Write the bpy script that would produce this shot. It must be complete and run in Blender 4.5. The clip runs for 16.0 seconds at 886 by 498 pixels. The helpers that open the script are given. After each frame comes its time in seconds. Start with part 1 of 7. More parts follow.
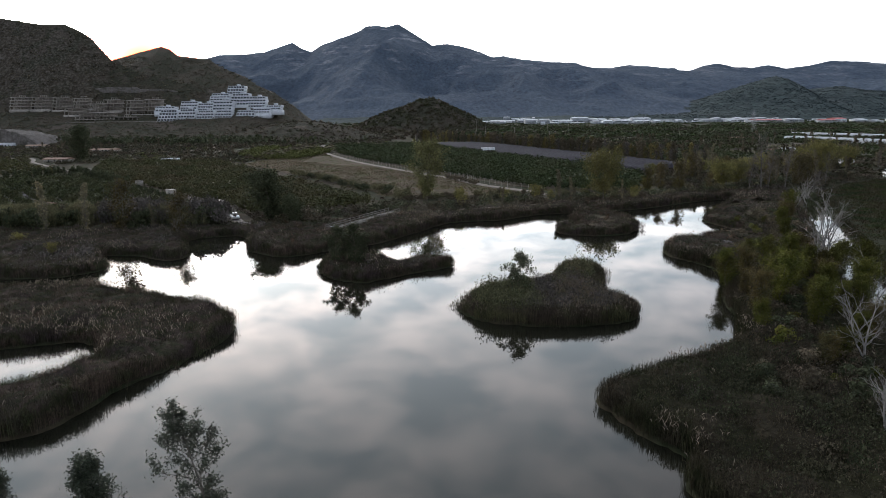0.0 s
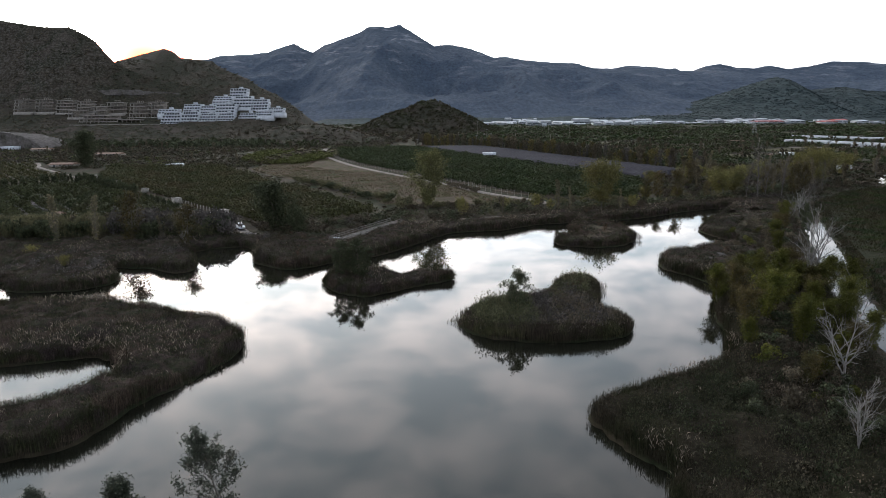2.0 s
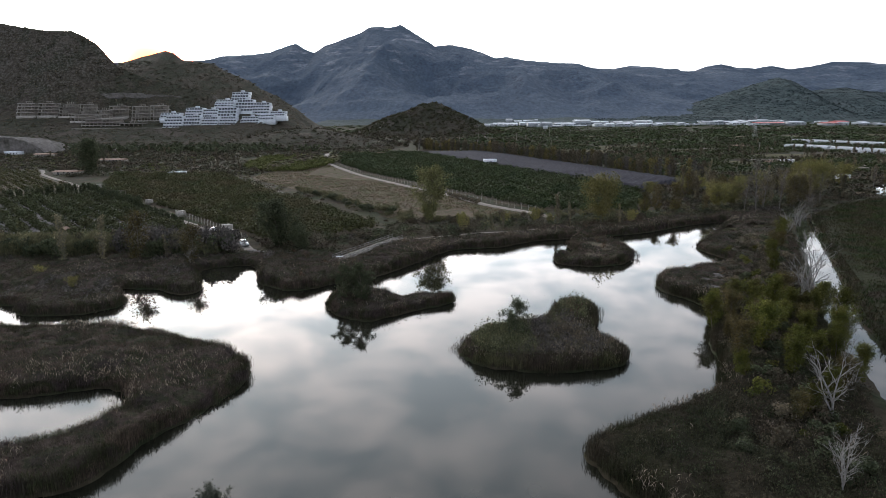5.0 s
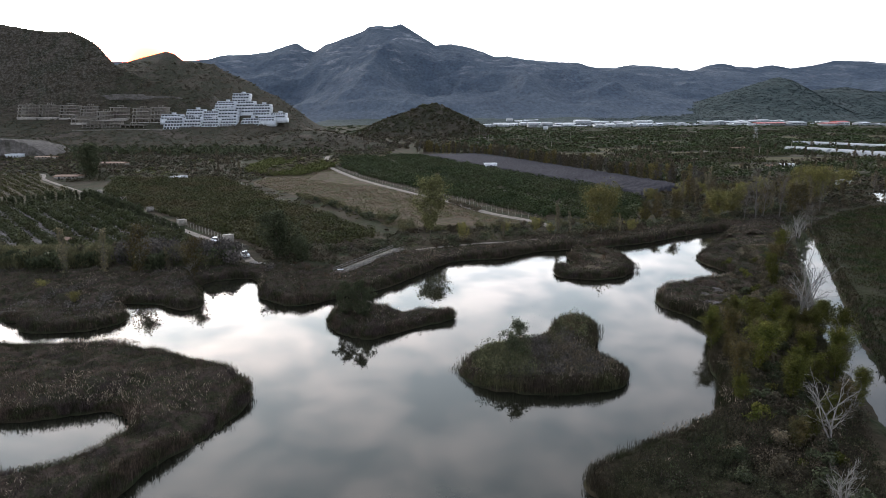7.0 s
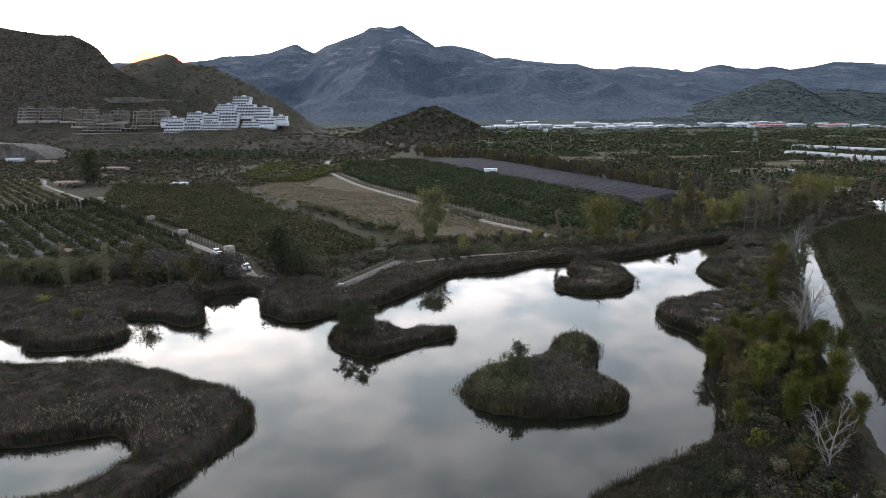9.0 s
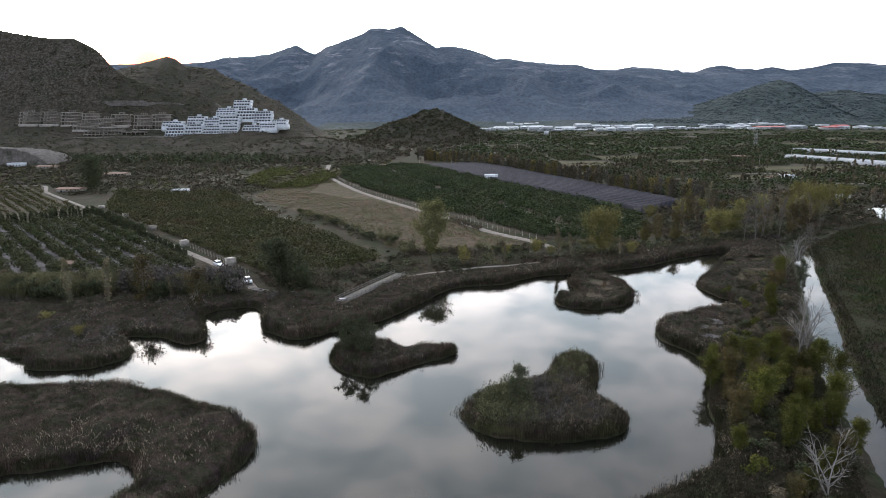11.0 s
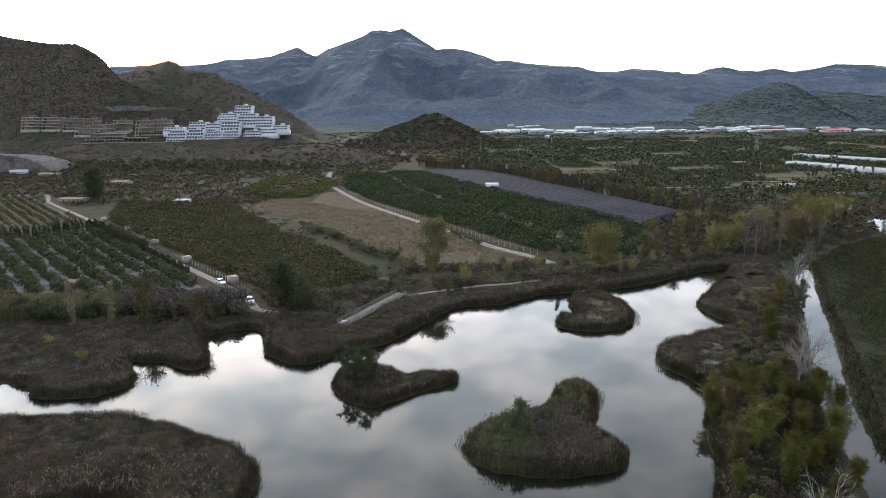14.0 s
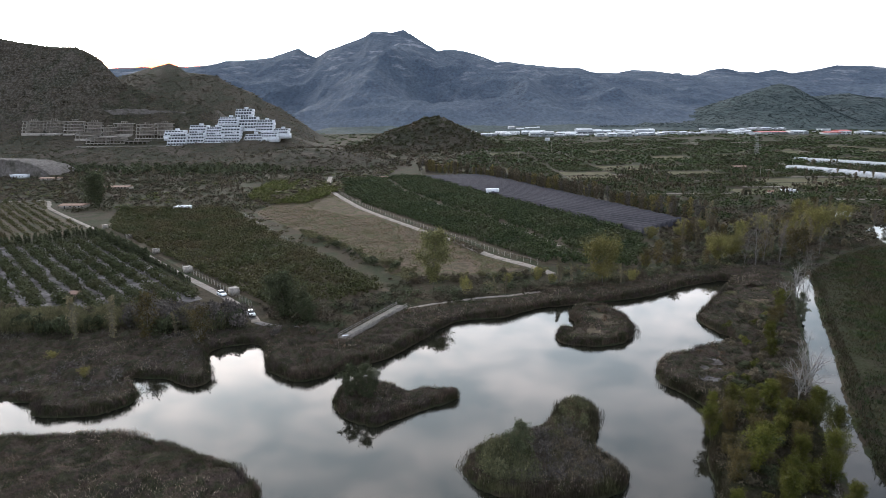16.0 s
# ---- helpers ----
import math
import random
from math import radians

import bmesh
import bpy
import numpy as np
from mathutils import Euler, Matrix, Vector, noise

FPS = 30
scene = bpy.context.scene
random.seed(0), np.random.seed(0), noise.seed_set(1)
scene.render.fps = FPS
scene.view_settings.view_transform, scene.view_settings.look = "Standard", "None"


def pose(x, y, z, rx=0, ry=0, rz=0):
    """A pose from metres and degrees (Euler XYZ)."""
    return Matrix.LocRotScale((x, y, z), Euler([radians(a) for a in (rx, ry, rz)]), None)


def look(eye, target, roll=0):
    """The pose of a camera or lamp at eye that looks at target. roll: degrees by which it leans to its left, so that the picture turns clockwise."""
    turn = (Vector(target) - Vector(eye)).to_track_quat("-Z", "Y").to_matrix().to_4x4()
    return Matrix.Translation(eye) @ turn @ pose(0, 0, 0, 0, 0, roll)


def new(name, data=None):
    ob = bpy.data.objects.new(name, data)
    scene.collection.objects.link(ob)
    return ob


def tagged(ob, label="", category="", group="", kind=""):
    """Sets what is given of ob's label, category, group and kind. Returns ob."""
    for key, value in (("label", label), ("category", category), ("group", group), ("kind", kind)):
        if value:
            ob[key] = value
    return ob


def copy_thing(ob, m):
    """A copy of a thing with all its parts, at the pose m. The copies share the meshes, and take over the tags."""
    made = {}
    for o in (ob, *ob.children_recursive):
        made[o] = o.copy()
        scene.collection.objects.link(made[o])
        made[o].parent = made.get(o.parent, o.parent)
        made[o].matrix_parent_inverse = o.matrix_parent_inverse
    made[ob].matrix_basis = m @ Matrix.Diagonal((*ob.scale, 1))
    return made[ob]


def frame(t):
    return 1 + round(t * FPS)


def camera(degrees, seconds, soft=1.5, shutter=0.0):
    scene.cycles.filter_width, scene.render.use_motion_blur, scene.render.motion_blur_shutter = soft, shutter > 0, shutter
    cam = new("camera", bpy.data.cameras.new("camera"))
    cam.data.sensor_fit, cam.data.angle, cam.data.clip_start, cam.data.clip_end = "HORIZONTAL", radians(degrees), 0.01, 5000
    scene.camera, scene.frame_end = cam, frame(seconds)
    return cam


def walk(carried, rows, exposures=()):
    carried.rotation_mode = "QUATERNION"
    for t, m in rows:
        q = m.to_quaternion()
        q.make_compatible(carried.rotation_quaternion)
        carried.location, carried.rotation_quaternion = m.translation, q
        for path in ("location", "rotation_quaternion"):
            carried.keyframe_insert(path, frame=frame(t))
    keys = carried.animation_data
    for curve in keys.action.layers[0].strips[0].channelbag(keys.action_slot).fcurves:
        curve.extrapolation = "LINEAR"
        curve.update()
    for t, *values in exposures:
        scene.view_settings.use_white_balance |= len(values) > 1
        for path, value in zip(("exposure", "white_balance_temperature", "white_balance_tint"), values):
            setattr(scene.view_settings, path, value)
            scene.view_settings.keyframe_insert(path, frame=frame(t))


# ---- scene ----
cam = camera(72.4, 16.0, soft=0.7)
PATH = [
    (0, (0.074, -0.588, 27.089), (0.048, 1.364, 26.653), -0.4),
    (0.5, (0.226, -1.453, 27.876), (0.197, 0.499, 27.441), -0.4),
    (1, (0.219, -2.125, 28.67), (0.189, -0.173, 28.235), -0.4),
    (1.5, (0.24, -2.744, 29.455), (0.21, -0.792, 29.02), -0.4),
    (2, (0.224, -3.249, 30.309), (0.193, -1.297, 29.873), -0.4),
    (2.5, (0.214, -3.786, 31.153), (0.183, -1.834, 30.716), -0.4),
    (3, (0.216, -4.146, 31.948), (0.185, -2.194, 31.511), -0.4),
    (3.5, (0.291, -4.478, 32.78), (0.257, -2.527, 32.342), -0.4),
    (4, (0.322, -4.487, 33.588), (0.288, -2.535, 33.151), -0.4),
    (6.5, (0.336, -4.182, 37.77), (0.3, -2.232, 37.33), -0.4),
    (7, (0.314, -4.093, 38.621), (0.278, -2.143, 38.18), -0.4),
    (7.5, (0.321, -3.998, 39.46), (0.284, -2.048, 39.019), -0.5),
    (8, (0.273, -3.96, 40.326), (0.236, -2.009, 39.886), -0.5),
    (8.5, (0.173, -3.966, 41.142), (0.137, -2.015, 40.702), -0.4),
    (9, (0.179, -3.865, 41.957), (0.143, -1.915, 41.518), -0.4),
    (9.5, (0.193, -3.701, 42.742), (0.157, -1.75, 42.303), -0.4),
    (12, (0.158, -3.521, 47.239), (0.118, -1.569, 46.803), -0.5),
    (12.5, (0.209, -3.423, 48.066), (0.168, -1.471, 47.631), -0.5),
    (13, (0.169, -3.332, 48.904), (0.128, -1.38, 48.47), -0.5),
    (13.5, (0.121, -3.263, 49.764), (0.081, -1.311, 49.33), -0.5),
    (14, (0.123, -3.233, 50.685), (0.082, -1.282, 50.251), -0.5),
    (14.5, (0.201, -3.138, 51.563), (0.158, -1.186, 51.129), -0.6),
    (15, (0.175, -3.046, 52.421), (0.132, -1.094, 51.987), -0.5),
    (15.5, (0.126, -2.933, 53.363), (0.083, -0.982, 52.929), -0.5),
    (16, (0.076, -2.862, 54.071), (0.034, -0.91, 53.639), -0.5),
]
# the clip's camera opens up a little as it rises
EXPOSURES = [(0, 1.90), (4, 2.12), (9, 2.38), (16, 2.65)]
walk(cam, [(t, look(eye, target, roll)) for t, eye, target, roll in PATH], EXPOSURES)

# ---- sky, sun, exposure ----
SUN_AZIMUTH, SUN_ELEVATION = -25.9, 3.8      # degrees right of straight ahead (+y), degrees up
world = bpy.data.worlds.new("evening_sky")
scene.world = world
world.use_nodes = True


def world_nodes():
    nt = world.node_tree
    nodes, links = nt.nodes, nt.links
    nodes.clear()
    out, back = nodes.new("ShaderNodeOutputWorld"), nodes.new("ShaderNodeBackground")
    sky = nodes.new("ShaderNodeTexSky")
    sky.sky_type, sky.sun_disc = "NISHITA", False
    sky.sun_elevation, sky.sun_rotation = radians(SUN_ELEVATION), radians(SUN_AZIMUTH)
    sky.air_density, sky.dust_density, sky.ozone_density = 1.0, 2.0, 1.0
    coord, split = nodes.new("ShaderNodeTexCoord"), nodes.new("ShaderNodeSeparateXYZ")
    links.new(coord.outputs["Generated"], split.inputs[0])
    lift = nodes.new("ShaderNodeMath")
    lift.operation = "ADD"
    links.new(split.outputs["Z"], lift.inputs[0])
    lift.inputs[1].default_value = 0.12
    flat = []
    for axis in "XY":
        d = nodes.new("ShaderNodeMath")
        d.operation = "DIVIDE"
        links.new(split.outputs[axis], d.inputs[0])
        links.new(lift.outputs[0], d.inputs[1])
        flat.append(d)
    join = nodes.new("ShaderNodeCombineXYZ")
    links.new(flat[0].outputs[0], join.inputs["X"])
    links.new(flat[1].outputs[0], join.inputs["Y"])
    cloud = nodes.new("ShaderNodeTexNoise")
    cloud.inputs["Scale"].default_value, cloud.inputs["Detail"].default_value = 3.5, 10.0
    cloud.inputs["Roughness"].default_value, cloud.inputs["Distortion"].default_value = 0.54, 0.25
    links.new(join.outputs[0], cloud.inputs["Vector"])
    ramp = nodes.new("ShaderNodeMapRange")
    ramp.inputs["From Min"].default_value, ramp.inputs["From Max"].default_value = 0.38, 0.63
    ramp.inputs["To Min"].default_value, ramp.inputs["To Max"].default_value = 0.0, 1.0
    links.new(cloud.outputs["Fac"], ramp.inputs["Value"])
    # the cloud sheet greys the blue and is a little brighter in its thick parts
    hsv = nodes.new("ShaderNodeHueSaturation")
    hsv.inputs["Saturation"].default_value, hsv.inputs["Value"].default_value = SKY_SATURATION, 0.65
    links.new(sky.outputs[0], hsv.inputs["Color"])
    thick = nodes.new("ShaderNodeMix")
    thick.data_type, thick.blend_type = "RGBA", "MULTIPLY"
    thick.inputs["Factor"].default_value = 1.0
    shade = nodes.new("ShaderNodeMix")
    shade.data_type = "RGBA"
    shade.inputs["A"].default_value, shade.inputs["B"].default_value = (0.71, 0.79, 0.84, 1), (1.33, 1.27, 1.25, 1)
    links.new(ramp.outputs[0], shade.inputs["Factor"])
    veil = nodes.new("ShaderNodeMix")
    veil.data_type, veil.blend_type = "RGBA", "ADD"
    veil.inputs["Factor"].default_value = 1.0
    # the lit cloud veil is bright over the sunset and falls off to a blue dusk behind
    turn = nodes.new("ShaderNodeMapRange")
    turn.interpolation_type = "SMOOTHSTEP"
    turn.inputs["From Min"].default_value, turn.inputs["From Max"].default_value = 0.30, 0.98
    toward = nodes.new("ShaderNodeVectorMath")
    toward.operation = "DOT_PRODUCT"
    links.new(coord.outputs["Generated"], toward.inputs[0])
    toward.inputs[1].default_value = (math.sin(radians(SUN_AZIMUTH)), math.cos(radians(SUN_AZIMUTH)), 0.05)
    links.new(toward.outputs["Value"], turn.inputs["Value"])
    tone = nodes.new("ShaderNodeMix")
    tone.data_type = "RGBA"
    tone.inputs["A"].default_value, tone.inputs["B"].default_value = (*SKY_BEHIND, 1), (*SKY_VEIL, 1)
    links.new(turn.outputs[0], tone.inputs["Factor"])
    links.new(tone.outputs["Result"], veil.inputs["B"])
    links.new(hsv.outputs[0], veil.inputs["A"])
    links.new(veil.outputs["Result"], thick.inputs["A"])
    links.new(shade.outputs["Result"], thick.inputs["B"])
    # the last sunlight yellows the air close round the sun
    sunward, low_sun = nodes.new("ShaderNodeVectorMath"), nodes.new("ShaderNodeMapRange")
    sunward.operation = "DOT_PRODUCT"
    links.new(coord.outputs["Generated"], sunward.inputs[0])
    flat_way = math.cos(radians(SUN_ELEVATION))
    sunward.inputs[1].default_value = (math.sin(radians(SUN_AZIMUTH)) * flat_way, math.cos(radians(SUN_AZIMUTH)) * flat_way, math.sin(radians(SUN_ELEVATION)))
    low_sun.interpolation_type = "SMOOTHSTEP"
    low_sun.inputs["From Min"].default_value, low_sun.inputs["From Max"].default_value = math.cos(radians(6.0)), 1.0
    links.new(sunward.outputs["Value"], low_sun.inputs["Value"])
    amber, warm = nodes.new("ShaderNodeMix"), nodes.new("ShaderNodeMix")
    amber.data_type = warm.data_type = "RGBA"
    amber.blend_type = "DARKEN"
    amber.inputs["B"].default_value = (50, 3.2, 1.0, 1)
    amber.inputs["Factor"].default_value = 1.0
    links.new(thick.outputs["Result"], amber.inputs["A"])
    links.new(low_sun.outputs[0], warm.inputs["Factor"])
    links.new(thick.outputs["Result"], warm.inputs["A"])
    links.new(amber.outputs["Result"], warm.inputs["B"])
    links.new(warm.outputs["Result"], back.inputs["Color"])
    back.inputs["Strength"].default_value = SKY_STRENGTH
    links.new(back.outputs[0], out.inputs["Surface"])


SKY_STRENGTH, SKY_SATURATION, SKY_VEIL, SKY_BEHIND = 0.15, 0.3, (4.55, 4.62, 4.84), (0.40, 0.50, 0.72)
world_nodes()
sun_data = bpy.data.lights.new("sun", "SUN")
sun_data.energy, sun_data.angle, sun_data.color = 2.0, radians(0.53), (1.0, 0.80, 0.58)
sun = new("sun", sun_data)
_a, _e = radians(SUN_AZIMUTH), radians(SUN_ELEVATION)
sun.matrix_world = look((math.sin(_a) * math.cos(_e) * 3000, math.cos(_a) * math.cos(_e) * 3000, math.sin(_e) * 3000 + 20), (0, 0, 20))


# ---- materials ----
def material(name, colors, scale=1.0, fine=8.0, rough=0.8, bump=0.0, bump_scale=20.0, island=0.0, thing=0.0, through_light=0.0, stretch=(1, 1, 1), spec=0.3, metal=0.0, steep=None):
    """Colours blended by a coarse noise, darkened and lightened by a fine one, in metres; island/thing: how much each piece differs."""
    m = bpy.data.materials.new(name)
    m.use_nodes = True
    nt = m.node_tree
    nodes, links = nt.nodes, nt.links
    b = nodes["Principled BSDF"]
    b.inputs["Roughness"].default_value = rough
    b.inputs["Specular IOR Level"].default_value = spec
    b.inputs["Metallic"].default_value = metal
    geo, mapping = nodes.new("ShaderNodeNewGeometry"), nodes.new("ShaderNodeMapping")
    mapping.inputs["Scale"].default_value = stretch
    links.new(geo.outputs["Position"], mapping.inputs["Vector"])
    big, small = nodes.new("ShaderNodeTexNoise"), nodes.new("ShaderNodeTexNoise")
    for n, s, d in ((big, scale, 4.0), (small, fine, 3.0)):
        n.inputs["Scale"].default_value, n.inputs["Detail"].default_value = s, d
        links.new(mapping.outputs[0], n.inputs["Vector"])
    ramp = nodes.new("ShaderNodeValToRGB")
    k = len(colors)
    while len(ramp.color_ramp.elements) < k:
        ramp.color_ramp.elements.new(0.5)
    for i, (el, c) in enumerate(zip(ramp.color_ramp.elements, colors)):
        el.position = 0.32 + 0.36 * i / max(1, k - 1)
        el.color = (*c, 1)
    links.new(big.outputs["Fac"], ramp.inputs["Fac"])
    value = nodes.new("ShaderNodeMapRange")
    value.inputs["From Min"].default_value, value.inputs["From Max"].default_value = 0.3, 0.7
    value.inputs["To Min"].default_value, value.inputs["To Max"].default_value = 0.72, 1.28
    links.new(small.outputs["Fac"], value.inputs["Value"])
    last = value.outputs[0]
    source = nodes.new("ShaderNodeObjectInfo") if thing else geo
    for amount, socket in ((island, geo.outputs["Random Per Island"]), (thing, source.outputs["Random"] if thing else None)):
        if amount:
            r = nodes.new("ShaderNodeMapRange")
            r.inputs["To Min"].default_value, r.inputs["To Max"].default_value = 1 - amount, 1 + amount
            links.new(socket, r.inputs["Value"])
            mul = nodes.new("ShaderNodeMath")
            mul.operation = "MULTIPLY"
            links.new(last, mul.inputs[0])
            links.new(r.outputs[0], mul.inputs[1])
            last = mul.outputs[0]
    hsv = nodes.new("ShaderNodeHueSaturation")
    colour = ramp.outputs["Color"]
    if steep:
        # bare rock where the ground is steep and the cover broken
        tilt, lean, cover, rock = nodes.new("ShaderNodeSeparateXYZ"), nodes.new("ShaderNodeMapRange"), nodes.new("ShaderNodeMath"), nodes.new("ShaderNodeMix")
        links.new(geo.outputs["Normal"], tilt.inputs[0])
        lean.inputs["From Min"].default_value, lean.inputs["From Max"].default_value = steep[1], steep[1] - 0.22
        links.new(tilt.outputs["Z"], lean.inputs["Value"])
        cover.operation, cover.use_clamp = "MULTIPLY", True
        links.new(lean.outputs[0], cover.inputs[0])
        gate = nodes.new("ShaderNodeMapRange")
        gate.inputs["From Min"].default_value, gate.inputs["From Max"].default_value = 0.46, 0.6
        links.new(small.outputs["Fac"], gate.inputs["Value"])
        links.new(gate.outputs[0], cover.inputs[1])
        rock.data_type = "RGBA"
        rock.inputs["B"].default_value = (*steep[0], 1)
        links.new(cover.outputs[0], rock.inputs["Factor"])
        links.new(colour, rock.inputs["A"])
        colour = rock.outputs["Result"]
    links.new(colour, hsv.inputs["Color"])
    links.new(last, hsv.inputs["Value"])
    links.new(hsv.outputs[0], b.inputs["Base Color"])
    if bump:
        bn, bp = nodes.new("ShaderNodeTexNoise"), nodes.new("ShaderNodeBump")
        bn.inputs["Scale"].default_value, bn.inputs["Detail"].default_value = bump_scale, 4.0
        links.new(mapping.outputs[0], bn.inputs["Vector"])
        bp.inputs["Distance"].default_value, bp.inputs["Strength"].default_value = bump, 1.0
        links.new(bn.outputs["Fac"], bp.inputs["Height"])
        links.new(bp.outputs[0], b.inputs["Normal"])
    if through_light:
        tr, mix = nodes.new("ShaderNodeBsdfTranslucent"), nodes.new("ShaderNodeMixShader")
        mix.inputs[0].default_value = through_light
        links.new(hsv.outputs[0], tr.inputs["Color"])
        links.new(b.outputs[0], mix.inputs[1])
        links.new(tr.outputs[0], mix.inputs[2])
        links.new(mix.outputs[0], nodes["Material Output"].inputs["Surface"])
    return m


EARTH = material("earth", [(0.027, 0.022, 0.015), (0.043, 0.034, 0.022), (0.025, 0.030, 0.015), (0.048, 0.037, 0.027)], 0.06, 0.9, 0.95, 0.2, 1.2, spec=0.05)
GRASS_FIELD = material("dry_grass_field", [(0.039, 0.041, 0.016), (0.076, 0.053, 0.037), (0.043, 0.044, 0.018), (0.089, 0.063, 0.046), (0.050, 0.043, 0.024), (0.080, 0.058, 0.041)], 0.045, 0.5, 0.95, 0.35, 0.8, stretch=(1.6, 1, 1), spec=0.05)
DRY_GRASS = material("dry_grass_blades", [(0.070, 0.073, 0.030), (0.132, 0.095, 0.065), (0.081, 0.076, 0.035), (0.151, 0.111, 0.078), (0.095, 0.081, 0.046)], 0.05, 0.5, 0.95, island=0.4, through_light=0.15, spec=0.05)
SOIL_GREY = material("grey_tilled_soil", [(0.10, 0.089, 0.086), (0.16, 0.145, 0.142), (0.05, 0.043, 0.038), (0.12, 0.106, 0.102)], 0.09, 0.9, 0.95, 0.1, 1.5, spec=0.1)
SOIL_DARK = material("orchard_soil", [(0.045, 0.035, 0.022), (0.069, 0.053, 0.035), (0.037, 0.040, 0.021)], 0.08, 1.0, 0.95, 0.1, 1.5, spec=0.1)
TRACK = material("pale_gravel_track", [(0.15, 0.128, 0.112), (0.22, 0.19, 0.165), (0.12, 0.10, 0.085)], 0.3, 4.0, 0.95, 0.03, 8.0, spec=0.1)
WEEDS = material("weedy_field", [(0.018, 0.021, 0.010), (0.025, 0.026, 0.013), (0.030, 0.024, 0.016)], 0.09, 1.2, 0.95, 0.3, 1.0, spec=0.05)
NETTING = material("dark_shade_net", [(0.029, 0.027, 0.033), (0.041, 0.038, 0.044)], 0.04, 0.6, 0.85, spec=0.08)
REED = material("reed_blades", [(0.062, 0.048, 0.043), (0.040, 0.043, 0.022), (0.088, 0.062, 0.050), (0.038, 0.042, 0.020), (0.066, 0.048, 0.045), (0.046, 0.044, 0.026)], 0.13, 0.9, 0.85, island=0.6, through_light=0.2, spec=0.05)
REED_GREEN = material("green_reed_blades", [(0.064, 0.064, 0.032), (0.090, 0.083, 0.044), (0.074, 0.055, 0.044), (0.053, 0.057, 0.025)], 0.16, 0.5, 0.85, island=0.4, through_light=0.2, spec=0.05)
CANE = material("pale_cane_leaves", [(0.092, 0.091, 0.048), (0.131, 0.120, 0.066), (0.073, 0.075, 0.037)], 0.2, 1.0, 0.8, island=0.45, through_light=0.25, spec=0.08)
PLUME = material("reed_plumes", [(0.17, 0.135, 0.105), (0.23, 0.19, 0.15)], 0.5, 3.0, 0.9, island=0.3, through_light=0.3, spec=0.05)
CITRUS = material("citrus_leaves", [(0.025, 0.037, 0.015), (0.037, 0.049, 0.019), (0.048, 0.051, 0.024)], 0.05, 0.8, 0.75, island=0.4, through_light=0.12, spec=0.1)
CITRUS_DRY = material("dusty_citrus_leaves", [(0.037, 0.044, 0.016), (0.055, 0.053, 0.022), (0.068, 0.055, 0.027)], 0.06, 0.8, 0.75, island=0.4, through_light=0.12, spec=0.1)
LEAF_GREEN = material("green_leaves", [(0.049, 0.055, 0.011), (0.085, 0.086, 0.018), (0.060, 0.051, 0.017)], 0.3, 2.0, 0.7, island=0.45, thing=0.4, through_light=0.25, spec=0.08)
LEAF_OCHRE = material("ochre_autumn_leaves", [(0.066, 0.054, 0.022), (0.092, 0.070, 0.028), (0.052, 0.050, 0.020)], 0.3, 2.0, 0.7, island=0.4, thing=0.3, through_light=0.25, spec=0.08)
LEAF_OLIVE = material("olive_poplar_leaves", [(0.103, 0.106, 0.046), (0.144, 0.136, 0.057), (0.085, 0.090, 0.039)], 0.3, 2.0, 0.7, island=0.4, through_light=0.25, spec=0.08)
EUCALYPT_LEAF = material("dark_eucalyptus_leaves", [(0.030, 0.036, 0.024), (0.052, 0.060, 0.040), (0.060, 0.058, 0.044)], 0.5, 2.0, 0.5, island=0.5, through_light=0.2, spec=0.12)
WEED_GREEN = material("green_bank_leaves", [(0.030, 0.036, 0.018), (0.046, 0.052, 0.028), (0.040, 0.036, 0.022)], 0.2, 1.0, 0.8, island=0.5, through_light=0.15, spec=0.08)
WEED_LEAF = material("field_weed_leaves", [(0.030, 0.043, 0.018), (0.043, 0.050, 0.020), (0.055, 0.043, 0.027), (0.030, 0.043, 0.018), (0.048, 0.037, 0.027)], 0.09, 0.6, 0.85, island=0.35, through_light=0.12, spec=0.05)
CANE_GREEN = material("fresh_green_cane", [(0.062, 0.070, 0.022), (0.086, 0.092, 0.032), (0.070, 0.066, 0.028)], 0.08, 0.6, 0.85, island=0.4, through_light=0.2, spec=0.06)
LEAF_GREY = material("grey_twiggy_brush", [(0.078, 0.068, 0.062), (0.104, 0.090, 0.082), (0.062, 0.056, 0.049)], 0.4, 2.0, 0.85, island=0.35, thing=0.2, through_light=0.1, spec=0.05)
RUST = material("rust_brown_leaves", [(0.098, 0.060, 0.040), (0.075, 0.053, 0.035), (0.117, 0.075, 0.050)], 0.3, 2.0, 0.8, island=0.35, through_light=0.15, spec=0.05)
ISLE_LEAF = material("pale_green_reed_leaves", [(0.066, 0.070, 0.032), (0.110, 0.108, 0.060), (0.046, 0.050, 0.022)], 0.4, 2.0, 0.8, island=0.4, through_light=0.2, spec=0.08)
LEAF_YELLOW = material("yellowing_leaves", [(0.120, 0.117, 0.039), (0.169, 0.146, 0.049), (0.091, 0.096, 0.039)], 0.3, 2.0, 0.6, island=0.4, thing=0.25, through_light=0.25, spec=0.1)
LEAF_HEDGE = material("dull_ochre_leaves", [(0.110, 0.098, 0.037), (0.140, 0.110, 0.045), (0.090, 0.088, 0.040)], 0.3, 2.0, 0.7, island=0.4, thing=0.35, through_light=0.25, spec=0.08)
LEAF_DARK = material("dark_grey_green_leaves", [(0.045, 0.053, 0.027), (0.068, 0.073, 0.040)], 0.5, 2.0, 0.7, island=0.4, thing=0.2, through_light=0.2, spec=0.1)
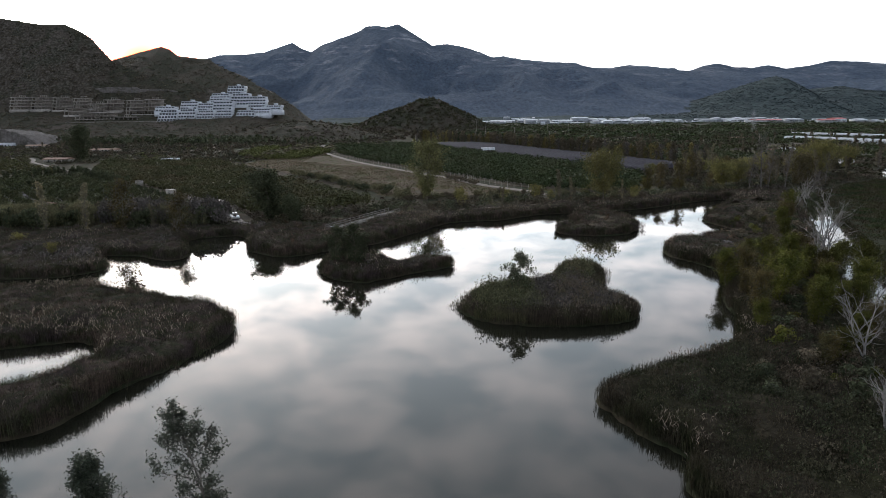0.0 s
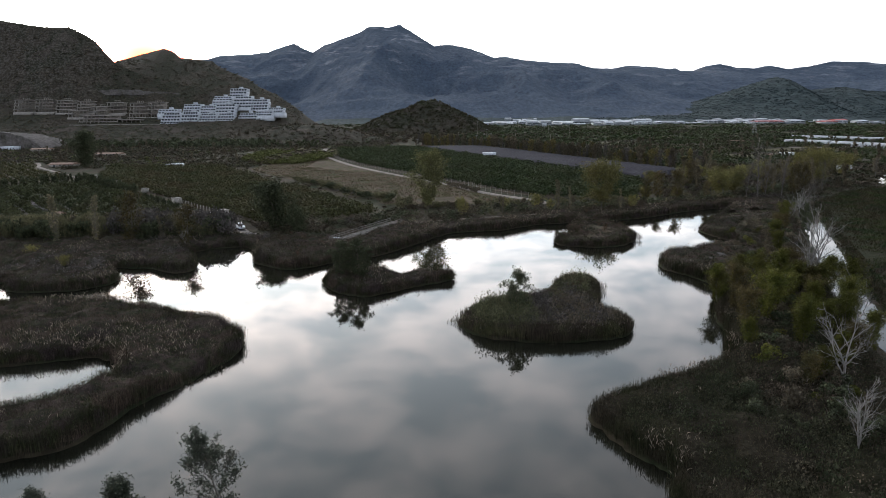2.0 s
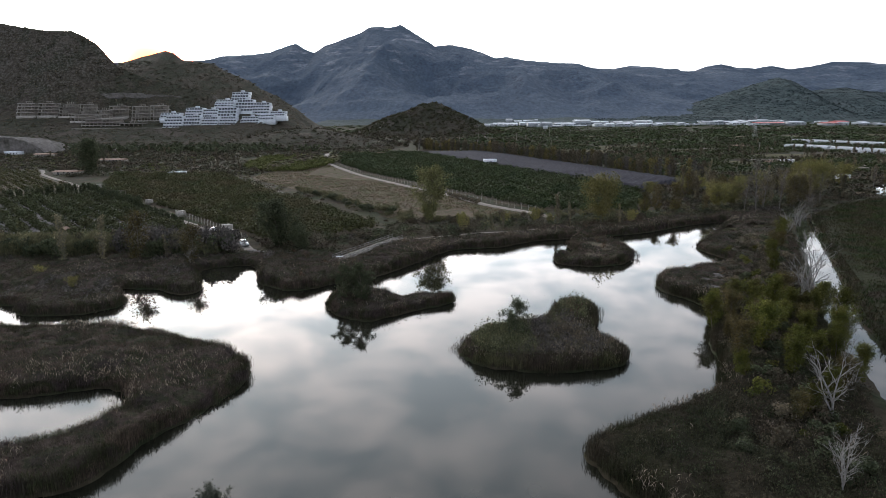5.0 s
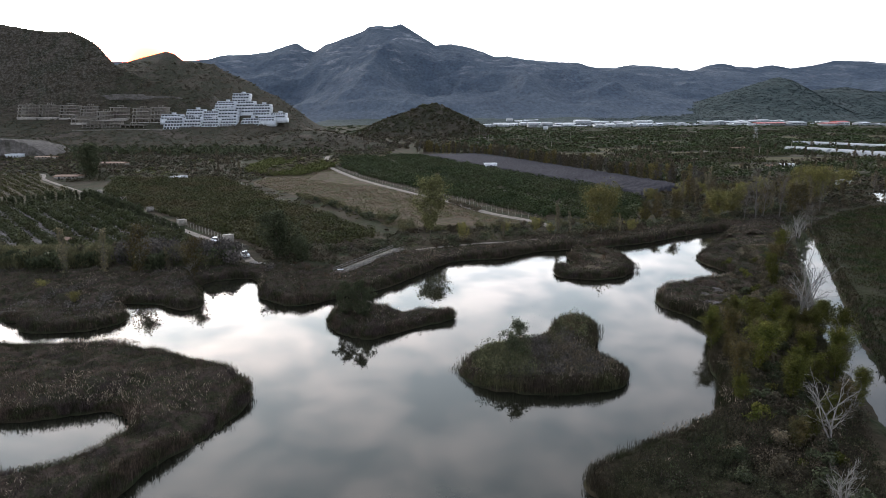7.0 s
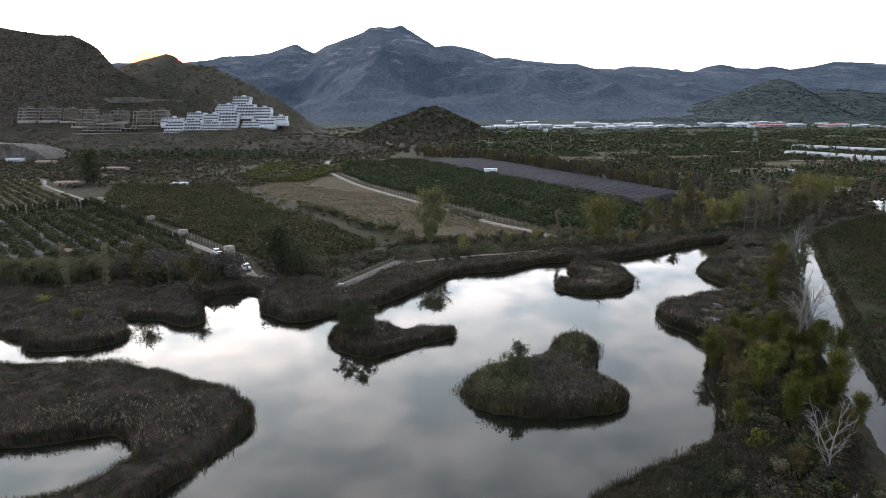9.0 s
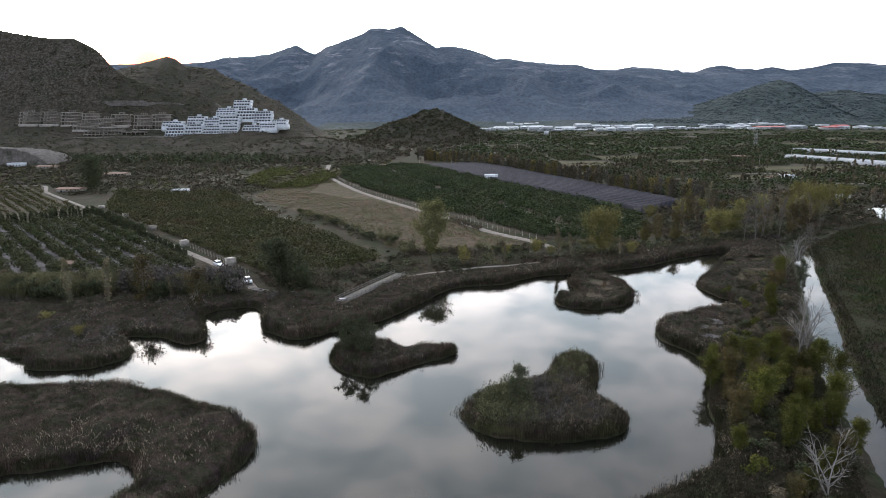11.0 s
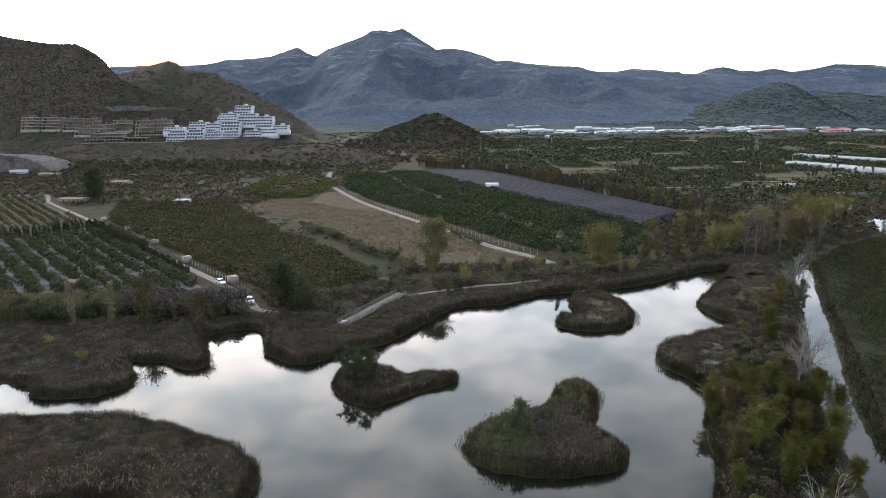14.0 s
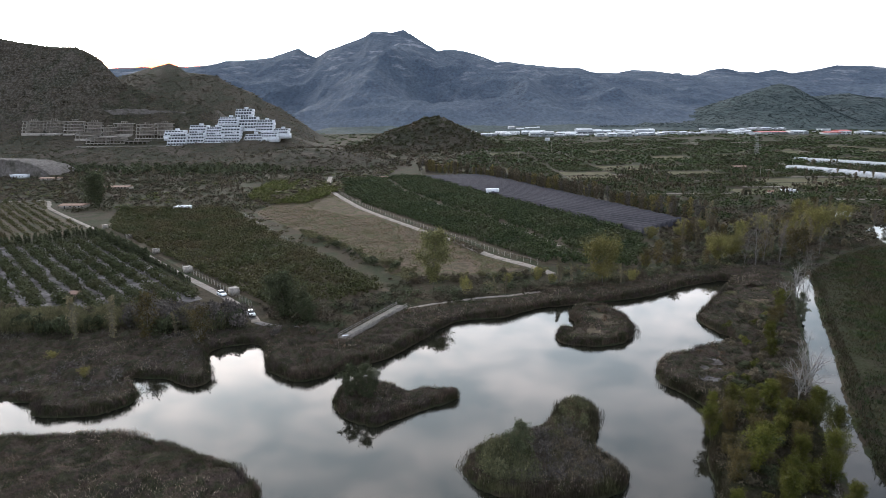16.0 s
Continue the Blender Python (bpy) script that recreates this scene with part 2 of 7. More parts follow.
LEAF_BROWN = material("brown_autumn_twigs", [(0.077, 0.065, 0.045), (0.106, 0.085, 0.057), (0.065, 0.062, 0.040)], 0.4, 2.0, 0.7, island=0.35, thing=0.25, through_light=0.2, spec=0.1)
BARK = material("grey_brown_bark", [(0.09, 0.075, 0.06), (0.14, 0.12, 0.10)], 2.0, 12.0, 0.9, 0.02, 12.0)
BARK_PALE = material("pale_dead_wood", [(0.15, 0.138, 0.128), (0.25, 0.23, 0.212)], 2.0, 12.0, 0.85, 0.01, 14.0)
SCRUB = material("scrub_leaves", [(0.055, 0.044, 0.031), (0.073, 0.056, 0.040), (0.043, 0.045, 0.024), (0.062, 0.050, 0.043)], 0.06, 0.5, 0.85, island=0.55, through_light=0.12, spec=0.08)
HILL = material("scrubby_hillside", [(0.043, 0.039, 0.027), (0.062, 0.051, 0.039), (0.040, 0.040, 0.027), (0.075, 0.061, 0.049)], 0.02, 0.35, 0.95, 2.5, 0.3, spec=0.05, steep=((0.095, 0.082, 0.072), 0.70))


def mountain_material(name, wood, scrub, stone, low, high, amount):
    """Woods with crowns told by fine noise, thinning upwards into scrub, and broken bands of bare limestone."""
    m = bpy.data.materials.new(name)
    m.use_nodes = True
    nodes, links = m.node_tree.nodes, m.node_tree.links
    b = nodes["Principled BSDF"]
    b.inputs["Roughness"].default_value, b.inputs["Specular IOR Level"].default_value = 0.95, 0.05
    geo, split = nodes.new("ShaderNodeNewGeometry"), nodes.new("ShaderNodeSeparateXYZ")
    links.new(geo.outputs["Position"], split.inputs[0])

    def noise_at(scale, stretch, detail, rough=0.6):
        mp, n = nodes.new("ShaderNodeMapping"), nodes.new("ShaderNodeTexNoise")
        mp.inputs["Scale"].default_value = stretch
        links.new(geo.outputs["Position"], mp.inputs["Vector"])
        links.new(mp.outputs[0], n.inputs["Vector"])
        n.inputs["Scale"].default_value, n.inputs["Detail"].default_value, n.inputs["Roughness"].default_value = scale, detail, rough
        return n.outputs["Fac"]

    def span(socket, a, z, lo=0.0, hi=1.0):
        r = nodes.new("ShaderNodeMapRange")
        for key, v in (("From Min", a), ("From Max", z), ("To Min", lo), ("To Max", hi)):
            r.inputs[key].default_value = v
        links.new(socket, r.inputs["Value"])
        return r.outputs[0]

    def times(p, q):
        t = nodes.new("ShaderNodeMath")
        t.operation = "MULTIPLY"
        links.new(p, t.inputs[0])
        links.new(q, t.inputs[1])
        return t.outputs[0]

    def blend(fac, p, q):
        x = nodes.new("ShaderNodeMix")
        x.data_type = "RGBA"
        links.new(fac, x.inputs["Factor"])
        for key, v in (("A", p), ("B", q)):
            if isinstance(v, tuple):
                x.inputs[key].default_value = (*v, 1)
            else:
                links.new(v, x.inputs[key])
        return x.outputs["Result"]

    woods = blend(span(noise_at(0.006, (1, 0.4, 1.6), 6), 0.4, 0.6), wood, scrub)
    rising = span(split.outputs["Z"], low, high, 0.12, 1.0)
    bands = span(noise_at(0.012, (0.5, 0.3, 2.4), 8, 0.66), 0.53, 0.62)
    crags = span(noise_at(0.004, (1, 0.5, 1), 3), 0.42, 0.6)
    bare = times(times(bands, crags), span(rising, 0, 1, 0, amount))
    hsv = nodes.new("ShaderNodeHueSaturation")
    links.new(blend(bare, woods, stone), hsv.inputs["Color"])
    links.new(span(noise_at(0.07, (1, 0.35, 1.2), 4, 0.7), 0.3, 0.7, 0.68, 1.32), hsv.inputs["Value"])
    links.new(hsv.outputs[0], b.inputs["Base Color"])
    bump = nodes.new("ShaderNodeBump")
    bump.inputs["Distance"].default_value = 9.0
    links.new(noise_at(0.05, (1, 0.35, 1), 5, 0.65), bump.inputs["Height"])
    links.new(bump.outputs[0], b.inputs["Normal"])
    return m


# woods and stone lightened and blued here: distance haze painted into the base colours
MOUNTAIN = mountain_material("haze_tinted_rocky_mountain", (0.053, 0.069, 0.094), (0.066, 0.083, 0.107), (0.213, 0.219, 0.244), 150, 420, 0.8)
CONCRETE = material("weathered_concrete", [(0.24, 0.215, 0.19), (0.32, 0.285, 0.25)], 0.3, 2.0, 0.9, 0.01, 6.0, thing=0.1)
WHITE_WALL = material("white_render", [(0.48, 0.49, 0.52), (0.58, 0.59, 0.62)], 0.2, 2.0, 0.85, thing=0.1)
DARK_GLASS = material("dark_window_glass", [(0.03, 0.034, 0.04), (0.045, 0.05, 0.056)], 0.5, 3.0, 0.08, spec=0.5)
SHED_WALL = material("white_metal_cladding", [(0.26, 0.28, 0.30), (0.36, 0.38, 0.40), (0.20, 0.22, 0.24)], 0.02, 0.6, 0.6, thing=0.35, spec=0.3)
SHED_RED = material("red_metal_cladding", [(0.32, 0.075, 0.07), (0.40, 0.10, 0.09)], 0.05, 0.6, 0.6, thing=0.1)
ROOF_TILE = material("clay_roof_tiles", [(0.16, 0.10, 0.075), (0.22, 0.14, 0.10)], 0.6, 4.0, 0.9, thing=0.15)
PLASTIC = material("white_greenhouse_plastic", [(0.22, 0.23, 0.24), (0.31, 0.32, 0.33), (0.18, 0.19, 0.19)], 0.05, 0.6, 0.6)
TIMBER = material("weathered_boardwalk_timber", [(0.109, 0.098, 0.087), (0.156, 0.140, 0.129)], 0.8, 9.0, 0.9, 0.005, 14.0, thing=0.2)
STEEL = material("galvanised_steel", [(0.22, 0.22, 0.225), (0.28, 0.28, 0.285)], 1.0, 8.0, 0.5, metal=0.4)
CAR_WHITE = material("white_car_paint", [(0.72, 0.73, 0.75), (0.76, 0.77, 0.79)], 0.5, 3.0, 0.25, spec=0.5)
RUBBER = material("black_tyre_rubber", [(0.02, 0.02, 0.02), (0.03, 0.03, 0.03)], 4.0, 20.0, 0.9)
LAMP_GLASS = material("headlamp_glass", [(0.45, 0.46, 0.48), (0.55, 0.56, 0.58)], 4.0, 20.0, 0.15, spec=0.5)
LAMP_RED = material("red_lamp_glass", [(0.28, 0.02, 0.02), (0.34, 0.03, 0.03)], 4.0, 20.0, 0.2, spec=0.5)
HILL_WOOD = material("hill_pine_leaves", [(0.037, 0.040, 0.022), (0.055, 0.055, 0.030), (0.062, 0.050, 0.033), (0.033, 0.037, 0.020)], 0.03, 0.4, 0.85, island=0.45, through_light=0.12, spec=0.05)
HILL_SCRUB = material("hillside_scrub_leaves", [(0.077, 0.066, 0.046), (0.100, 0.083, 0.059), (0.069, 0.069, 0.043)], 0.02, 0.3, 0.85, island=0.3, through_light=0.12, spec=0.05)
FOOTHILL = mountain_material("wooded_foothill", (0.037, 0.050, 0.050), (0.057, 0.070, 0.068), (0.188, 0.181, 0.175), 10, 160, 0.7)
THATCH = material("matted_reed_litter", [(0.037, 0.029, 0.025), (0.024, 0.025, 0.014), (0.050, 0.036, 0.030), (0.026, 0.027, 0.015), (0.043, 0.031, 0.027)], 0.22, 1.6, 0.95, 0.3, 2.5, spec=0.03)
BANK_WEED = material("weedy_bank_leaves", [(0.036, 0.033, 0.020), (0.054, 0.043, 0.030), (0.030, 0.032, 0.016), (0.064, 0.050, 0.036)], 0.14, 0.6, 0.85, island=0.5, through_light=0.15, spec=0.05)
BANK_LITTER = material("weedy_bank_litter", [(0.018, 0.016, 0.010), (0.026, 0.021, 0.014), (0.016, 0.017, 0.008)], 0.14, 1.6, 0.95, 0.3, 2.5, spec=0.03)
FALLOW = material("fallow_field", [(0.057, 0.057, 0.027), (0.083, 0.073, 0.043), (0.048, 0.053, 0.022)], 0.03, 0.5, 0.95, 0.3, 0.8, spec=0.05)
ROCK = material("weathered_limestone_face", [(0.085, 0.074, 0.066), (0.125, 0.110, 0.10), (0.055, 0.050, 0.040)], 0.12, 0.5, 0.95, 0.8, 0.4, spec=0.1)
LEAF_PALE = material("pale_autumn_leaves", [(0.125, 0.108, 0.066), (0.165, 0.138, 0.082), (0.10, 0.095, 0.056)], 0.4, 2.0, 0.7, island=0.35, thing=0.3, through_light=0.25, spec=0.1)
BARK_GREY = material("grey_poplar_bark", [(0.085, 0.076, 0.069), (0.135, 0.12, 0.11)], 2.0, 12.0, 0.9, 0.01, 12.0)
OLIVE = material("dull_citrus_leaves", [(0.030, 0.037, 0.015), (0.045, 0.050, 0.021), (0.050, 0.048, 0.022)], 0.08, 0.8, 0.75, island=0.4, through_light=0.12, spec=0.1)
WATER = material("still_pond_water", [(0.010, 0.010, 0.0065), (0.014, 0.0135, 0.009)], 0.03, 0.3, 0.004, spec=0.4)
WATER.node_tree.nodes["Principled BSDF"].inputs["IOR"].default_value = 1.33

# ---- numbers for the ground ----


def hash01(ix, iy, seed):
    h = (ix.astype(np.int64) * 374761393 + iy.astype(np.int64) * 668265263 + seed * 974634777) & 0xFFFFFFFF
    h = ((h ^ (h >> 13)) * 1274126177) & 0xFFFFFFFF
    return ((h ^ (h >> 16)) & 0xFFFFFF) / float(0xFFFFFF)


def vnoise(x, y, size, seed=0):
    """Smooth noise from 0 to 1 with bumps of that size in metres."""
    x, y = np.asarray(x, float) / size, np.asarray(y, float) / size
    ix, iy = np.floor(x), np.floor(y)
    fx, fy = x - ix, y - iy
    fx, fy = fx * fx * (3 - 2 * fx), fy * fy * (3 - 2 * fy)
    a, b = hash01(ix, iy, seed), hash01(ix + 1, iy, seed)
    c, d = hash01(ix, iy + 1, seed), hash01(ix + 1, iy + 1, seed)
    return (a * (1 - fx) + b * fx) * (1 - fy) + (c * (1 - fx) + d * fx) * fy


def fbm(x, y, size, seed=0, octaves=4):
    return sum(vnoise(x, y, size / 2 ** i, seed + i) / 2 ** (i + 1) for i in range(octaves)) / (1 - 0.5 ** octaves)


def ridged(x, y, size, seed=0, octaves=4):
    return sum((1 - abs(2 * vnoise(x, y, size / 2 ** i, seed + i) - 1)) / 2 ** (i + 1) for i in range(octaves)) / (1 - 0.5 ** octaves)


def smooth(a, b, x):
    u = np.clip((np.asarray(x, float) - a) / (b - a), 0, 1)
    return u * u * (3 - 2 * u)


def rounded(points, closed=True, steps=4):
    """A smooth line through a few corner points."""
    p = np.array(points, float)
    n = len(p)
    out = []
    for i in range(n if closed else n - 1):
        if closed:
            a, b, c, d = p[i - 1], p[i], p[(i + 1) % n], p[(i + 2) % n]
        else:
            a, b, c, d = p[max(i - 1, 0)], p[i], p[i + 1], p[min(i + 2, n - 1)]
        for k in range(steps):
            t = k / steps
            out.append(0.5 * (2 * b + (c - a) * t + (2 * a - 5 * b + 4 * c - d) * t * t + (3 * b - a - 3 * c + d) * t ** 3))
    if not closed:
        out.append(p[-1])
    return np.array(out)


def inside(x, y, poly):
    x, y = np.asarray(x, float), np.asarray(y, float)
    res = np.zeros(x.shape, bool)
    for (x0, y0), (x1, y1) in zip(poly, np.roll(poly, -1, axis=0)):
        if y0 != y1:
            res ^= ((y0 > y) != (y1 > y)) & (x < (x1 - x0) * (y - y0) / (y1 - y0) + x0)
    return res


def line_distance(x, y, poly, closed=True):
    x, y = np.asarray(x, float), np.asarray(y, float)
    best = np.full(x.shape, 1e9)
    pairs = list(zip(poly, np.roll(poly, -1, axis=0)))
    for (x0, y0), (x1, y1) in pairs if closed else pairs[:-1]:
        dx, dy = x1 - x0, y1 - y0
        t = np.clip(((x - x0) * dx + (y - y0) * dy) / (dx * dx + dy * dy + 1e-9), 0, 1)
        np.minimum(best, (x - x0 - t * dx) ** 2 + (y - y0 - t * dy) ** 2, out=best)
    return np.sqrt(best)


# shores of the pond, walked round clockwise
WEST_SPIT = [(-42, 44), (-36.5, 46.5), (-34.8, 50.5), (-33.6, 55), (-31.4, 60), (-29, 65.5), (-27.8, 71), (-29.2, 76), (-33.5, 80.4), (-38.5, 83.4), (-46.5, 87.5), (-58, 91), (-68, 90.5), (-85, 89)]
NORTH_WEST = [(-150, 88), (-150, 106), (-89, 105), (-79, 99), (-69, 98.5), (-63, 103), (-64, 109), (-69, 115), (-62, 115), (-54, 111), (-51.5, 114), (-54, 121), (-58, 129), (-55, 133), (-47.5, 134.5), (-43, 124), (-40, 118), (-32, 113.5), (-25, 119), (-18, 124), (-14, 128), (-8, 138), (-1, 150)]
NORTH_EAST = [(7, 153), (14, 155), (23, 162), (32, 165), (49, 170), (59, 174.5), (71, 183), (82, 189), (90, 191), (86, 184), (80, 176), (71, 163), (64.5, 153), (66, 143), (67, 138), (57, 131), (49.2, 127), (43.6, 121), (42.3, 113), (44.8, 108), (46.5, 101), (44, 92), (39.5, 84), (38, 77), (34, 69)]
SOUTH_EAST = [(25, 62), (18.2, 57), (14.4, 54), (14.7, 50.3), (16.8, 46.2), (18.6, 43), (17.4, 38), (21, 25), (10, 12), (-8, 17), (-16, 30), (-30, 31), (-42, 24), (-46, 34)]
POND = rounded(WEST_SPIT + NORTH_WEST + NORTH_EAST + SOUTH_EAST)
ISLAND_BIG = rounded([(1, 82), (2, 79), (4.5, 76), (9, 74.5), (16, 74), (23, 75.5), (26, 79), (25, 83), (22.8, 87), (24.5, 93), (26, 99), (24, 104), (20, 103), (17, 98), (14, 93), (8, 90), (3, 87)])
ISLAND_LOW = rounded([(-24, 107), (-23, 102), (-19, 97), (-14, 95), (-11.5, 97), (-7, 100.5), (-2, 104), (0.8, 107), (-1.5, 109), (-7, 109), (-12, 110), (-18, 112.5), (-22, 111.5)])
ISLAND_FAR = rounded([(25, 141), (25.5, 136), (33, 133), (41, 136), (45.5, 145), (45, 156), (41, 162), (34, 161), (31, 155), (31.5, 147), (27, 144)])
POOL = rounded([(-80, 64), (-58, 65.5), (-51, 67.5), (-46, 69), (-42.5, 67), (-39.5, 62), (-41, 58), (-45, 54.5), (-52, 53), (-62, 53), (-80, 56)])
CANAL_LINE = rounded([(30, 0), (46, 42), (56, 64), (64, 88), (70, 102), (77.5, 117), (86.5, 135), (102, 168), (113, 189), (117.5, 199)], closed=False)
POND_EAST = rounded([(178, 242), (188, 246), (200, 266), (210, 284), (199, 288), (191, 270)])
MARSH = np.array([(-150, 20), (-150, 136), (-100, 139), (-60, 141), (-44, 146), (-33, 141), (-24, 143), (-12, 158), (10, 165), (40, 178), (75, 194), (100, 203), (112, 203), (98, 168), (82, 135), (70, 112), (62, 93), (55, 75), (44, 50), (30, 18), (0, 4), (-60, 6)], float)

GX, GY = np.meshgrid(np.arange(-160.0, 231.0), np.arange(-20.0, 301.0))


def shore_table():
    canal = line_distance(GX, GY, CANAL_LINE, closed=False) - 2.45
    d = line_distance(GX, GY, POND)
    wet = inside(GX, GY, POND)
    for isle in (ISLAND_BIG, ISLAND_LOW, ISLAND_FAR):
        d = np.minimum(d, line_distance(GX, GY, isle))
        wet &= ~inside(GX, GY, isle)
    for pool in (POOL, POND_EAST):
        d = np.minimum(d, line_distance(GX, GY, pool))
        wet |= inside(GX, GY, pool)
    d = np.where(wet, -d, d)
    return np.minimum(d, canal)


SHORE = shore_table()


def shore(x, y):
    """Metres from the water's edge: land positive, water negative."""
    x, y = np.asarray(x, float), np.asarray(y, float)
    u, v = np.clip(x + 160, 0, 389.99), np.clip(y + 20, 0, 319.99)
    i, j = u.astype(int), v.astype(int)
    fu, fv = u - i, v - j
    d = (SHORE[j, i] * (1 - fu) + SHORE[j, i + 1] * fu) * (1 - fv) + (SHORE[j + 1, i] * (1 - fu) + SHORE[j + 1, i + 1] * fu) * fv
    out = (x < -160) | (x > 230) | (y < -20) | (y > 300)
    return np.where(out, 60.0, d - 0.25 + 0.7 * (vnoise(x, y, 2.3, 5) - 0.5))


def ground_z(x, y):
    d = shore(x, y)
    bank = 0.35 * smooth(0, 1.2, d) + 0.35 * smooth(2, 14, d)
    hummock = 0.35 * (fbm(x, y, 9, 3) - 0.5) * smooth(1, 4, d) * (1 - smooth(14, 24, d))
    return np.where(d > 0, bank + hummock, -1.3 * smooth(0, 4, -d)) + 0.02


LAND = 0.72     # the level of the plain


def np_mesh(name, verts, faces, mat=None, shade_smooth=False):
    me = bpy.data.meshes.new(name)
    verts, faces = np.asarray(verts, np.float32), np.asarray(faces, np.int32)
    k = faces.shape[1]
    me.vertices.add(len(verts))
    me.vertices.foreach_set("co", verts.ravel())
    me.loops.add(faces.size)
    me.loops.foreach_set("vertex_index", faces.ravel())
    me.polygons.add(len(faces))
    me.polygons.foreach_set("loop_start", np.arange(len(faces), dtype=np.int32) * k)
    if shade_smooth:
        me.polygons.foreach_set("use_smooth", np.ones(len(faces), bool))
    me.update(calc_edges=True)
    if mat:
        me.materials.append(mat)
    return me


def sheet(name, X, Y, Z, mat, **tags):
    r, c = X.shape
    v = np.stack([X.ravel(), Y.ravel(), Z.ravel()], 1)
    i = np.arange(r * c).reshape(r, c)
    f = np.stack([i[:-1, :-1].ravel(), i[:-1, 1:].ravel(), i[1:, 1:].ravel(), i[1:, :-1].ravel()], 1)
    return tagged(new(name, np_mesh(name, v, f, mat, True)), kind="structure", **tags)


def growing(lo, hi, step, far_lo, far_hi, rate=1.12):
    core = list(np.arange(lo, hi + step / 2, step))
    s, x = step, core[-1]
    while x < far_hi:
        s *= rate
        x += s
        core.append(x)
    s, x = step, core[0]
    while x > far_lo:
        s *= rate
        x -= s
        core.insert(0, x)
    return np.array(core)


def build_ground():
    X, Y = np.meshgrid(growing(-100, 125, 1.0, -4800, 4800), growing(18, 205, 1.0, -600, 4900))
    sheet("ground", X, Y, ground_z(X, Y), EARTH, label="dark earth of a marshy river plain", category="ground")
    w = np_mesh("water", [(-150, -18, 0), (228, -18, 0), (228, 298, 0), (-150, 298, 0)], [(0, 1, 2, 3)], WATER)
    tagged(new("water", w), "still dark pond water mirroring the evening sky", "water", kind="structure")


build_ground()


# ---- hills and mountains: crest heights along the view, slopes by ridged noise ----
def range_of_hills(name, crest, depth, foot, back, mat, label, rough=30.0, size=300.0, power=1.25, seed=1, nx=300, ny=60, ends=(0.04, 0.04), wander=0.0):
    """crest: (sideways / ahead, height) pairs; the crest stands at that depth, the foot nearer, the back farther."""
    s = np.array([c[0] for c in crest])
    h = np.array([c[1] for c in crest])
    S, U = np.meshgrid(np.linspace(s[0], s[-1], nx), np.append(np.linspace(0, 1, ny - 12), np.linspace(1.03, 1.35, 12)))
    D = np.where(U < 1, foot + (depth - foot) * U, depth + (back - depth) * (U - 1) / 0.35)
    X, Y = S * depth * (0.55 + 0.45 * D / depth), D
    C = np.interp(S, s, h)
    k = np.minimum(U, 1)
    tops = ridged(X + 0.35 * size * fbm(X, Y, size * 1.5, seed + 20), Y * 0.45, size, seed, 6)
    Z = C * k ** power * (1 - 0.55 * np.clip(U - 1, 0, 1) / 0.35)
    Z = Z + rough * (tops - 0.62) * np.sin(np.pi * np.clip(k, 0, 1)) ** 0.8 * np.minimum(1, C / (h.max() + 1e-6) + 0.2)
    Z = Z + 0.05 * rough * (fbm(X, Y, size * 0.12, seed + 9, 3) - 0.5) * np.minimum(1, 4 * k)
    edge = smooth(s[0], s[0] + ends[0], S) * (1 - smooth(s[-1] - ends[1], s[-1], S))
    Z = Z * edge - 1.5 * (1 - k)
    SLOPES.append((X.ravel(), Y.ravel(), Z.ravel(), (U < 1.02).ravel()))
    return sheet(name, X, Y, Z, mat, label=label, category="hill")


SLOPES = []
SKYLINE = [(-0.789, 388), (-0.503, 407), (-0.42, 411), (-0.393, 418), (-0.356, 451), (-0.32, 449), (-0.292, 467), (-0.265, 509), (-0.248, 527), (-0.233, 488), (-0.22, 464), (-0.201, 517), (-0.174, 554), (-0.147, 591), (-0.133, 628), (-0.122, 635), (-0.102, 627), (-0.081, 649), (-0.058, 583), (-0.027, 501), (-0.004, 512), (0.031, 479), (0.067, 420), (0.085, 423), (0.112, 399), (0.156, 381), (0.183, 376), (0.219, 336), (0.255, 342), (0.281, 360), (0.317, 343), (0.352, 318), (0.379, 317), (0.401, 351), (0.422, 365), (0.449, 337), (0.476, 332), (0.502, 350), (0.529, 326), (0.563, 344), (0.598, 369), (0.633, 371), (0.675, 358), (0.791, 334)]
range_of_hills("mountain_range", SKYLINE, 4500, 2100, 4750, MOUNTAIN, "long wooded limestone mountain range in evening shade, haze tinted into its colour", rough=330, size=700, power=1.25, seed=3, nx=520, ny=160, ends=(0.01, 0.01))
FOOTHILLS = [(-0.224, 26), (-0.151, 26), (0.086, 26), (0.176, 26), (0.27, 34), (0.33, 50), (0.392, 76), (0.444, 117), (0.483, 147), (0.513, 169), (0.531, 160), (0.56, 114), (0.595, 122), (0.621, 128), (0.657, 112), (0.728, 101)]
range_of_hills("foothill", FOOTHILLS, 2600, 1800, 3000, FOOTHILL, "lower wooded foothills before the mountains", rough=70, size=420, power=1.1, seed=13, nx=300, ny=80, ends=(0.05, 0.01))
SUN_HILL = [(-0.583, 129), (-0.542, 133), (-0.5, 147), (-0.476, 154), (-0.458, 159), (-0.445, 154), (-0.432, 141), (-0.401, 137), (-0.382, 134), (-0.369, 122), (-0.349, 111), (-0.326, 100), (-0.311, 86), (-0.284, 71), (-0.258, 49), (-0.216, 30)]
range_of_hills("hill", SUN_HILL, 1235, 800, 1450, HILL, "scrubby hill with the low sun behind it", rough=30, size=160, power=1.2, seed=21, nx=200, ny=60)
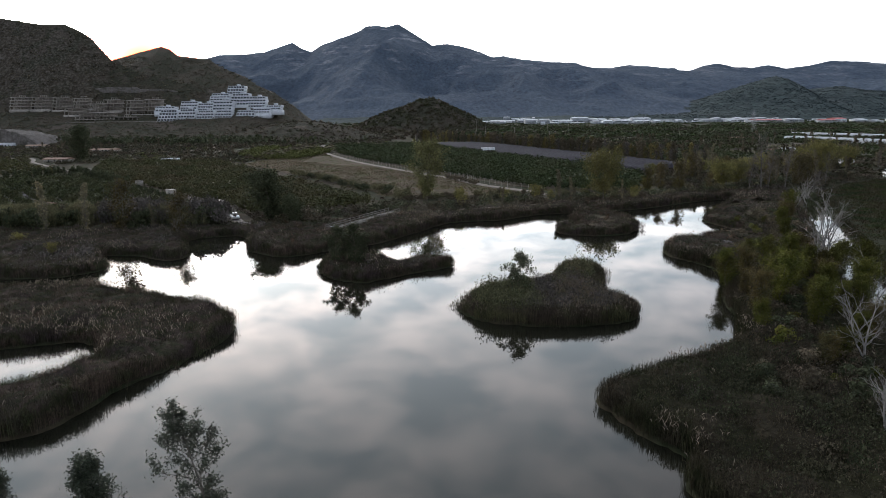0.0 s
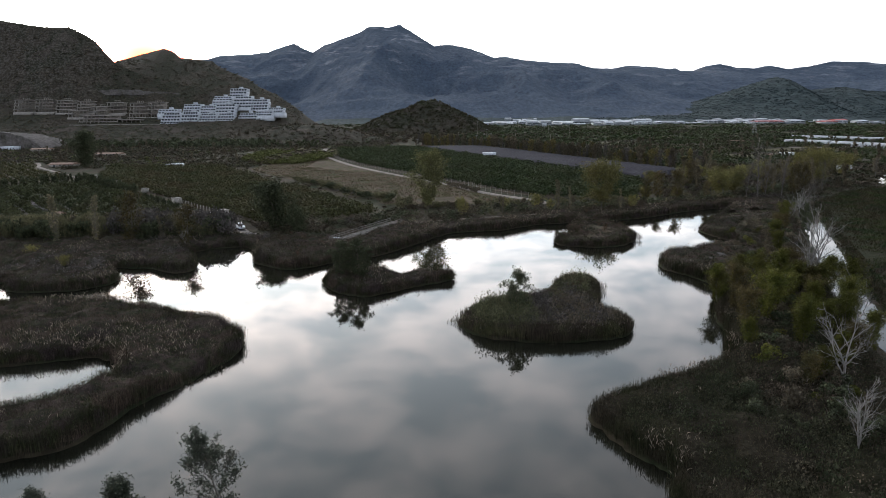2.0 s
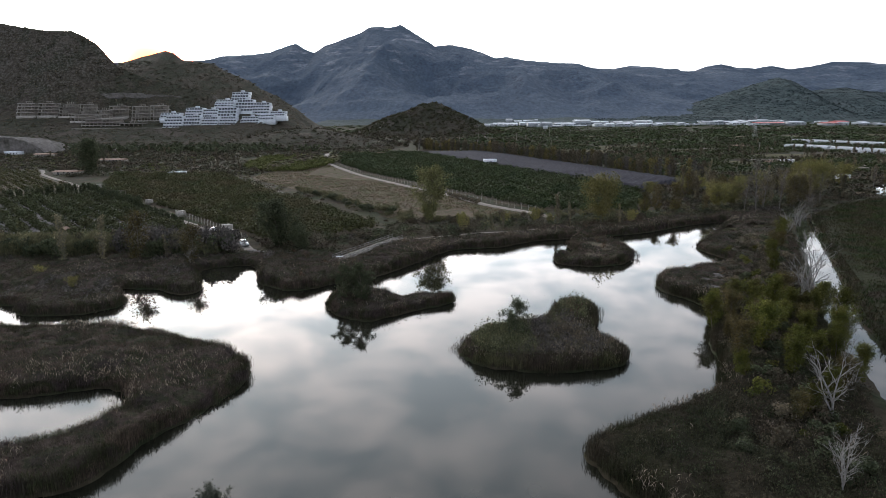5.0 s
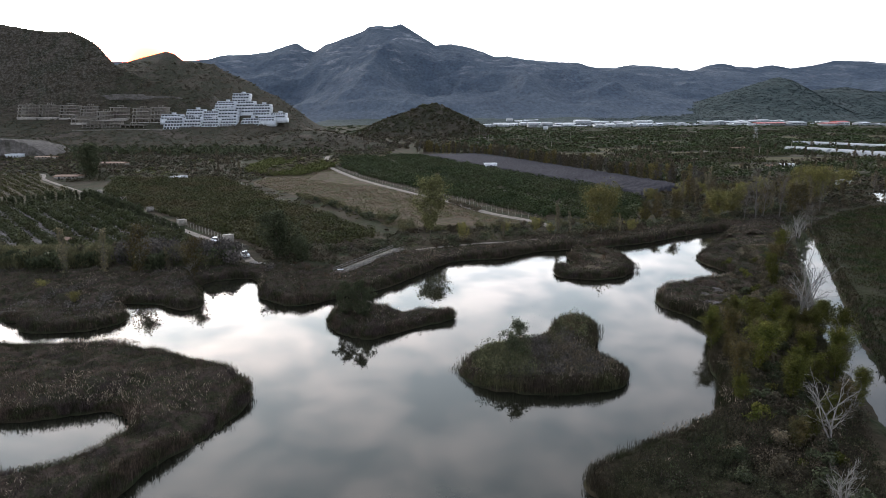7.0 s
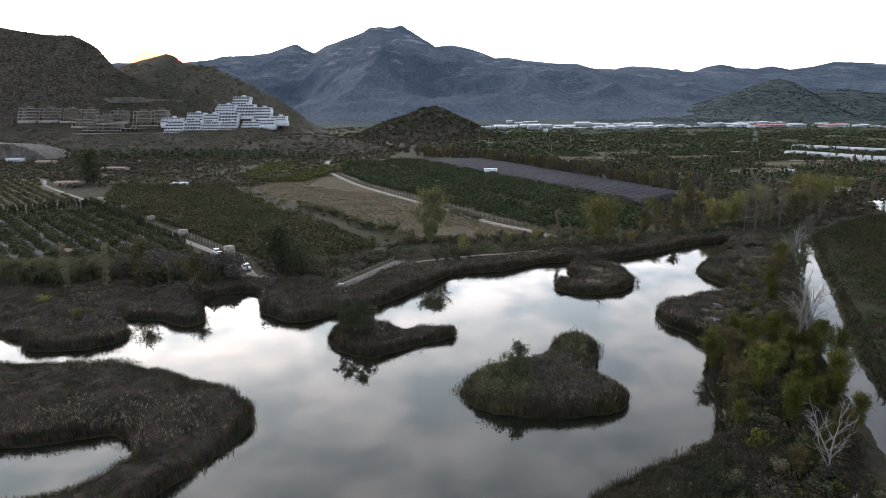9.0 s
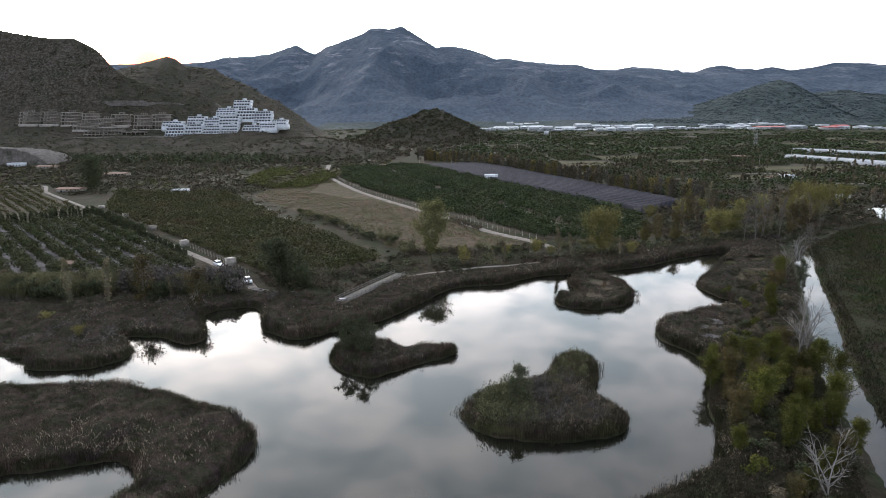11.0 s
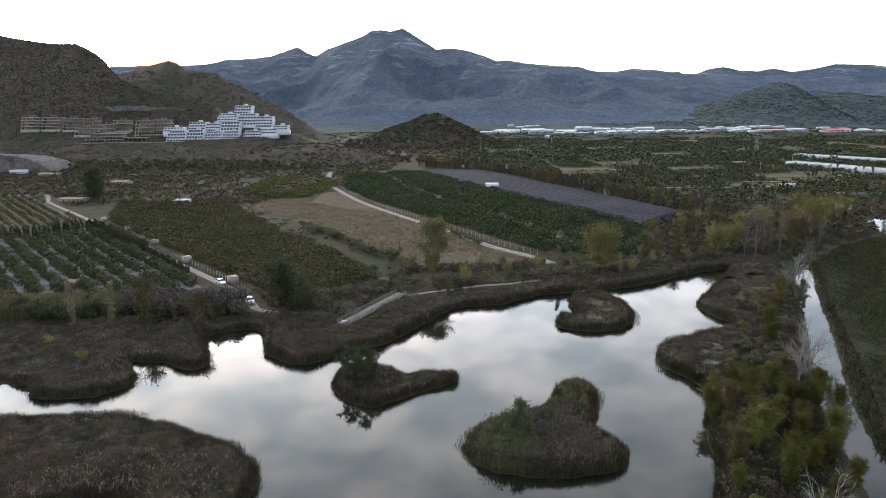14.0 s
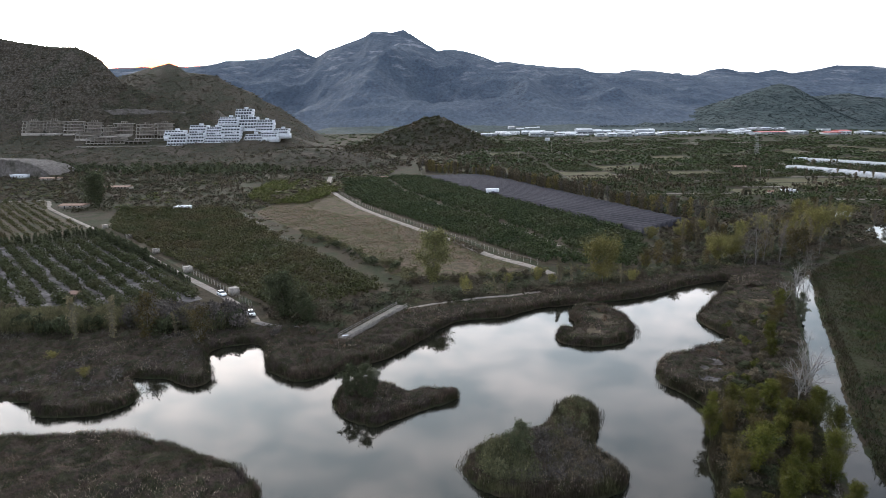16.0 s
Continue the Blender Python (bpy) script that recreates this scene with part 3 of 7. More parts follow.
LEFT_HILL = [(-0.858, 198), (-0.78, 178), (-0.727, 167), (-0.682, 159), (-0.646, 155), (-0.605, 154), (-0.584, 145), (-0.567, 135), (-0.555, 121), (-0.539, 105), (-0.499, 89), (-0.427, 73), (-0.354, 66)]
range_of_hills("hill", LEFT_HILL, 900, 782, 1120, HILL, "steep brown scrubby hill above unfinished buildings", rough=20, size=120, power=1.1, seed=31, nx=220, ny=60)


PLANTED_HILLS = []


def mound(name, cx, cy, rx, ry, h, label, seed, mat=None, rough=0.25, n=110):
    X, Y = np.meshgrid(np.linspace(cx - rx * 1.5, cx + rx * 1.5, n), np.linspace(cy - ry * 1.5, cy + ry * 1.5, n))
    q = np.sqrt(((X - cx) / rx) ** 2 + ((Y - cy) / ry) ** 2)
    Z = h * (1 - smooth(0, 1.3, q)) * (1 - rough + rough * 2 * ridged(X, Y, rx * 0.7, seed)) + 0.05 * h * (vnoise(X, Y, rx * 0.09, seed) - 0.5) - 0.6 * smooth(1.0, 1.35, q)
    PLANTED_HILLS.append((X.ravel(), Y.ravel(), Z.ravel() + 0.3, q.ravel() < 1.25, cx, rx))
    return sheet(name, X, Y, Z + 0.3, mat or HILL, label=label, category="hill")


mound("hill", -44, 1010, 112, 90, 46, "small round wooded hill on the plain", 41, None, 0.18)
mound("hill", -170, 690, 95, 80, 19, "low scrub-covered rise beside the road", 43)

SLOPE = [(-0.95, 30), (-0.80, 36), (-0.70, 43), (-0.60, 43), (-0.52, 40), (-0.44, 40), (-0.36, 47), (-0.31, 44), (-0.27, 30), (-0.22, 12), (-0.18, 0)]
range_of_hills("hill", SLOPE, 800, 590, 1000, HILL, "scrubby slope stepping up to the hillside buildings", rough=7, size=90, power=2.0, seed=51, nx=220, ny=70, ends=(0.01, 0.03))


# ---- fields, tracks, road ----
def patch(name, outline, mat, label, category, lift=0.05, curved=False):
    """A flat piece of land lying on the plain."""
    bm = bmesh.new()
    ring = [bm.verts.new((x, y, 0.0)) for x, y in (rounded(outline) if curved else outline)]
    top = bm.faces.new(ring)
    if top.normal.z < 0:
        top.normal_flip()
    low = bmesh.ops.extrude_face_region(bm, geom=[top])
    bmesh.ops.translate(bm, verts=[v for v in low["geom"] if isinstance(v, bmesh.types.BMVert)], vec=(0, 0, lift))
    bmesh.ops.recalc_face_normals(bm, faces=bm.faces)
    me = bpy.data.meshes.new(name)
    bm.to_mesh(me)
    bm.free()
    me.materials.append(mat)
    ob = new(name, me)
    ob.location.z = LAND
    return tagged(ob, label, category, kind="structure")


def ribbon(name, line, width, mat, label, category, lift=0.07, jitter=0.25):
    p = rounded(line, closed=False, steps=5)
    d = np.gradient(p, axis=0)
    n = np.stack([-d[:, 1], d[:, 0]], 1) / np.linalg.norm(d, axis=1)[:, None]
    w = width / 2 + jitter * (vnoise(p[:, 0], p[:, 1], 6, 77) - 0.5)[:, None]
    z = np.maximum(ground_z(p[:, 0], p[:, 1]), 0.3)[:, None] + lift
    a, b = np.hstack([p - n * w, z]), np.hstack([p + n * w, z])
    c, e = np.hstack([p - n * (w + 0.3), z - 0.15]), np.hstack([p + n * (w + 0.3), z - 0.15])
    k = len(p)
    v = np.vstack([c, a, b, e])
    i = np.arange(k - 1)
    f = np.vstack([np.stack([i + r * k, i + (r + 1) * k, i + 1 + (r + 1) * k, i + 1 + r * k], 1) for r in range(3)])
    return tagged(new(name, np_mesh(name, v, f[:, ::-1], mat)), label, category, kind="structure")


GRASS_EDGE = [(-113, 337), (-110, 400), (-101, 462), (-92, 445), (-83, 411), (-68, 374), (-53, 341), (-20, 282), (-3, 255), (10, 227), (24, 206), (2, 197), (-20, 196), (-26, 208), (-43, 239), (-64, 265), (-90, 300)]
DARK_ORCHARD = [(-98, 505), (-33, 537), (24, 402), (82, 268), (78, 236), (64, 206), (33, 213), (17, 234), (2, 260), (-46, 343), (-61, 376), (-77, 412)]
NET_FIELD = [(-27, 522), (27, 533), (113, 295), (84, 264)]
MID_ORCHARD = [(-174, 291), (-200, 350), (-139, 355), (-118, 325), (-96, 292), (-74, 255), (-47, 220), (-20, 178), (-34, 166), (-54, 162), (-64, 172), (-98, 206), (-136, 248)]
LEFT_ORCHARD = [(-196, 243), (-172, 252), (-160, 262), (-136, 240), (-106, 204), (-76, 170), (-90, 152), (-150, 150), (-230, 175), (-250, 240)]
UPPER_ORCHARD = [(-268, 386), (-240, 346), (-182, 287), (-196, 258), (-300, 262), (-340, 380)]
CANAL_FIELD = [(50, 20), (60, 62), (69, 86), (82, 112), (105, 163), (119, 193), (132, 206), (165, 236), (215, 270), (330, 250), (330, 20)]
TRACK_LINE = [(-112, 540), (-106, 504), (-97, 455), (-81, 411), (-66, 374), (-51, 341), (-18, 282), (-1, 255), (13, 227), (27, 209), (33, 198)]
ROAD_LINE = [(-420, 372), (-300, 388), (-273, 391), (-258, 374), (-243, 353), (-178, 287), (-140, 248), (-103, 207), (-70, 172), (-57, 156), (-53, 149)]
patch("grass_field", GRASS_EDGE, GRASS_FIELD, "dry grass meadow with tan and green patches", "field", 0.04, True)
patch("orchard_floor", DARK_ORCHARD, SOIL_DARK, "brown earth under a dense citrus orchard", "field")
patch("orchard_floor", MID_ORCHARD, SOIL_DARK, "weedy brown earth under citrus trees", "field")
patch("orchard_floor", LEFT_ORCHARD, SOIL_GREY, "pale grey tilled soil between citrus rows", "field")
patch("orchard_floor", UPPER_ORCHARD, SOIL_DARK, "earth under young citrus trees", "field")
patch("canal_field", CANAL_FIELD, WEEDS, "low green weedy field beyond the canal", "field")
ribbon("dirt_track", TRACK_LINE, 3.4, TRACK, "pale gravel farm track along the orchard", "track")
ribbon("farm_road", ROAD_LINE, 2.1, TRACK, "narrow pale farm road between orchards", "road")
ribbon("footpath", [(-14, 160), (-9, 163), (-3, 166), (6, 170), (16, 173), (26, 177)], 1.2, TRACK, "pale footpath behind the reeds", "path")
ribbon("footpath", [(-56, 154), (-52.5, 149), (-47, 146.2), (-38, 145)], 1.8, SOIL_GREY, "worn earth path from the parking place to the shore", "path")
patch("headland_grass", [(82, 178), (91, 188), (99, 184), (93, 168), (82, 156), (76, 160)], GRASS_FIELD, "tan grazed grass on the headland", "grass", 0.05, True)
patch("sand_patch", [(52, 110), (56, 112), (57, 118), (58, 123), (54, 124), (52, 118), (50, 114)], SOIL_GREY, "bare pale silt beside the reeds", "sand", 0.28, True)
ribbon("highway", [(-700, 560), (-420, 610), (-306, 643), (-260, 684), (-139, 890), (37, 910), (105, 995), (230, 1120)], 9, TRACK, "pale highway crossing the plain", "road", 0.5)


def net_roof():
    """Shade netting in long low bays, hung between ridge wires."""
    p = np.array(NET_FIELD, float)
    u, v = np.meshgrid(np.linspace(0, 1, 620), np.linspace(0, 1, 50))
    X = (p[0, 0] * (1 - v) + p[1, 0] * v) * (1 - u) + (p[3, 0] * (1 - v) + p[2, 0] * v) * u
    Y = (p[0, 1] * (1 - v) + p[1, 1] * v) * (1 - u) + (p[3, 1] * (1 - v) + p[2, 1] * v) * u
    across = (X * 0.74 + Y * 0.67) / 5.0
    Z = LAND + 1.2 + 1.9 * abs((across % 1) * 2 - 1) ** 0.55 + 0.25 * (vnoise(X, Y, 14, 8) - 0.5)
    edge = np.minimum.reduce([u, 1 - u, v * 0.4, (1 - v) * 0.4])
    Z = np.where(edge < 0.004, LAND, Z)
    sheet("shade_net", X, Y, Z, NETTING, label="dark grey shade netting in long bays over a crop", category="netting")


net_roof()


# ---- vegetation tools ----
def scatter(template, places, sizes, turns):
    """Copies of one small shape as one array of verts and faces; sizes (n, 3)."""
    tv, tf = template
    n, k = len(places), len(tv)
    c, s = np.cos(turns)[:, None], np.sin(turns)[:, None]
    sv = tv[None] * sizes[:, None, :]
    x = sv[..., 0] * c - sv[..., 1] * s
    y = sv[..., 0] * s + sv[..., 1] * c
    v = np.stack([x, y, sv[..., 2]], -1) + places[:, None, :]
    f = tf[None] + (np.arange(n) * k)[:, None, None]
    return v.reshape(-1, 3), f.reshape(-1, tf.shape[1])


def gather(pieces):
    vs, fs, o = [], [], 0
    for v, f in pieces:
        vs.append(v)
        fs.append(f + o)
        o += len(v)
    return np.vstack(vs), np.vstack(fs)


def cards(g, centres, size, spread=0.4, normals=None):
    """Leaf-clump quads at the centres, turned at random, or about the normals."""
    n = len(centres)
    a = g.normal(size=(n, 3))
    if normals is not None:
        a = normals + 0.6 * a
    a /= np.linalg.norm(a, axis=1)[:, None] + 1e-9
    t = np.cross(a, g.normal(size=(n, 3)))
    t /= np.linalg.norm(t, axis=1)[:, None] + 1e-9
    b = np.cross(a, t)
    w = (size * (1 + spread * g.uniform(-1, 1, n)))[:, None] / 2
    h = w * g.uniform(0.45, 0.9, n)[:, None]
    v = np.stack([centres - t * w, centres - b * h, centres + t * w, centres + b * h], 1)
    return v.reshape(-1, 3), np.arange(4 * n).reshape(n, 4)



def bush_template(seed, n, size, core=0.72):
    """A rounded bush, unit radius, standing on z = 0: leaf clumps in an uneven outer layer and, with a core, an inner one."""
    g = np.random.default_rng(seed)
    d = g.normal(size=(n, 3))
    d[:, 2] = abs(d[:, 2]) * 0.9 - 0.25
    d /= np.linalg.norm(d, axis=1)[:, None]
    lump = 0.8 + 0.35 * vnoise(d[:, 0] * 3 + 9, d[:, 1] * 3 + d[:, 2] * 5 + 9, 1.0, seed)
    centres = d * lump[:, None] * g.uniform(0.85, 1.05, n)[:, None]
    v, f = cards(g, centres, size, 0.4, d)
    if core:
        m = max(4, n // 3)
        e = g.normal(size=(m, 3))
        e /= np.linalg.norm(e, axis=1)[:, None]
        v, f = gather([(v, f), cards(g, e * core * g.uniform(0.4, 1.0, m)[:, None], min(1.0, size * 1.7), 0.3)])
    v = v + (0, 0, 0.75)
    return v, f


def split_tris(v, f):
    """Quads to triangles, without the empty ones."""
    t = np.vstack([f[:, [0, 1, 2]], f[:, [0, 2, 3]]])
    return v, t[(t[:, 0] != t[:, 1]) & (t[:, 1] != t[:, 2]) & (t[:, 0] != t[:, 2])]


def bush_stuff(name, places, radius, height, mat, label, category, n=22, size=0.5, seed=0, variants=4, core=0.72):
    places = np.asarray(places, float)
    g = np.random.default_rng(seed)
    k = g.integers(0, variants, len(places))
    parts = []
    for i in range(variants):
        here = places[k == i]
        if len(here):
            s = g.uniform(0.75, 1.25, len(here))
            sizes = np.stack([radius * s, radius * s, height / 1.75 * s * g.uniform(0.85, 1.15, len(here))], 1)
            parts.append(scatter(split_tris(*bush_template(seed * 10 + i, n, size, core)), here, sizes, g.uniform(0, 6.28, len(here))))
    v, f = gather(parts)
    return tagged(new(name, np_mesh(name, v, f, mat)), label, category, kind="stuff")


def rows_in(outline, along, row_gap, tree_gap, seed, drop=0.03, jitter=0.25):
    """Places of trees in straight rows inside an outline."""
    g = np.random.default_rng(seed)
    poly = np.array(outline, float)
    a = np.array(along, float) / np.hypot(*along)
    b = np.array((-a[1], a[0]))
    u, w = poly @ a, poly @ b
    U, W = np.meshgrid(np.arange(u.min(), u.max(), tree_gap), np.arange(w.min(), w.max(), row_gap))
    p = np.stack([U.ravel(), W.ravel()], 1) + g.normal(0, jitter, (U.size, 2))
    p = p[:, :1] * a + p[:, 1:] * b
    inner = inside(p[:, 0], p[:, 1], poly) & (line_distance(p[:, 0], p[:, 1], poly) > 1.2) & (g.uniform(size=len(p)) > drop)
    p = p[inner]
    return np.hstack([p, np.full((len(p), 1), LAND)])


# ---- orchards ----
ORCHARD_PATH = [(-56, 506), (-35, 424), (-4, 350), (25, 292), (43, 243), (50, 228)]
ribbon("dirt_track", ORCHARD_PATH, 1.6, TRACK, "narrow pale path through the dark orchard", "track")


def beside(places, line, gap):
    return places[line_distance(places[:, 0], places[:, 1], np.array(line, float), False) > gap]


bush_stuff("orange_orchard", beside(rows_in(DARK_ORCHARD, (50, -86), 4.9, 2.9, 51), ORCHARD_PATH, 2.4), 2.0, 3.3, CITRUS, "dense dark green citrus trees in long rows", "orchard", 80, 0.31, 61)
bush_stuff("orange_orchard", rows_in(MID_ORCHARD, (33, -35), 4.3, 3.1, 52, 0.05, 0.35), 2.0, 2.8, CITRUS_DRY, "olive green citrus trees in close rows", "orchard", 120, 0.26, 62)
bush_stuff("orange_orchard", rows_in(LEFT_ORCHARD, (33, -35), 5.9, 3.1, 53, 0.12, 0.4), 2.15, 3.1, OLIVE, "rows of round citrus trees on grey soil", "orchard", 190, 0.22, 63)
bush_stuff("orange_orchard", rows_in(UPPER_ORCHARD, (33, -35), 4.6, 3.4, 54), 1.5, 2.3, CITRUS_DRY, "small citrus trees beside the farm road", "orchard", 30, 0.36, 64)


def plain_orchards():
    """Blocks of orchards over the far plain, with gaps and field lines between them."""
    g = np.random.default_rng(71)
    near, far, lines = [], [], []  # orchard places, hedge places
    for bx in range(-2, 26):
        for by in range(0, 30):
            x0, y0 = bx * 48.0, 300 + by * 34.0
            k = g.uniform()
            cx, cy = x0 + 24, y0 + 17
            if cx > 0.80 * (cy + 60) or y0 > 1180:
                continue
            if k < 0.26:
                edge = np.interp(y0, [262, 298, 344, 403, 518, 600, 900, 1300], [170, 142, 116, 94, 46, -16, 60, 90])
                if x0 > edge and y0 > 345 and y0 < 1000:
                    patch("fallow_field", [(x0 + 1, y0 + 2), (x0 + 46, y0 + 2), (x0 + 46, y0 + 31), (x0 + 1, y0 + 31)], FALLOW, "fallow field of dull grass between orchards", "field", 0.08)
                continue
            gap = 4.8 if y0 < 620 else 8.0
            q = rows_in([(x0 + 1.5, y0 + 2), (x0 + 45, y0 + 2), (x0 + 45, y0 + 30), (x0 + 1.5, y0 + 30)], (1, 0.12 if k > 0.5 else -0.3), gap, gap * 0.8, 100 + bx * 40 + by, 0.08, 0.5)
            hedge = line_distance(q[:, 0], q[:, 1], np.array([(-40, 600), (26, 518), (74, 403), (96, 344), (122, 298), (150, 262)], float), False)
            right = q[:, 0] > np.interp(q[:, 1], [262, 298, 344, 403, 518, 600, 900, 1300], [150, 122, 96, 74, 26, -36, 30, 60]) + 6
            wet = (q[:, 1] < 300) | ((q[:, 1] < 345) & (q[:, 0] > 150) & (q[:, 0] < 230))
            q = q[right & (hedge > 7) & ~wet]
            hill = ((q[:, 0] + 44) / 120) ** 2 + ((q[:, 1] - 1010) / 110) ** 2 > 1
            (near if y0 < 620 else far).append(q[hill])
            if g.uniform() < 0.45 and len(q):
                hx = np.arange(x0, x0 + 46, 3.2) + g.normal(0, 0.5, len(np.arange(x0, x0 + 46, 3.2)))
                hy = y0 + 32 + g.normal(0, 0.6, len(hx))
                clear = hx > np.interp(hy, [262, 298, 344, 403, 518, 600, 900, 1300], [150, 122, 96, 74, 26, -36, 80, 110]) + 8
                lines.append(np.stack([hx, hy, np.full(len(hx), LAND)], 1)[clear])
    bush_stuff("orange_orchard", np.vstack(near[::2]), 2.2, 3.2, CITRUS, "dark orchard blocks spread over the plain", "orchard", 18, 0.5, 65)
    bush_stuff("orange_orchard", np.vstack(near[1::2]), 2.1, 2.8, OLIVE, "dull olive orchard blocks spread over the plain", "orchard", 16, 0.55, 68)
    bush_stuff("orange_orchard", np.vstack(far), 4.0, 3.8, CITRUS, "distant dark orchard blocks", "orchard", 8, 0.9, 66)
    bush_stuff("field_hedge", np.vstack(lines), 2.4, 4.6, SCRUB, "brown field hedges between orchard blocks", "hedge", 10, 0.7, 67)


plain_orchards()
for k in range(22):
    _y = 345 + 34.0 * (k * 7 % 25) - 1.5
    _x = _y * (0.22 + 0.5 * ((k * 0.377) % 1.0))
    ribbon("farm_track", [(_x, _y), (_x + 0.05 * _y, _y - 1.0), (_x + (0.08 + 0.10 * ((k * 0.618) % 1.0)) * _y, _y - 2.0)], 2.6 + 0.004 * _y, TRACK, "pale farm track between orchard blocks", "track")
ribbon("farm_track", [(150, 497), (190, 492), (240, 486), (300, 470)], 3.0, TRACK, "pale farm track across the plain", "track")
ribbon("farm_track", [(205, 404), (240, 396), (300, 380), (350, 372)], 4.0, TRACK, "pale farm track beside huts", "track")
ribbon("farm_track", [(260, 640), (330, 640), (420, 630)], 4.0, TRACK, "pale farm track near greenhouses", "track")
ribbon("farm_track", [(150, 900), (300, 880), (520, 850), (700, 830)], 6.0, TRACK, "pale road over the far plain", "track")


def hill_scrub():
    g = np.random.default_rng(73)
    X, Y, Z, ok, cx, rx = PLANTED_HILLS[0]
    k = g.choice(np.flatnonzero(ok), 2600)
    bush_stuff("hill_wood", np.stack([X[k] + g.normal(0, 1.5, 2600), Y[k] + g.normal(0, 1.5, 2600), Z[k] - 0.8], 1), 2.5, 3.6, HILL_WOOD, "pine and scrub covering the small hill", "wood", 9, 0.75, 74)
    X, Y, Z, ok, cx, rx = PLANTED_HILLS[1]
    k = g.choice(np.flatnonzero(ok), 700)
    bush_stuff("hill_wood", np.stack([X[k], Y[k], Z[k] - 0.5], 1), 2.4, 2.8, SCRUB, "scrub covering the low rise", "wood", 9, 0.75, 75)
    for i, (n, r) in {2: (3600, 2.4), 3: (3800, 1.8), 4: (4600, 1.8)}.items():
        X, Y, Z, ok = SLOPES[i]
        k = g.choice(np.flatnonzero(ok & (Z < 0.86 * Z.max())), n)
        bush_stuff("hill_scrub", np.stack([X[k] + g.normal(0, 2, n), Y[k] + g.normal(0, 2, n), Z[k] - 0.8], 1), r, r * 1.1, HILL_SCRUB, "dark scrub dotted over the hillside", "scrub", 7, 0.8, 76 + i)


hill_scrub()


def scrub(name, x0, x1, y0, y1, count, radius, height, mat, label, seed, keep, n=12, size=0.75):
    g = np.random.default_rng(seed)
    p = np.stack([g.uniform(x0, x1, count), g.uniform(y0, y1, count)], 1)
    p = p[keep(p[:, 0], p[:, 1])]
    z = np.maximum(ground_z(p[:, 0], p[:, 1]), 0.1)
    return bush_stuff(name, np.hstack([p, z[:, None] - 0.1]), radius, height, mat, label, "scrub", n, size, seed)


FIELDS = [np.array(o, float) for o in (GRASS_EDGE, DARK_ORCHARD, NET_FIELD, MID_ORCHARD, LEFT_ORCHARD, UPPER_ORCHARD)]


def open_land(x, y):
    free = np.ones(np.shape(x), bool)
    for o in FIELDS:
        free &= ~inside(x, y, o)
    for line, w in ((TRACK_LINE, 4.5), (ROAD_LINE, 4.0)):
        free &= line_distance(x, y, np.array(line, float), False) > w
    return free


_X, _Y, _Z, _ok = SLOPES[1]
_k = np.random.default_rng(79).choice(np.flatnonzero(_ok & (_X > 500) & (_Z > 8)), 8500)
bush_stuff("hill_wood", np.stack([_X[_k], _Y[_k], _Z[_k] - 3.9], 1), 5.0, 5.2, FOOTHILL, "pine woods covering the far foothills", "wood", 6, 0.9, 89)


scrub("scrub", -420, -60, 340, 720, 5200, 1.9, 2.0, SCRUB, "brown scrub and rough bushes on waste land", 81, lambda x, y: open_land(x, y) & (vnoise(x, y, 40, 2) > 0.25), 18, 0.5)
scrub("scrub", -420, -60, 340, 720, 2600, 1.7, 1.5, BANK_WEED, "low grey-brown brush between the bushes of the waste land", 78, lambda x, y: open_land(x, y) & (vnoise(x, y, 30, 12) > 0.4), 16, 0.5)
scrub("scrub", -400, -60, 350, 640, 900, 2.0, 1.7, CANE_GREEN, "olive green bushes scattered over the waste land", 79, lambda x, y: open_land(x, y) & (vnoise(x, y, 50, 22) > 0.55), 18, 0.5)
scrub("scrub", -120, -70, 380, 480, 260, 4.5, 3.6, REED_GREEN, "pale olive cane thicket beside the meadow", 82, open_land)
scrub("scrub", -330, 200, 640, 1100, 2300, 4.0, 3.6, SCRUB, "distant scrub along the road", 83, lambda x, y: open_land(x, y) & (x < 0.02 * y + 20) & (vnoise(x, y, 60, 4) > 0.3), 8)


BOARDWALK = np.array([(-27.2, 135.6), (-15.0, 161.5)])


def off_boards(x, y):
    return line_distance(x, y, BOARDWALK, False) > 2.3


def cover(x, y):
    return open_land(x, y) & off_boards(x, y) & (shore(x, y) > 2) & ~inside(x, y, MARSH)


def low_growth(name, outline, count, radius, height, mat, label, seed, n=10, keep=cover, core=0.72, size=0.7, gaps=0.25):
    g = np.random.default_rng(seed)
    o = np.array(outline, float)
    (x0, y0), (x1, y1) = o.min(0), o.max(0)
    p = np.stack([g.uniform(x0, x1, count), g.uniform(y0, y1, count)], 1)
    p = p[inside(p[:, 0], p[:, 1], o) & keep(p[:, 0], p[:, 1])]
    p = p[vnoise(p[:, 0], p[:, 1], 9, seed) > gaps]
    z = np.maximum(ground_z(p[:, 0], p[:, 1]), 0.1)
    return bush_stuff(name, np.hstack([p, z[:, None] - 0.15]), radius, height, mat, label, "undergrowth", n, size, seed, 4, core)


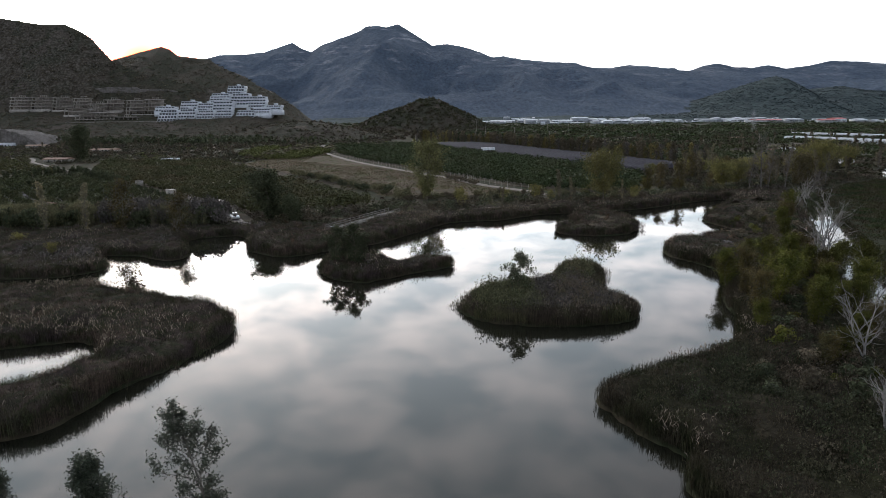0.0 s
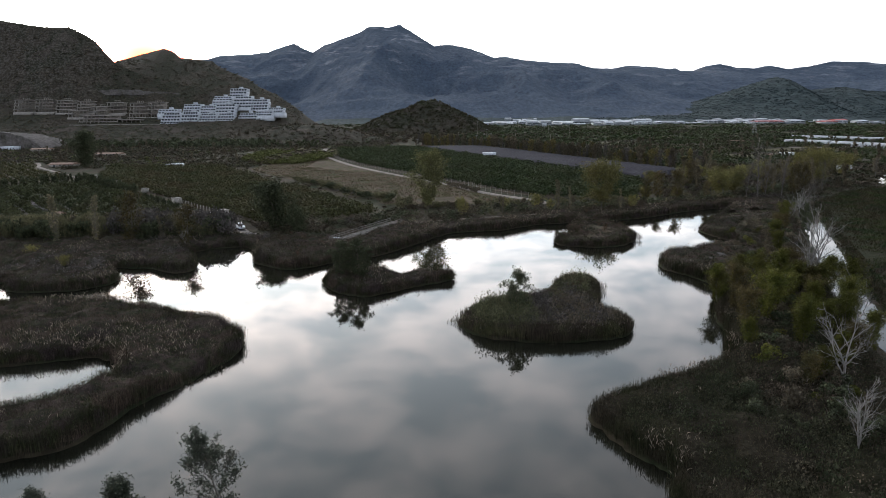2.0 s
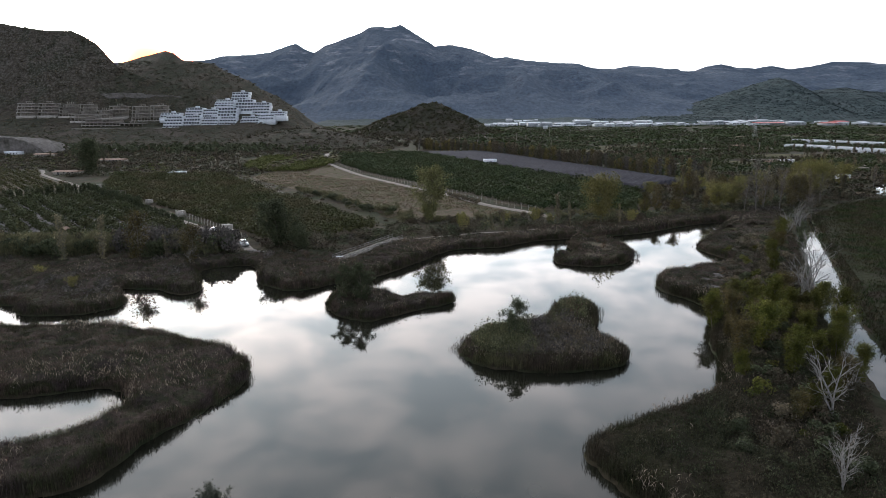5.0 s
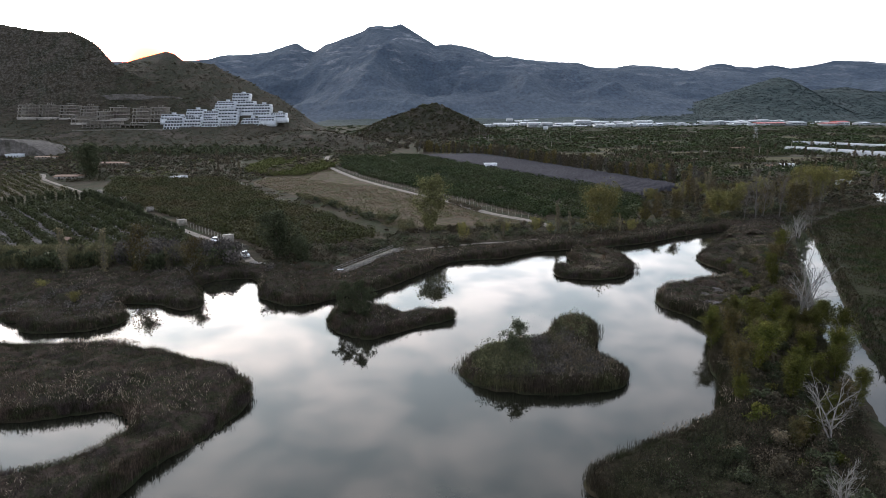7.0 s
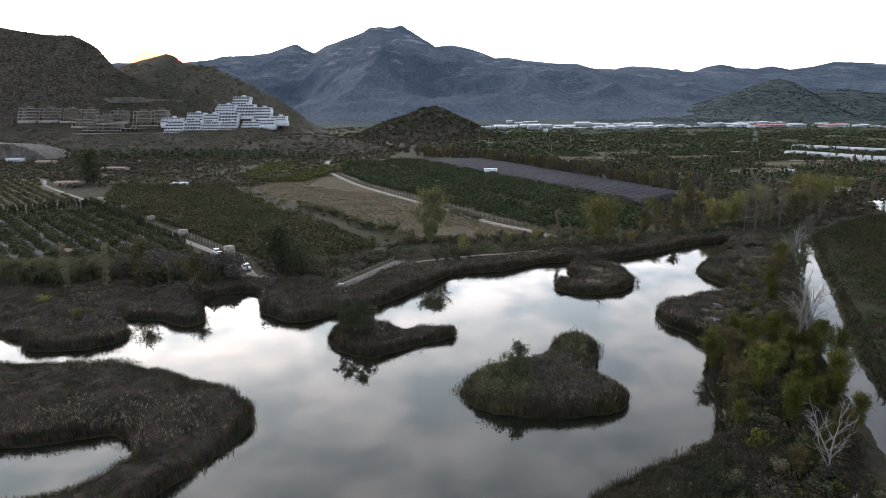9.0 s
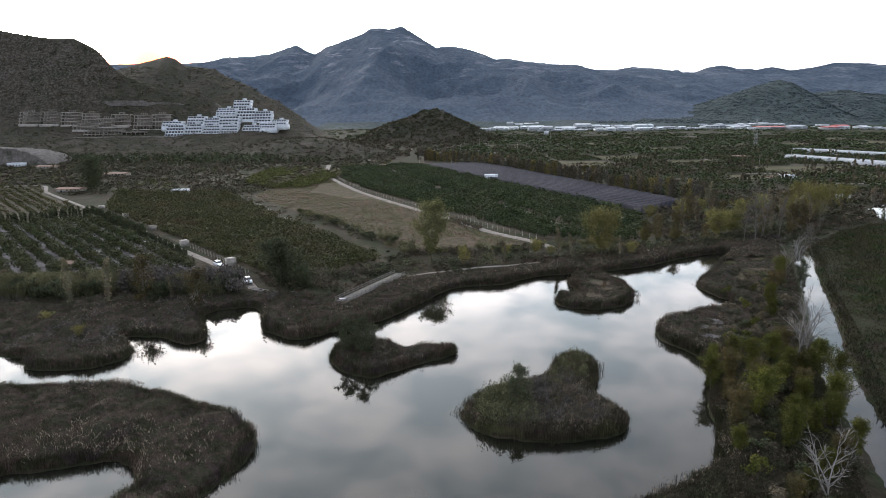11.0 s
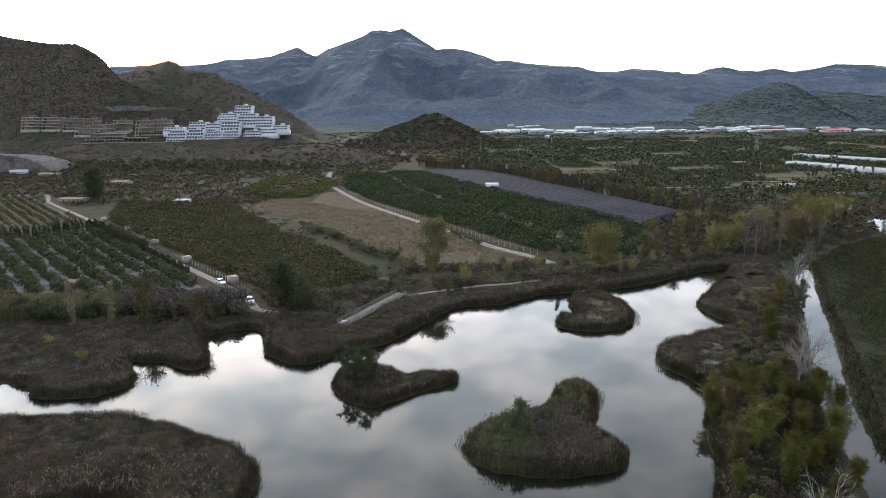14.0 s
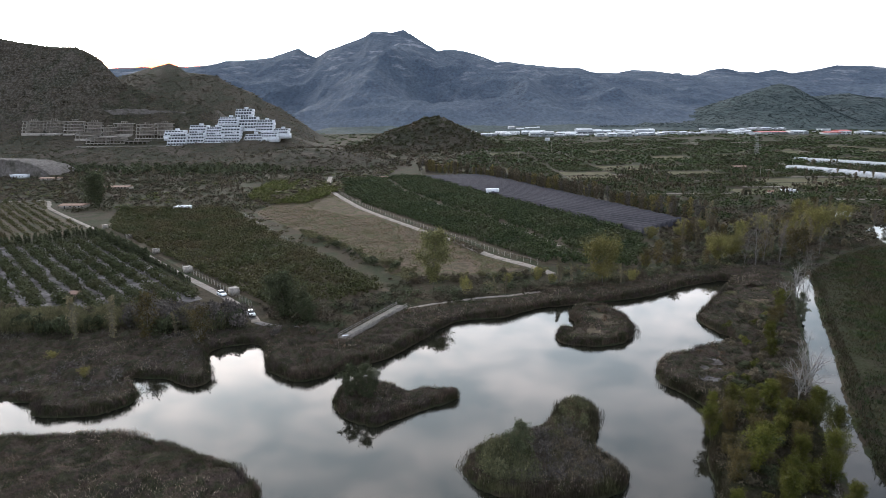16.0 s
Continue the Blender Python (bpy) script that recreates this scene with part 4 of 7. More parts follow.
low_growth("undergrowth", [(-130, 136), (-40, 136), (0, 160), (110, 200), (170, 245), (150, 290), (90, 262), (60, 204), (-10, 196), (-30, 176), (-60, 166), (-130, 152)], 17000, 0.9, 1.2, SCRUB, "dense brown undergrowth behind the shore", 84, 20, cover, 0.5, 0.45)
low_growth("undergrowth", [(60, 262), (160, 240), (230, 290), (330, 260), (330, 340), (110, 345)], 2600, 1.8, 1.8, SCRUB, "brown and green rough growth by the far trees", 85)
low_growth("undergrowth", [(110, 199), (122, 197), (160, 232), (218, 268), (212, 292), (165, 252), (118, 216)], 2600, 1.0, 1.0, SCRUB, "rough brown growth between the canal field and the trees", 92, 22, lambda x, y: shore(x, y) > 1.0, 0.5, 0.4, 0.1)
low_growth("undergrowth", [(-140, 250), (-60, 250), (-15, 180), (-10, 200), (-60, 275), (-100, 330), (-120, 345)], 700, 1.2, 1.2, REED_GREEN, "pale green weeds along the meadow edge", 87)


low_growth("cane", [(-136, 391), (-148, 440), (-150, 495), (-108, 500), (-100, 462), (-84, 442), (-88, 400), (-92, 372), (-112, 366)], 2200, 1.7, 2.6, CANE_GREEN, "fresh green cane at the meadow's upper end", 90, 16, lambda x, y: vnoise(x, y, 16, 5) > 0.3, 0.6, 0.5, 0.2)
low_growth("undergrowth", GRASS_EDGE, 1500, 0.55, 0.5, CANE_GREEN, "tufts of green grass over the meadow", 91, 7, lambda x, y: (vnoise(x, y, 22, 7) > 0.5), 0, 0.8, 0.3)


# ---- reeds ----
def blades(g, base, height, width, lean):
    """Bent tapering blades; base (n, 3)."""
    n = len(base)
    a = g.uniform(0, 2 * np.pi, n)
    b = g.uniform(0, 2 * np.pi, n)
    side = np.stack([np.cos(a), np.sin(a), np.zeros(n)], 1) * (width / 2)[:, None]
    tilt = np.stack([np.cos(b), np.sin(b), np.zeros(n)], 1) * (lean * height)[:, None]
    up = np.stack([np.zeros(n), np.zeros(n), height], 1)
    mid = base + 0.5 * up + 0.25 * tilt
    tip = base + up * (1 - 0.35 * lean ** 2)[:, None] + tilt
    v = np.stack([base, mid + side, mid - side, tip], 1).reshape(-1, 3)
    o = (np.arange(n) * 4)[:, None]
    f = np.stack([o + [0, 1, 2], o + [2, 1, 3]], 1).reshape(-1, 3)
    return v, f


def weed_sward(name, outline, count, high, wide, mat, label, seed, keep, per=3):
    """Low weeds and grass as many bent blades."""
    g = np.random.default_rng(seed)
    o = np.array(outline, float)
    (x0, y0), (x1, y1) = o.min(0), o.max(0)
    p = np.stack([g.uniform(x0, x1, count), g.uniform(y0, y1, count)], 1)
    p = p[inside(p[:, 0], p[:, 1], o) & keep(p[:, 0], p[:, 1])]
    q = np.repeat(p, per, 0) + g.normal(0, 0.3, (len(p) * per, 2))
    patchy = 0.35 + 1.2 * fbm(q[:, 0], q[:, 1], 11, seed)
    base = np.hstack([q, np.maximum(ground_z(q[:, 0], q[:, 1]), 0.0)[:, None] + 0.02])
    k = len(q)
    v, f = blades(g, base, high * patchy * g.uniform(0.6, 1.3, k), wide * g.uniform(0.6, 1.5, k), g.uniform(0.2, 1.0, k))
    return tagged(new(name, np_mesh(name, v, f, mat)), label, "undergrowth", kind="stuff")


CANAL_WEEDS = [(51, 50), (59, 64), (67, 88), (73, 102), (80.5, 117), (89.5, 135), (105, 168), (116, 189), (122, 200), (150, 226), (215, 268), (230, 250), (150, 150), (98, 50)]
weed_sward("field_weeds", CANAL_WEEDS, 175000, 0.75, 0.2, WEED_LEAF, "low green and brown weeds over the canal field", 86, lambda x, y: shore(x, y) > 0.3, 2)
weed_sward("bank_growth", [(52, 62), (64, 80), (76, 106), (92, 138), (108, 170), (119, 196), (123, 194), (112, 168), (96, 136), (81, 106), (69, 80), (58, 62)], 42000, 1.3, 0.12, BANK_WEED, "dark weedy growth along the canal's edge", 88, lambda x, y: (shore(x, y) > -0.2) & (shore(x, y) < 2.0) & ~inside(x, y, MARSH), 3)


weed_sward("meadow_grass", GRASS_EDGE, 62000, 0.26, 0.28, DRY_GRASS, "dry tan and green grass blades over the meadow", 94, lambda x, y: vnoise(x, y, 26, 31) > 0.2, 2)


def reed_height(x, y, d, seed, tall, low):
    """Height of the reed canopy: rising from the edge, rolling, with sunken patches."""
    patchy = fbm(x, y, 8, seed)
    h = (tall * 0.9 + (low - tall * 0.9) * smooth(2.5, 9, d)) * (0.55 + 0.9 * patchy) * (0.8 + 0.2 * smooth(-0.2, 1.0, d))
    return h * (0.55 + 0.45 * smooth(0.26, 0.42, patchy))


def reed_bed(name, region, density, mat, label, seed, tall=2.2, low=1.3, per=8, plumes=0.03, width=0.055, litter=None):
    """Reeds on all land inside the region: a matted mass and, over it, leaves and stems."""
    g = np.random.default_rng(seed)
    r = np.asarray(region, float)
    (x0, y0), (x1, y1) = r.min(0), r.max(0)
    step = 0.6
    X, Y = np.meshgrid(np.arange(x0, x1, step), np.arange(y0, y1, step))
    d = shore(X, Y)
    h = reed_height(X, Y, d, seed, tall, low)
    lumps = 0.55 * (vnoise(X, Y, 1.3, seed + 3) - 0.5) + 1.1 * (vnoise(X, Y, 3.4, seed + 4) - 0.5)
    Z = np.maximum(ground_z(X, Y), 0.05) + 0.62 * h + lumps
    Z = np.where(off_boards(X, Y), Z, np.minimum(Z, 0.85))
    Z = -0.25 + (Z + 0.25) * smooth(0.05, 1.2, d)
    ok = inside(X, Y, r) & (d > -0.7) & inside(X, Y, MARSH)
    i = np.arange(X.size).reshape(X.shape)
    corners = np.stack([i[:-1, :-1], i[:-1, 1:], i[1:, 1:], i[1:, :-1]], -1).reshape(-1, 4)
    quads = corners[ok.ravel()[corners].all(1)]
    used, back = np.unique(quads, return_inverse=True)
    mat_v = np.stack([X.ravel(), Y.ravel(), Z.ravel()], 1)[used]
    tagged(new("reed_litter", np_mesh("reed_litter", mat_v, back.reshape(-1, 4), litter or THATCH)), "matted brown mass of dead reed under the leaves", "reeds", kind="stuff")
    n = int((x1 - x0) * (y1 - y0) * density)
    x, y = g.uniform(x0, x1, 4 * n), g.uniform(y0, y1, 4 * n)
    d = shore(x, y)
    astray = (d > -1.3) & (vnoise(x, y, 7, seed + 7) > 0.7) & (g.uniform(size=4 * n) < 0.10)
    ok = off_boards(x, y) & inside(x, y, r) & ((d > -0.08) | astray) & inside(x, y, MARSH) & ((np.arange(4 * n) < n) | (d < 1.4))
    x, y, d = x[ok], y[ok], d[ok]
    z = np.maximum(ground_z(x, y), -0.2)
    h = reed_height(x, y, d, seed, tall, low)
    m = len(x) * per
    base = np.repeat(np.stack([x, y, z], 1), per, 0)
    base[:, :2] += g.normal(0, 0.28, (m, 2))
    top = np.repeat(h + 1.1 * (vnoise(x, y, 3.4, seed + 4) - 0.5), per) * g.uniform(0.78, 1.15, m)
    edge = np.repeat(1 - smooth(0.4, 1.7, d), per)
    stem = g.uniform(size=m) < 0.05 + 0.45 * edge
    long = np.where(stem, top, np.minimum(top, g.uniform(0.3, 0.65, m)))
    base[:, 2] += np.where(stem, 0, (top - long) * (1 - g.uniform(0, 0.35 + 0.5 * edge, m)))
    v, f = blades(g, base, long, np.where(stem, 0.8, 1.0) * width * g.uniform(0.7, 1.5, m), np.where(stem, g.uniform(0.02, 0.16, m), g.uniform(0.3, 1.0, m)))
    ob = tagged(new(name, np_mesh(name, v, f, mat)), label, "reeds", kind="stuff")
    if plumes:
        some = g.uniform(size=len(x)) < plumes * (0.08 + 5 * smooth(0.55, 0.68, fbm(x, y, 9, seed + 50)))
        q = np.repeat(np.stack([x, y, z + h * 0.92], 1)[some], 3, 0)
        q += g.normal(0, 0.2, q.shape)
        k = len(q)
        v, f = blades(g, q, g.uniform(0.35, 0.6, k), g.uniform(0.06, 0.11, k), g.uniform(0.3, 0.9, k))
        tagged(new("reed_plumes", np_mesh("reed_plumes", v, f, PLUME)), "pale feathery seed heads standing over the reeds", "reeds", kind="stuff")
    return ob


BOX = lambda x0, y0, x1, y1: [(x0, y0), (x1, y0), (x1, y1), (x0, y1)]
reed_bed("reeds", BOX(-96, 30, -25, 94), 5.0, REED, "brown reeds and dry sedge covering a low spit", 201, 2.1, 1.7, plumes=0.05)
reed_bed("reeds", BOX(-125, 94, -44, 146), 3.6, REED, "dark reeds on the bank before the hedge", 202, 2.0, 1.5, plumes=0.03)
reed_bed("reeds", [(-44, 110), (-26, 110), (0, 146), (105, 185), (112, 206), (-44, 206)], 3.6, REED, "brown reeds fringing the far shore", 203, 2.2, 1.7, plumes=0.04)
reed_bed("reeds", BOX(-1, 72, 28, 107), 5.0, REED_GREEN, "green and brown reeds covering an island", 204, 1.8, 1.6, plumes=0.012)
reed_bed("reeds", BOX(-26, 93, 3, 114), 5.5, REED, "low brown reeds on a narrow island", 205, 1.7, 1.3, plumes=0.04)
reed_bed("reeds", BOX(23, 131, 48, 164), 4.5, REED, "brown reeds ringing a round island", 206, 1.9, 0.25, plumes=0.03)
patch("silt_patch", [(31, 138), (36, 137), (41, 142), (42, 150), (40, 157), (36, 157), (35, 150), (34, 144)], SOIL_DARK, "bare grey-brown silt in the middle of the round island", "silt", 0.35, True)
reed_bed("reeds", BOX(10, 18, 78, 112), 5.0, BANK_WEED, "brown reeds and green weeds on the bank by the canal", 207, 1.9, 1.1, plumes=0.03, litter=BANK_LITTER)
reed_bed("reeds", [(36, 112), (75, 112), (112, 190), (92, 192), (60, 170)], 3.0, REED, "dry reeds and grass on the headland", 208, 1.9, 0.55, plumes=0.04)

low_growth("bank_bushes", BOX(12, 28, 62, 76), 3200, 0.6, 1.7, WEED_GREEN, "low green leafy weeds over the bank", 224, 36, lambda x, y: (shore(x, y) > 1.6) & inside(x, y, MARSH), 0.5, 0.22, 0.3)
low_growth("bank_bushes", BOX(12, 30, 62, 112), 4600, 0.7, 1.8, SCRUB, "leafy dark weeds among the reeds of the bank", 211, 36, lambda x, y: (shore(x, y) > 1.6) & inside(x, y, MARSH), 0.5, 0.2)
on_isle = lambda x, y: (shore(x, y) > 1.9) & inside(x, y, ISLAND_BIG)
low_growth("bank_bushes", BOX(-1, 72, 12, 92), 520, 1.0, 2.9, ISLE_LEAF, "pale green leafy reeds massed on the island", 212, 120, on_isle, 0.55, 0.15, 0.1)
low_growth("bank_bushes", BOX(8, 74, 22, 93), 240, 1.0, 2.6, LEAF_GREY, "grey dry brush in the middle of the island", 214, 120, on_isle, 0.55, 0.15, 0.3)
low_growth("bank_bushes", BOX(15, 88, 27, 106), 150, 1.0, 3.2, ISLE_LEAF, "green leafy shoots over the island's reeds", 215, 120, on_isle, 0.55, 0.15, 0.4)
low_growth("bank_bushes", BOX(20, 86, 28, 106), 110, 1.1, 2.6, RUST, "rust brown weeds along the island's edge", 216, 120, on_isle, 0.55, 0.15, 0.35)
low_growth("bank_bushes", BOX(16, 73, 27, 90), 230, 1.0, 2.6, LEAF_BROWN, "brown leafy weeds over the island's reeds", 217, 120, on_isle, 0.55, 0.15, 0.25)
low_growth("bank_bushes", BOX(-26, 93, 3, 114), 110, 0.7, 1.9, LEAF_GREY, "grey dry brush on the narrow island", 218, 60, lambda x, y: (shore(x, y) > 1.2) & inside(x, y, ISLAND_LOW), 0.5, 0.16, 0.35)
low_growth("bank_bushes", BOX(23, 131, 48, 164), 130, 0.8, 1.9, ISLE_LEAF, "olive green reed clumps ringing the round island", 219, 40, lambda x, y: (shore(x, y) > 0.8) & (shore(x, y) < 3.5) & inside(x, y, ISLAND_FAR), 0.5, 0.2, 0.45)
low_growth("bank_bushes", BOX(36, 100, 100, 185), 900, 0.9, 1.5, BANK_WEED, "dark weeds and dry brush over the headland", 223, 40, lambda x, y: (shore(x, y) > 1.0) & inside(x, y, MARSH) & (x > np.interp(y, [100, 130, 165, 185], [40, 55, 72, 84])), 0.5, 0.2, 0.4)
low_growth("bank_bushes", BOX(30, 48, 92, 165), 1500, 0.8, 2.0, LEAF_BROWN, "brown weeds under the trees of the bank", 220, 40, lambda x, y: (shore(x, y) > 0.8) & inside(x, y, MARSH) & (x > np.interp(y, [48, 92, 165], [30, 40, 84])), 0.5, 0.2, 0.55)
low_growth("bank_bushes", BOX(-125, 94, -44, 146), 900, 0.9, 1.9, LEAF_GREY, "grey dry brush over the reeds before the hedge", 221, 34, lambda x, y: (shore(x, y) > 1.6) & inside(x, y, MARSH), 0.5, 0.24, 0.55)
low_growth("bank_bushes", BOX(-44, 120, 60, 190), 800, 0.9, 2.3, RUST, "rust brown sedge behind the far shore", 222, 34, lambda x, y: (shore(x, y) > 1.6) & inside(x, y, MARSH) & off_boards(x, y), 0.5, 0.24, 0.58)
low_growth("bank_bushes", BOX(-96, 40, -28, 94), 1500, 0.7, 1.4, SCRUB, "brown leafy weeds on the reed spit",  213, 34, lambda x, y: (shore(x, y) > 1.6) & inside(x, y, MARSH), 0.5, 0.2)


# ---- trees ----
def tubes(segments, sides=5):
    """Tapered tubes for (start, end, radius at start, radius at end)."""
    a = np.array([s[0] for s in segments], float)
    b = np.array([s[1] for s in segments], float)
    r0, r1 = np.array([s[2] for s in segments]), np.array([s[3] for s in segments])
    d = b - a
    d /= np.linalg.norm(d, axis=1)[:, None] + 1e-9
    ref = np.where(abs(d[:, 2:]) > 0.9, [[1.0, 0, 0]], [[0, 0, 1.0]])
    u = np.cross(d, ref)
    u /= np.linalg.norm(u, axis=1)[:, None]
    w = np.cross(d, u)
    ang = np.arange(sides) * 2 * np.pi / sides
    ring = u[:, None] * np.cos(ang)[None, :, None] + w[:, None] * np.sin(ang)[None, :, None]
    v = np.concatenate([a[:, None] + ring * r0[:, None, None], b[:, None] + ring * r1[:, None, None]], 1).reshape(-1, 3)
    k = np.arange(sides)
    f = np.stack([k, (k + 1) % sides, (k + 1) % sides + sides, k + sides], 1)
    f = (f[None] + (np.arange(len(a)) * 2 * sides)[:, None, None]).reshape(-1, 4)
    return v, f


def grow(g, start, way, length, r0, r1, steps, bend, lift, out):
    """A wandering limb; returns its points."""
    p, way = np.array(start, float), np.array(way, float)
    pts = [p]
    for i in range(steps):
        way = way + g.normal(0, bend, 3) + (0, 0, lift)
        way /= np.linalg.norm(way)
        q = p + way * length / steps
        ra, rb = r0 + (r1 - r0) * i / steps, r0 + (r1 - r0) * (i + 1) / steps
        out.append((p, q, ra, rb))
        p = q
        pts.append(p)
    return pts


def tree_shapes(seed, high, spread, base, limbs, subs, leaf_n, leaf, girth=0.02, rise=0.5, peak=0.45, twigs=0, lean=0.05, cluster=0.09, fine=0.0):
    """Wood and leaves of a tree of that height; spread: crown radius; base: where the crown starts; peak: where it is widest."""
    g = np.random.default_rng(seed)
    wood, tips = [], []
    r = high * girth
    trunk = grow(g, (0, 0, -0.4), (g.normal(0, lean), g.normal(0, lean), 1), high * 0.96, r, r * 0.15, 8, 0.05, 0.04, wood)
    trunk = np.array(trunk)
    for i in range(limbs):
        f = base + (0.97 - base) * (i + g.uniform(0, 1)) / limbs
        k = f * 8
        p = trunk[int(k)] * (1 - k % 1) + trunk[min(int(k) + 1, 8)] * (k % 1)
        u = (f - base) / (1 - base)
        reach = spread * (np.sin(np.pi * min(max(u, 0), 1) ** (np.log(0.5) / np.log(peak))) * 0.85 + 0.22) * g.uniform(0.7, 1.15)
        a = i * 2.4 + g.uniform(-0.5, 0.5)
        way = np.array((np.cos(a), np.sin(a), rise * g.uniform(0.6, 1.5)))
        way /= np.linalg.norm(way)
        pts = grow(g, p, way, reach, r * (0.5 - 0.35 * u), r * 0.07, 4, 0.16, 0.07, wood)
        tips += pts[2:]
        for j in range(subs):
            q = pts[1 + int(g.integers(0, 4))]
            sw = way + g.normal(0, 0.6, 3)
            sw /= np.linalg.norm(sw)
            sp = grow(g, q, sw, reach * g.uniform(0.3, 0.6), r * 0.14, r * 0.04, 3, 0.2, 0.08, wood)
            tips += sp[1:]
            for _ in range(twigs):
                t0 = sp[int(g.integers(1, 4))]
                tw = sw + g.normal(0, 0.7, 3)
                grow(g, t0, tw / np.linalg.norm(tw), reach * g.uniform(0.15, 0.35), r * 0.05, r * 0.02, 2, 0.2, 0.1, wood)
    leaves = None
    if leaf_n:
        t = np.array(tips)
        c = t[g.integers(0, len(t), leaf_n)] + g.normal(0, spread * cluster, (leaf_n, 3))
        c[:, 2] = np.maximum(c[:, 2], high * 0.04)
        leaves = cards(g, c, leaf, 0.5)
    wood = [(a, b, max(ra, fine), max(rb, fine * 0.8)) for a, b, ra, rb in wood]
    stout = [w for w in wood if w[2] > 0.05]
    thin = [w for w in wood if w[2] <= 0.05]
    return gather([tubes(stout, 6)] + ([tubes(thin, 3)] if thin else [])), leaves


def dead_wood(seed, high, spread, stems):
    """A leafless tree that forks low into stout stems, each with rising limbs and many twigs."""
    g = np.random.default_rng(seed)
    wood = []
    foot = grow(g, (0, 0, -0.4), (g.normal(0, 0.05), g.normal(0, 0.05), 1), high * 0.24, high * 0.0135, high * 0.0115, 3, 0.06, 0.05, wood)
    for i in range(stems):
        a = i * 6.28 / stems + g.uniform(-0.4, 0.4)
        out = spread / high * g.uniform(0.45, 1.0)
        stem = grow(g, foot[-1 - i % 2], (out * np.cos(a), out * np.sin(a), 1), high * g.uniform(0.6, 0.78), high * 0.0105, high * 0.0026, 7, 0.11, 0.05, wood)
        for j in range(7):
            p = stem[1 + j * 6 // 7]
            b = a + g.uniform(-2.2, 2.2)
            way = np.array((np.cos(b), np.sin(b), g.uniform(0.6, 1.6)))
            limb = grow(g, p, way / np.linalg.norm(way), high * g.uniform(0.16, 0.34), high * 0.0054, high * 0.0019, 4, 0.16, 0.09, wood)
            for _ in range(4):
                q = limb[int(g.integers(1, 5))]
                t = way + g.normal(0, 0.8, 3)
                twig = grow(g, q, t / np.linalg.norm(t), high * g.uniform(0.07, 0.16), high * 0.0022, high * 0.0013, 3, 0.2, 0.1, wood)
                for _ in range(2):
                    u = t + g.normal(0, 0.8, 3)
                    grow(g, twig[int(g.integers(1, 4))], u / np.linalg.norm(u), high * g.uniform(0.04, 0.08), high * 0.0011, high * 0.0008, 2, 0.2, 0.1, wood)
    return gather([tubes([w for w in wood if w[2] > 0.05], 7), tubes([w for w in wood if w[2] <= 0.05], 4)])


def tree(name, shapes, bark, leaf_mat, label, category="tree", crown="crown"):
    ob = new(name)
    ob.empty_display_size = 0.5
    tagged(ob, label, category)
    wood, leaves = shapes
    new("trunk", np_mesh("trunk", *wood, bark, True)).parent = ob
    if leaves is not None:
        c = new(crown, np_mesh(crown, *leaves, leaf_mat))
        c.parent = ob
    return ob


def bush(name, seed, n, size, mat, label, category="bush"):
    """A low bush, unit radius: short stems under an uneven leafy dome."""
    g = np.random.default_rng(seed)
    ob = new(name)
    tagged(ob, label, category)
    wood = []
    for i in range(5):
        a = i * 1.26
        grow(g, (0.1 * np.cos(a), 0.1 * np.sin(a), -0.1), (0.5 * np.cos(a), 0.5 * np.sin(a), 1), 1.1, 0.03, 0.008, 2, 0.15, 0.05, wood)
    new("trunk", np_mesh("trunk", *tubes(wood, 3), BARK, True)).parent = ob
    lobes = g.normal(size=(9, 3)) * (0.45, 0.45, 0.28) + (0, 0, 0.75)
    d = g.normal(size=(n, 3))
    d /= np.linalg.norm(d, axis=1)[:, None]
    c = lobes[g.integers(0, 9, n)] + d * (0.42 * g.uniform(0.5, 1.0, n) ** 0.5)[:, None]
    c[:, 2] = abs(c[:, 2])
    new("crown", np_mesh("crown", *cards(g, c, size, 0.5, d), mat)).parent = ob
    return ob


planted = {}


def plant(kind, make, x, y, scale=1.0, tall=None, turn=None, dip=0.0, group="", label=""):
    """The first of a kind is built where it stands; the next ones are copies of it."""
    g = np.random.default_rng(int(abs(x * 31 + y * 17)) + 5)
    z = float(np.maximum(ground_z(np.array([x]), np.array([y])), -0.2)[0]) - dip
    m = pose(x, y, z, 0, 0, math.degrees(turn) if turn is not None else g.uniform(0, 360))
    size = (scale, scale, scale * (tall or 1.0))
    if kind not in planted:
        planted[kind] = ob = make()
        ob.matrix_basis = m
    else:
        ob = copy_thing(planted[kind], m)
    ob.scale = size
    if group:
        ob["group"] = group
    if label:
        ob["label"] = label
    return ob


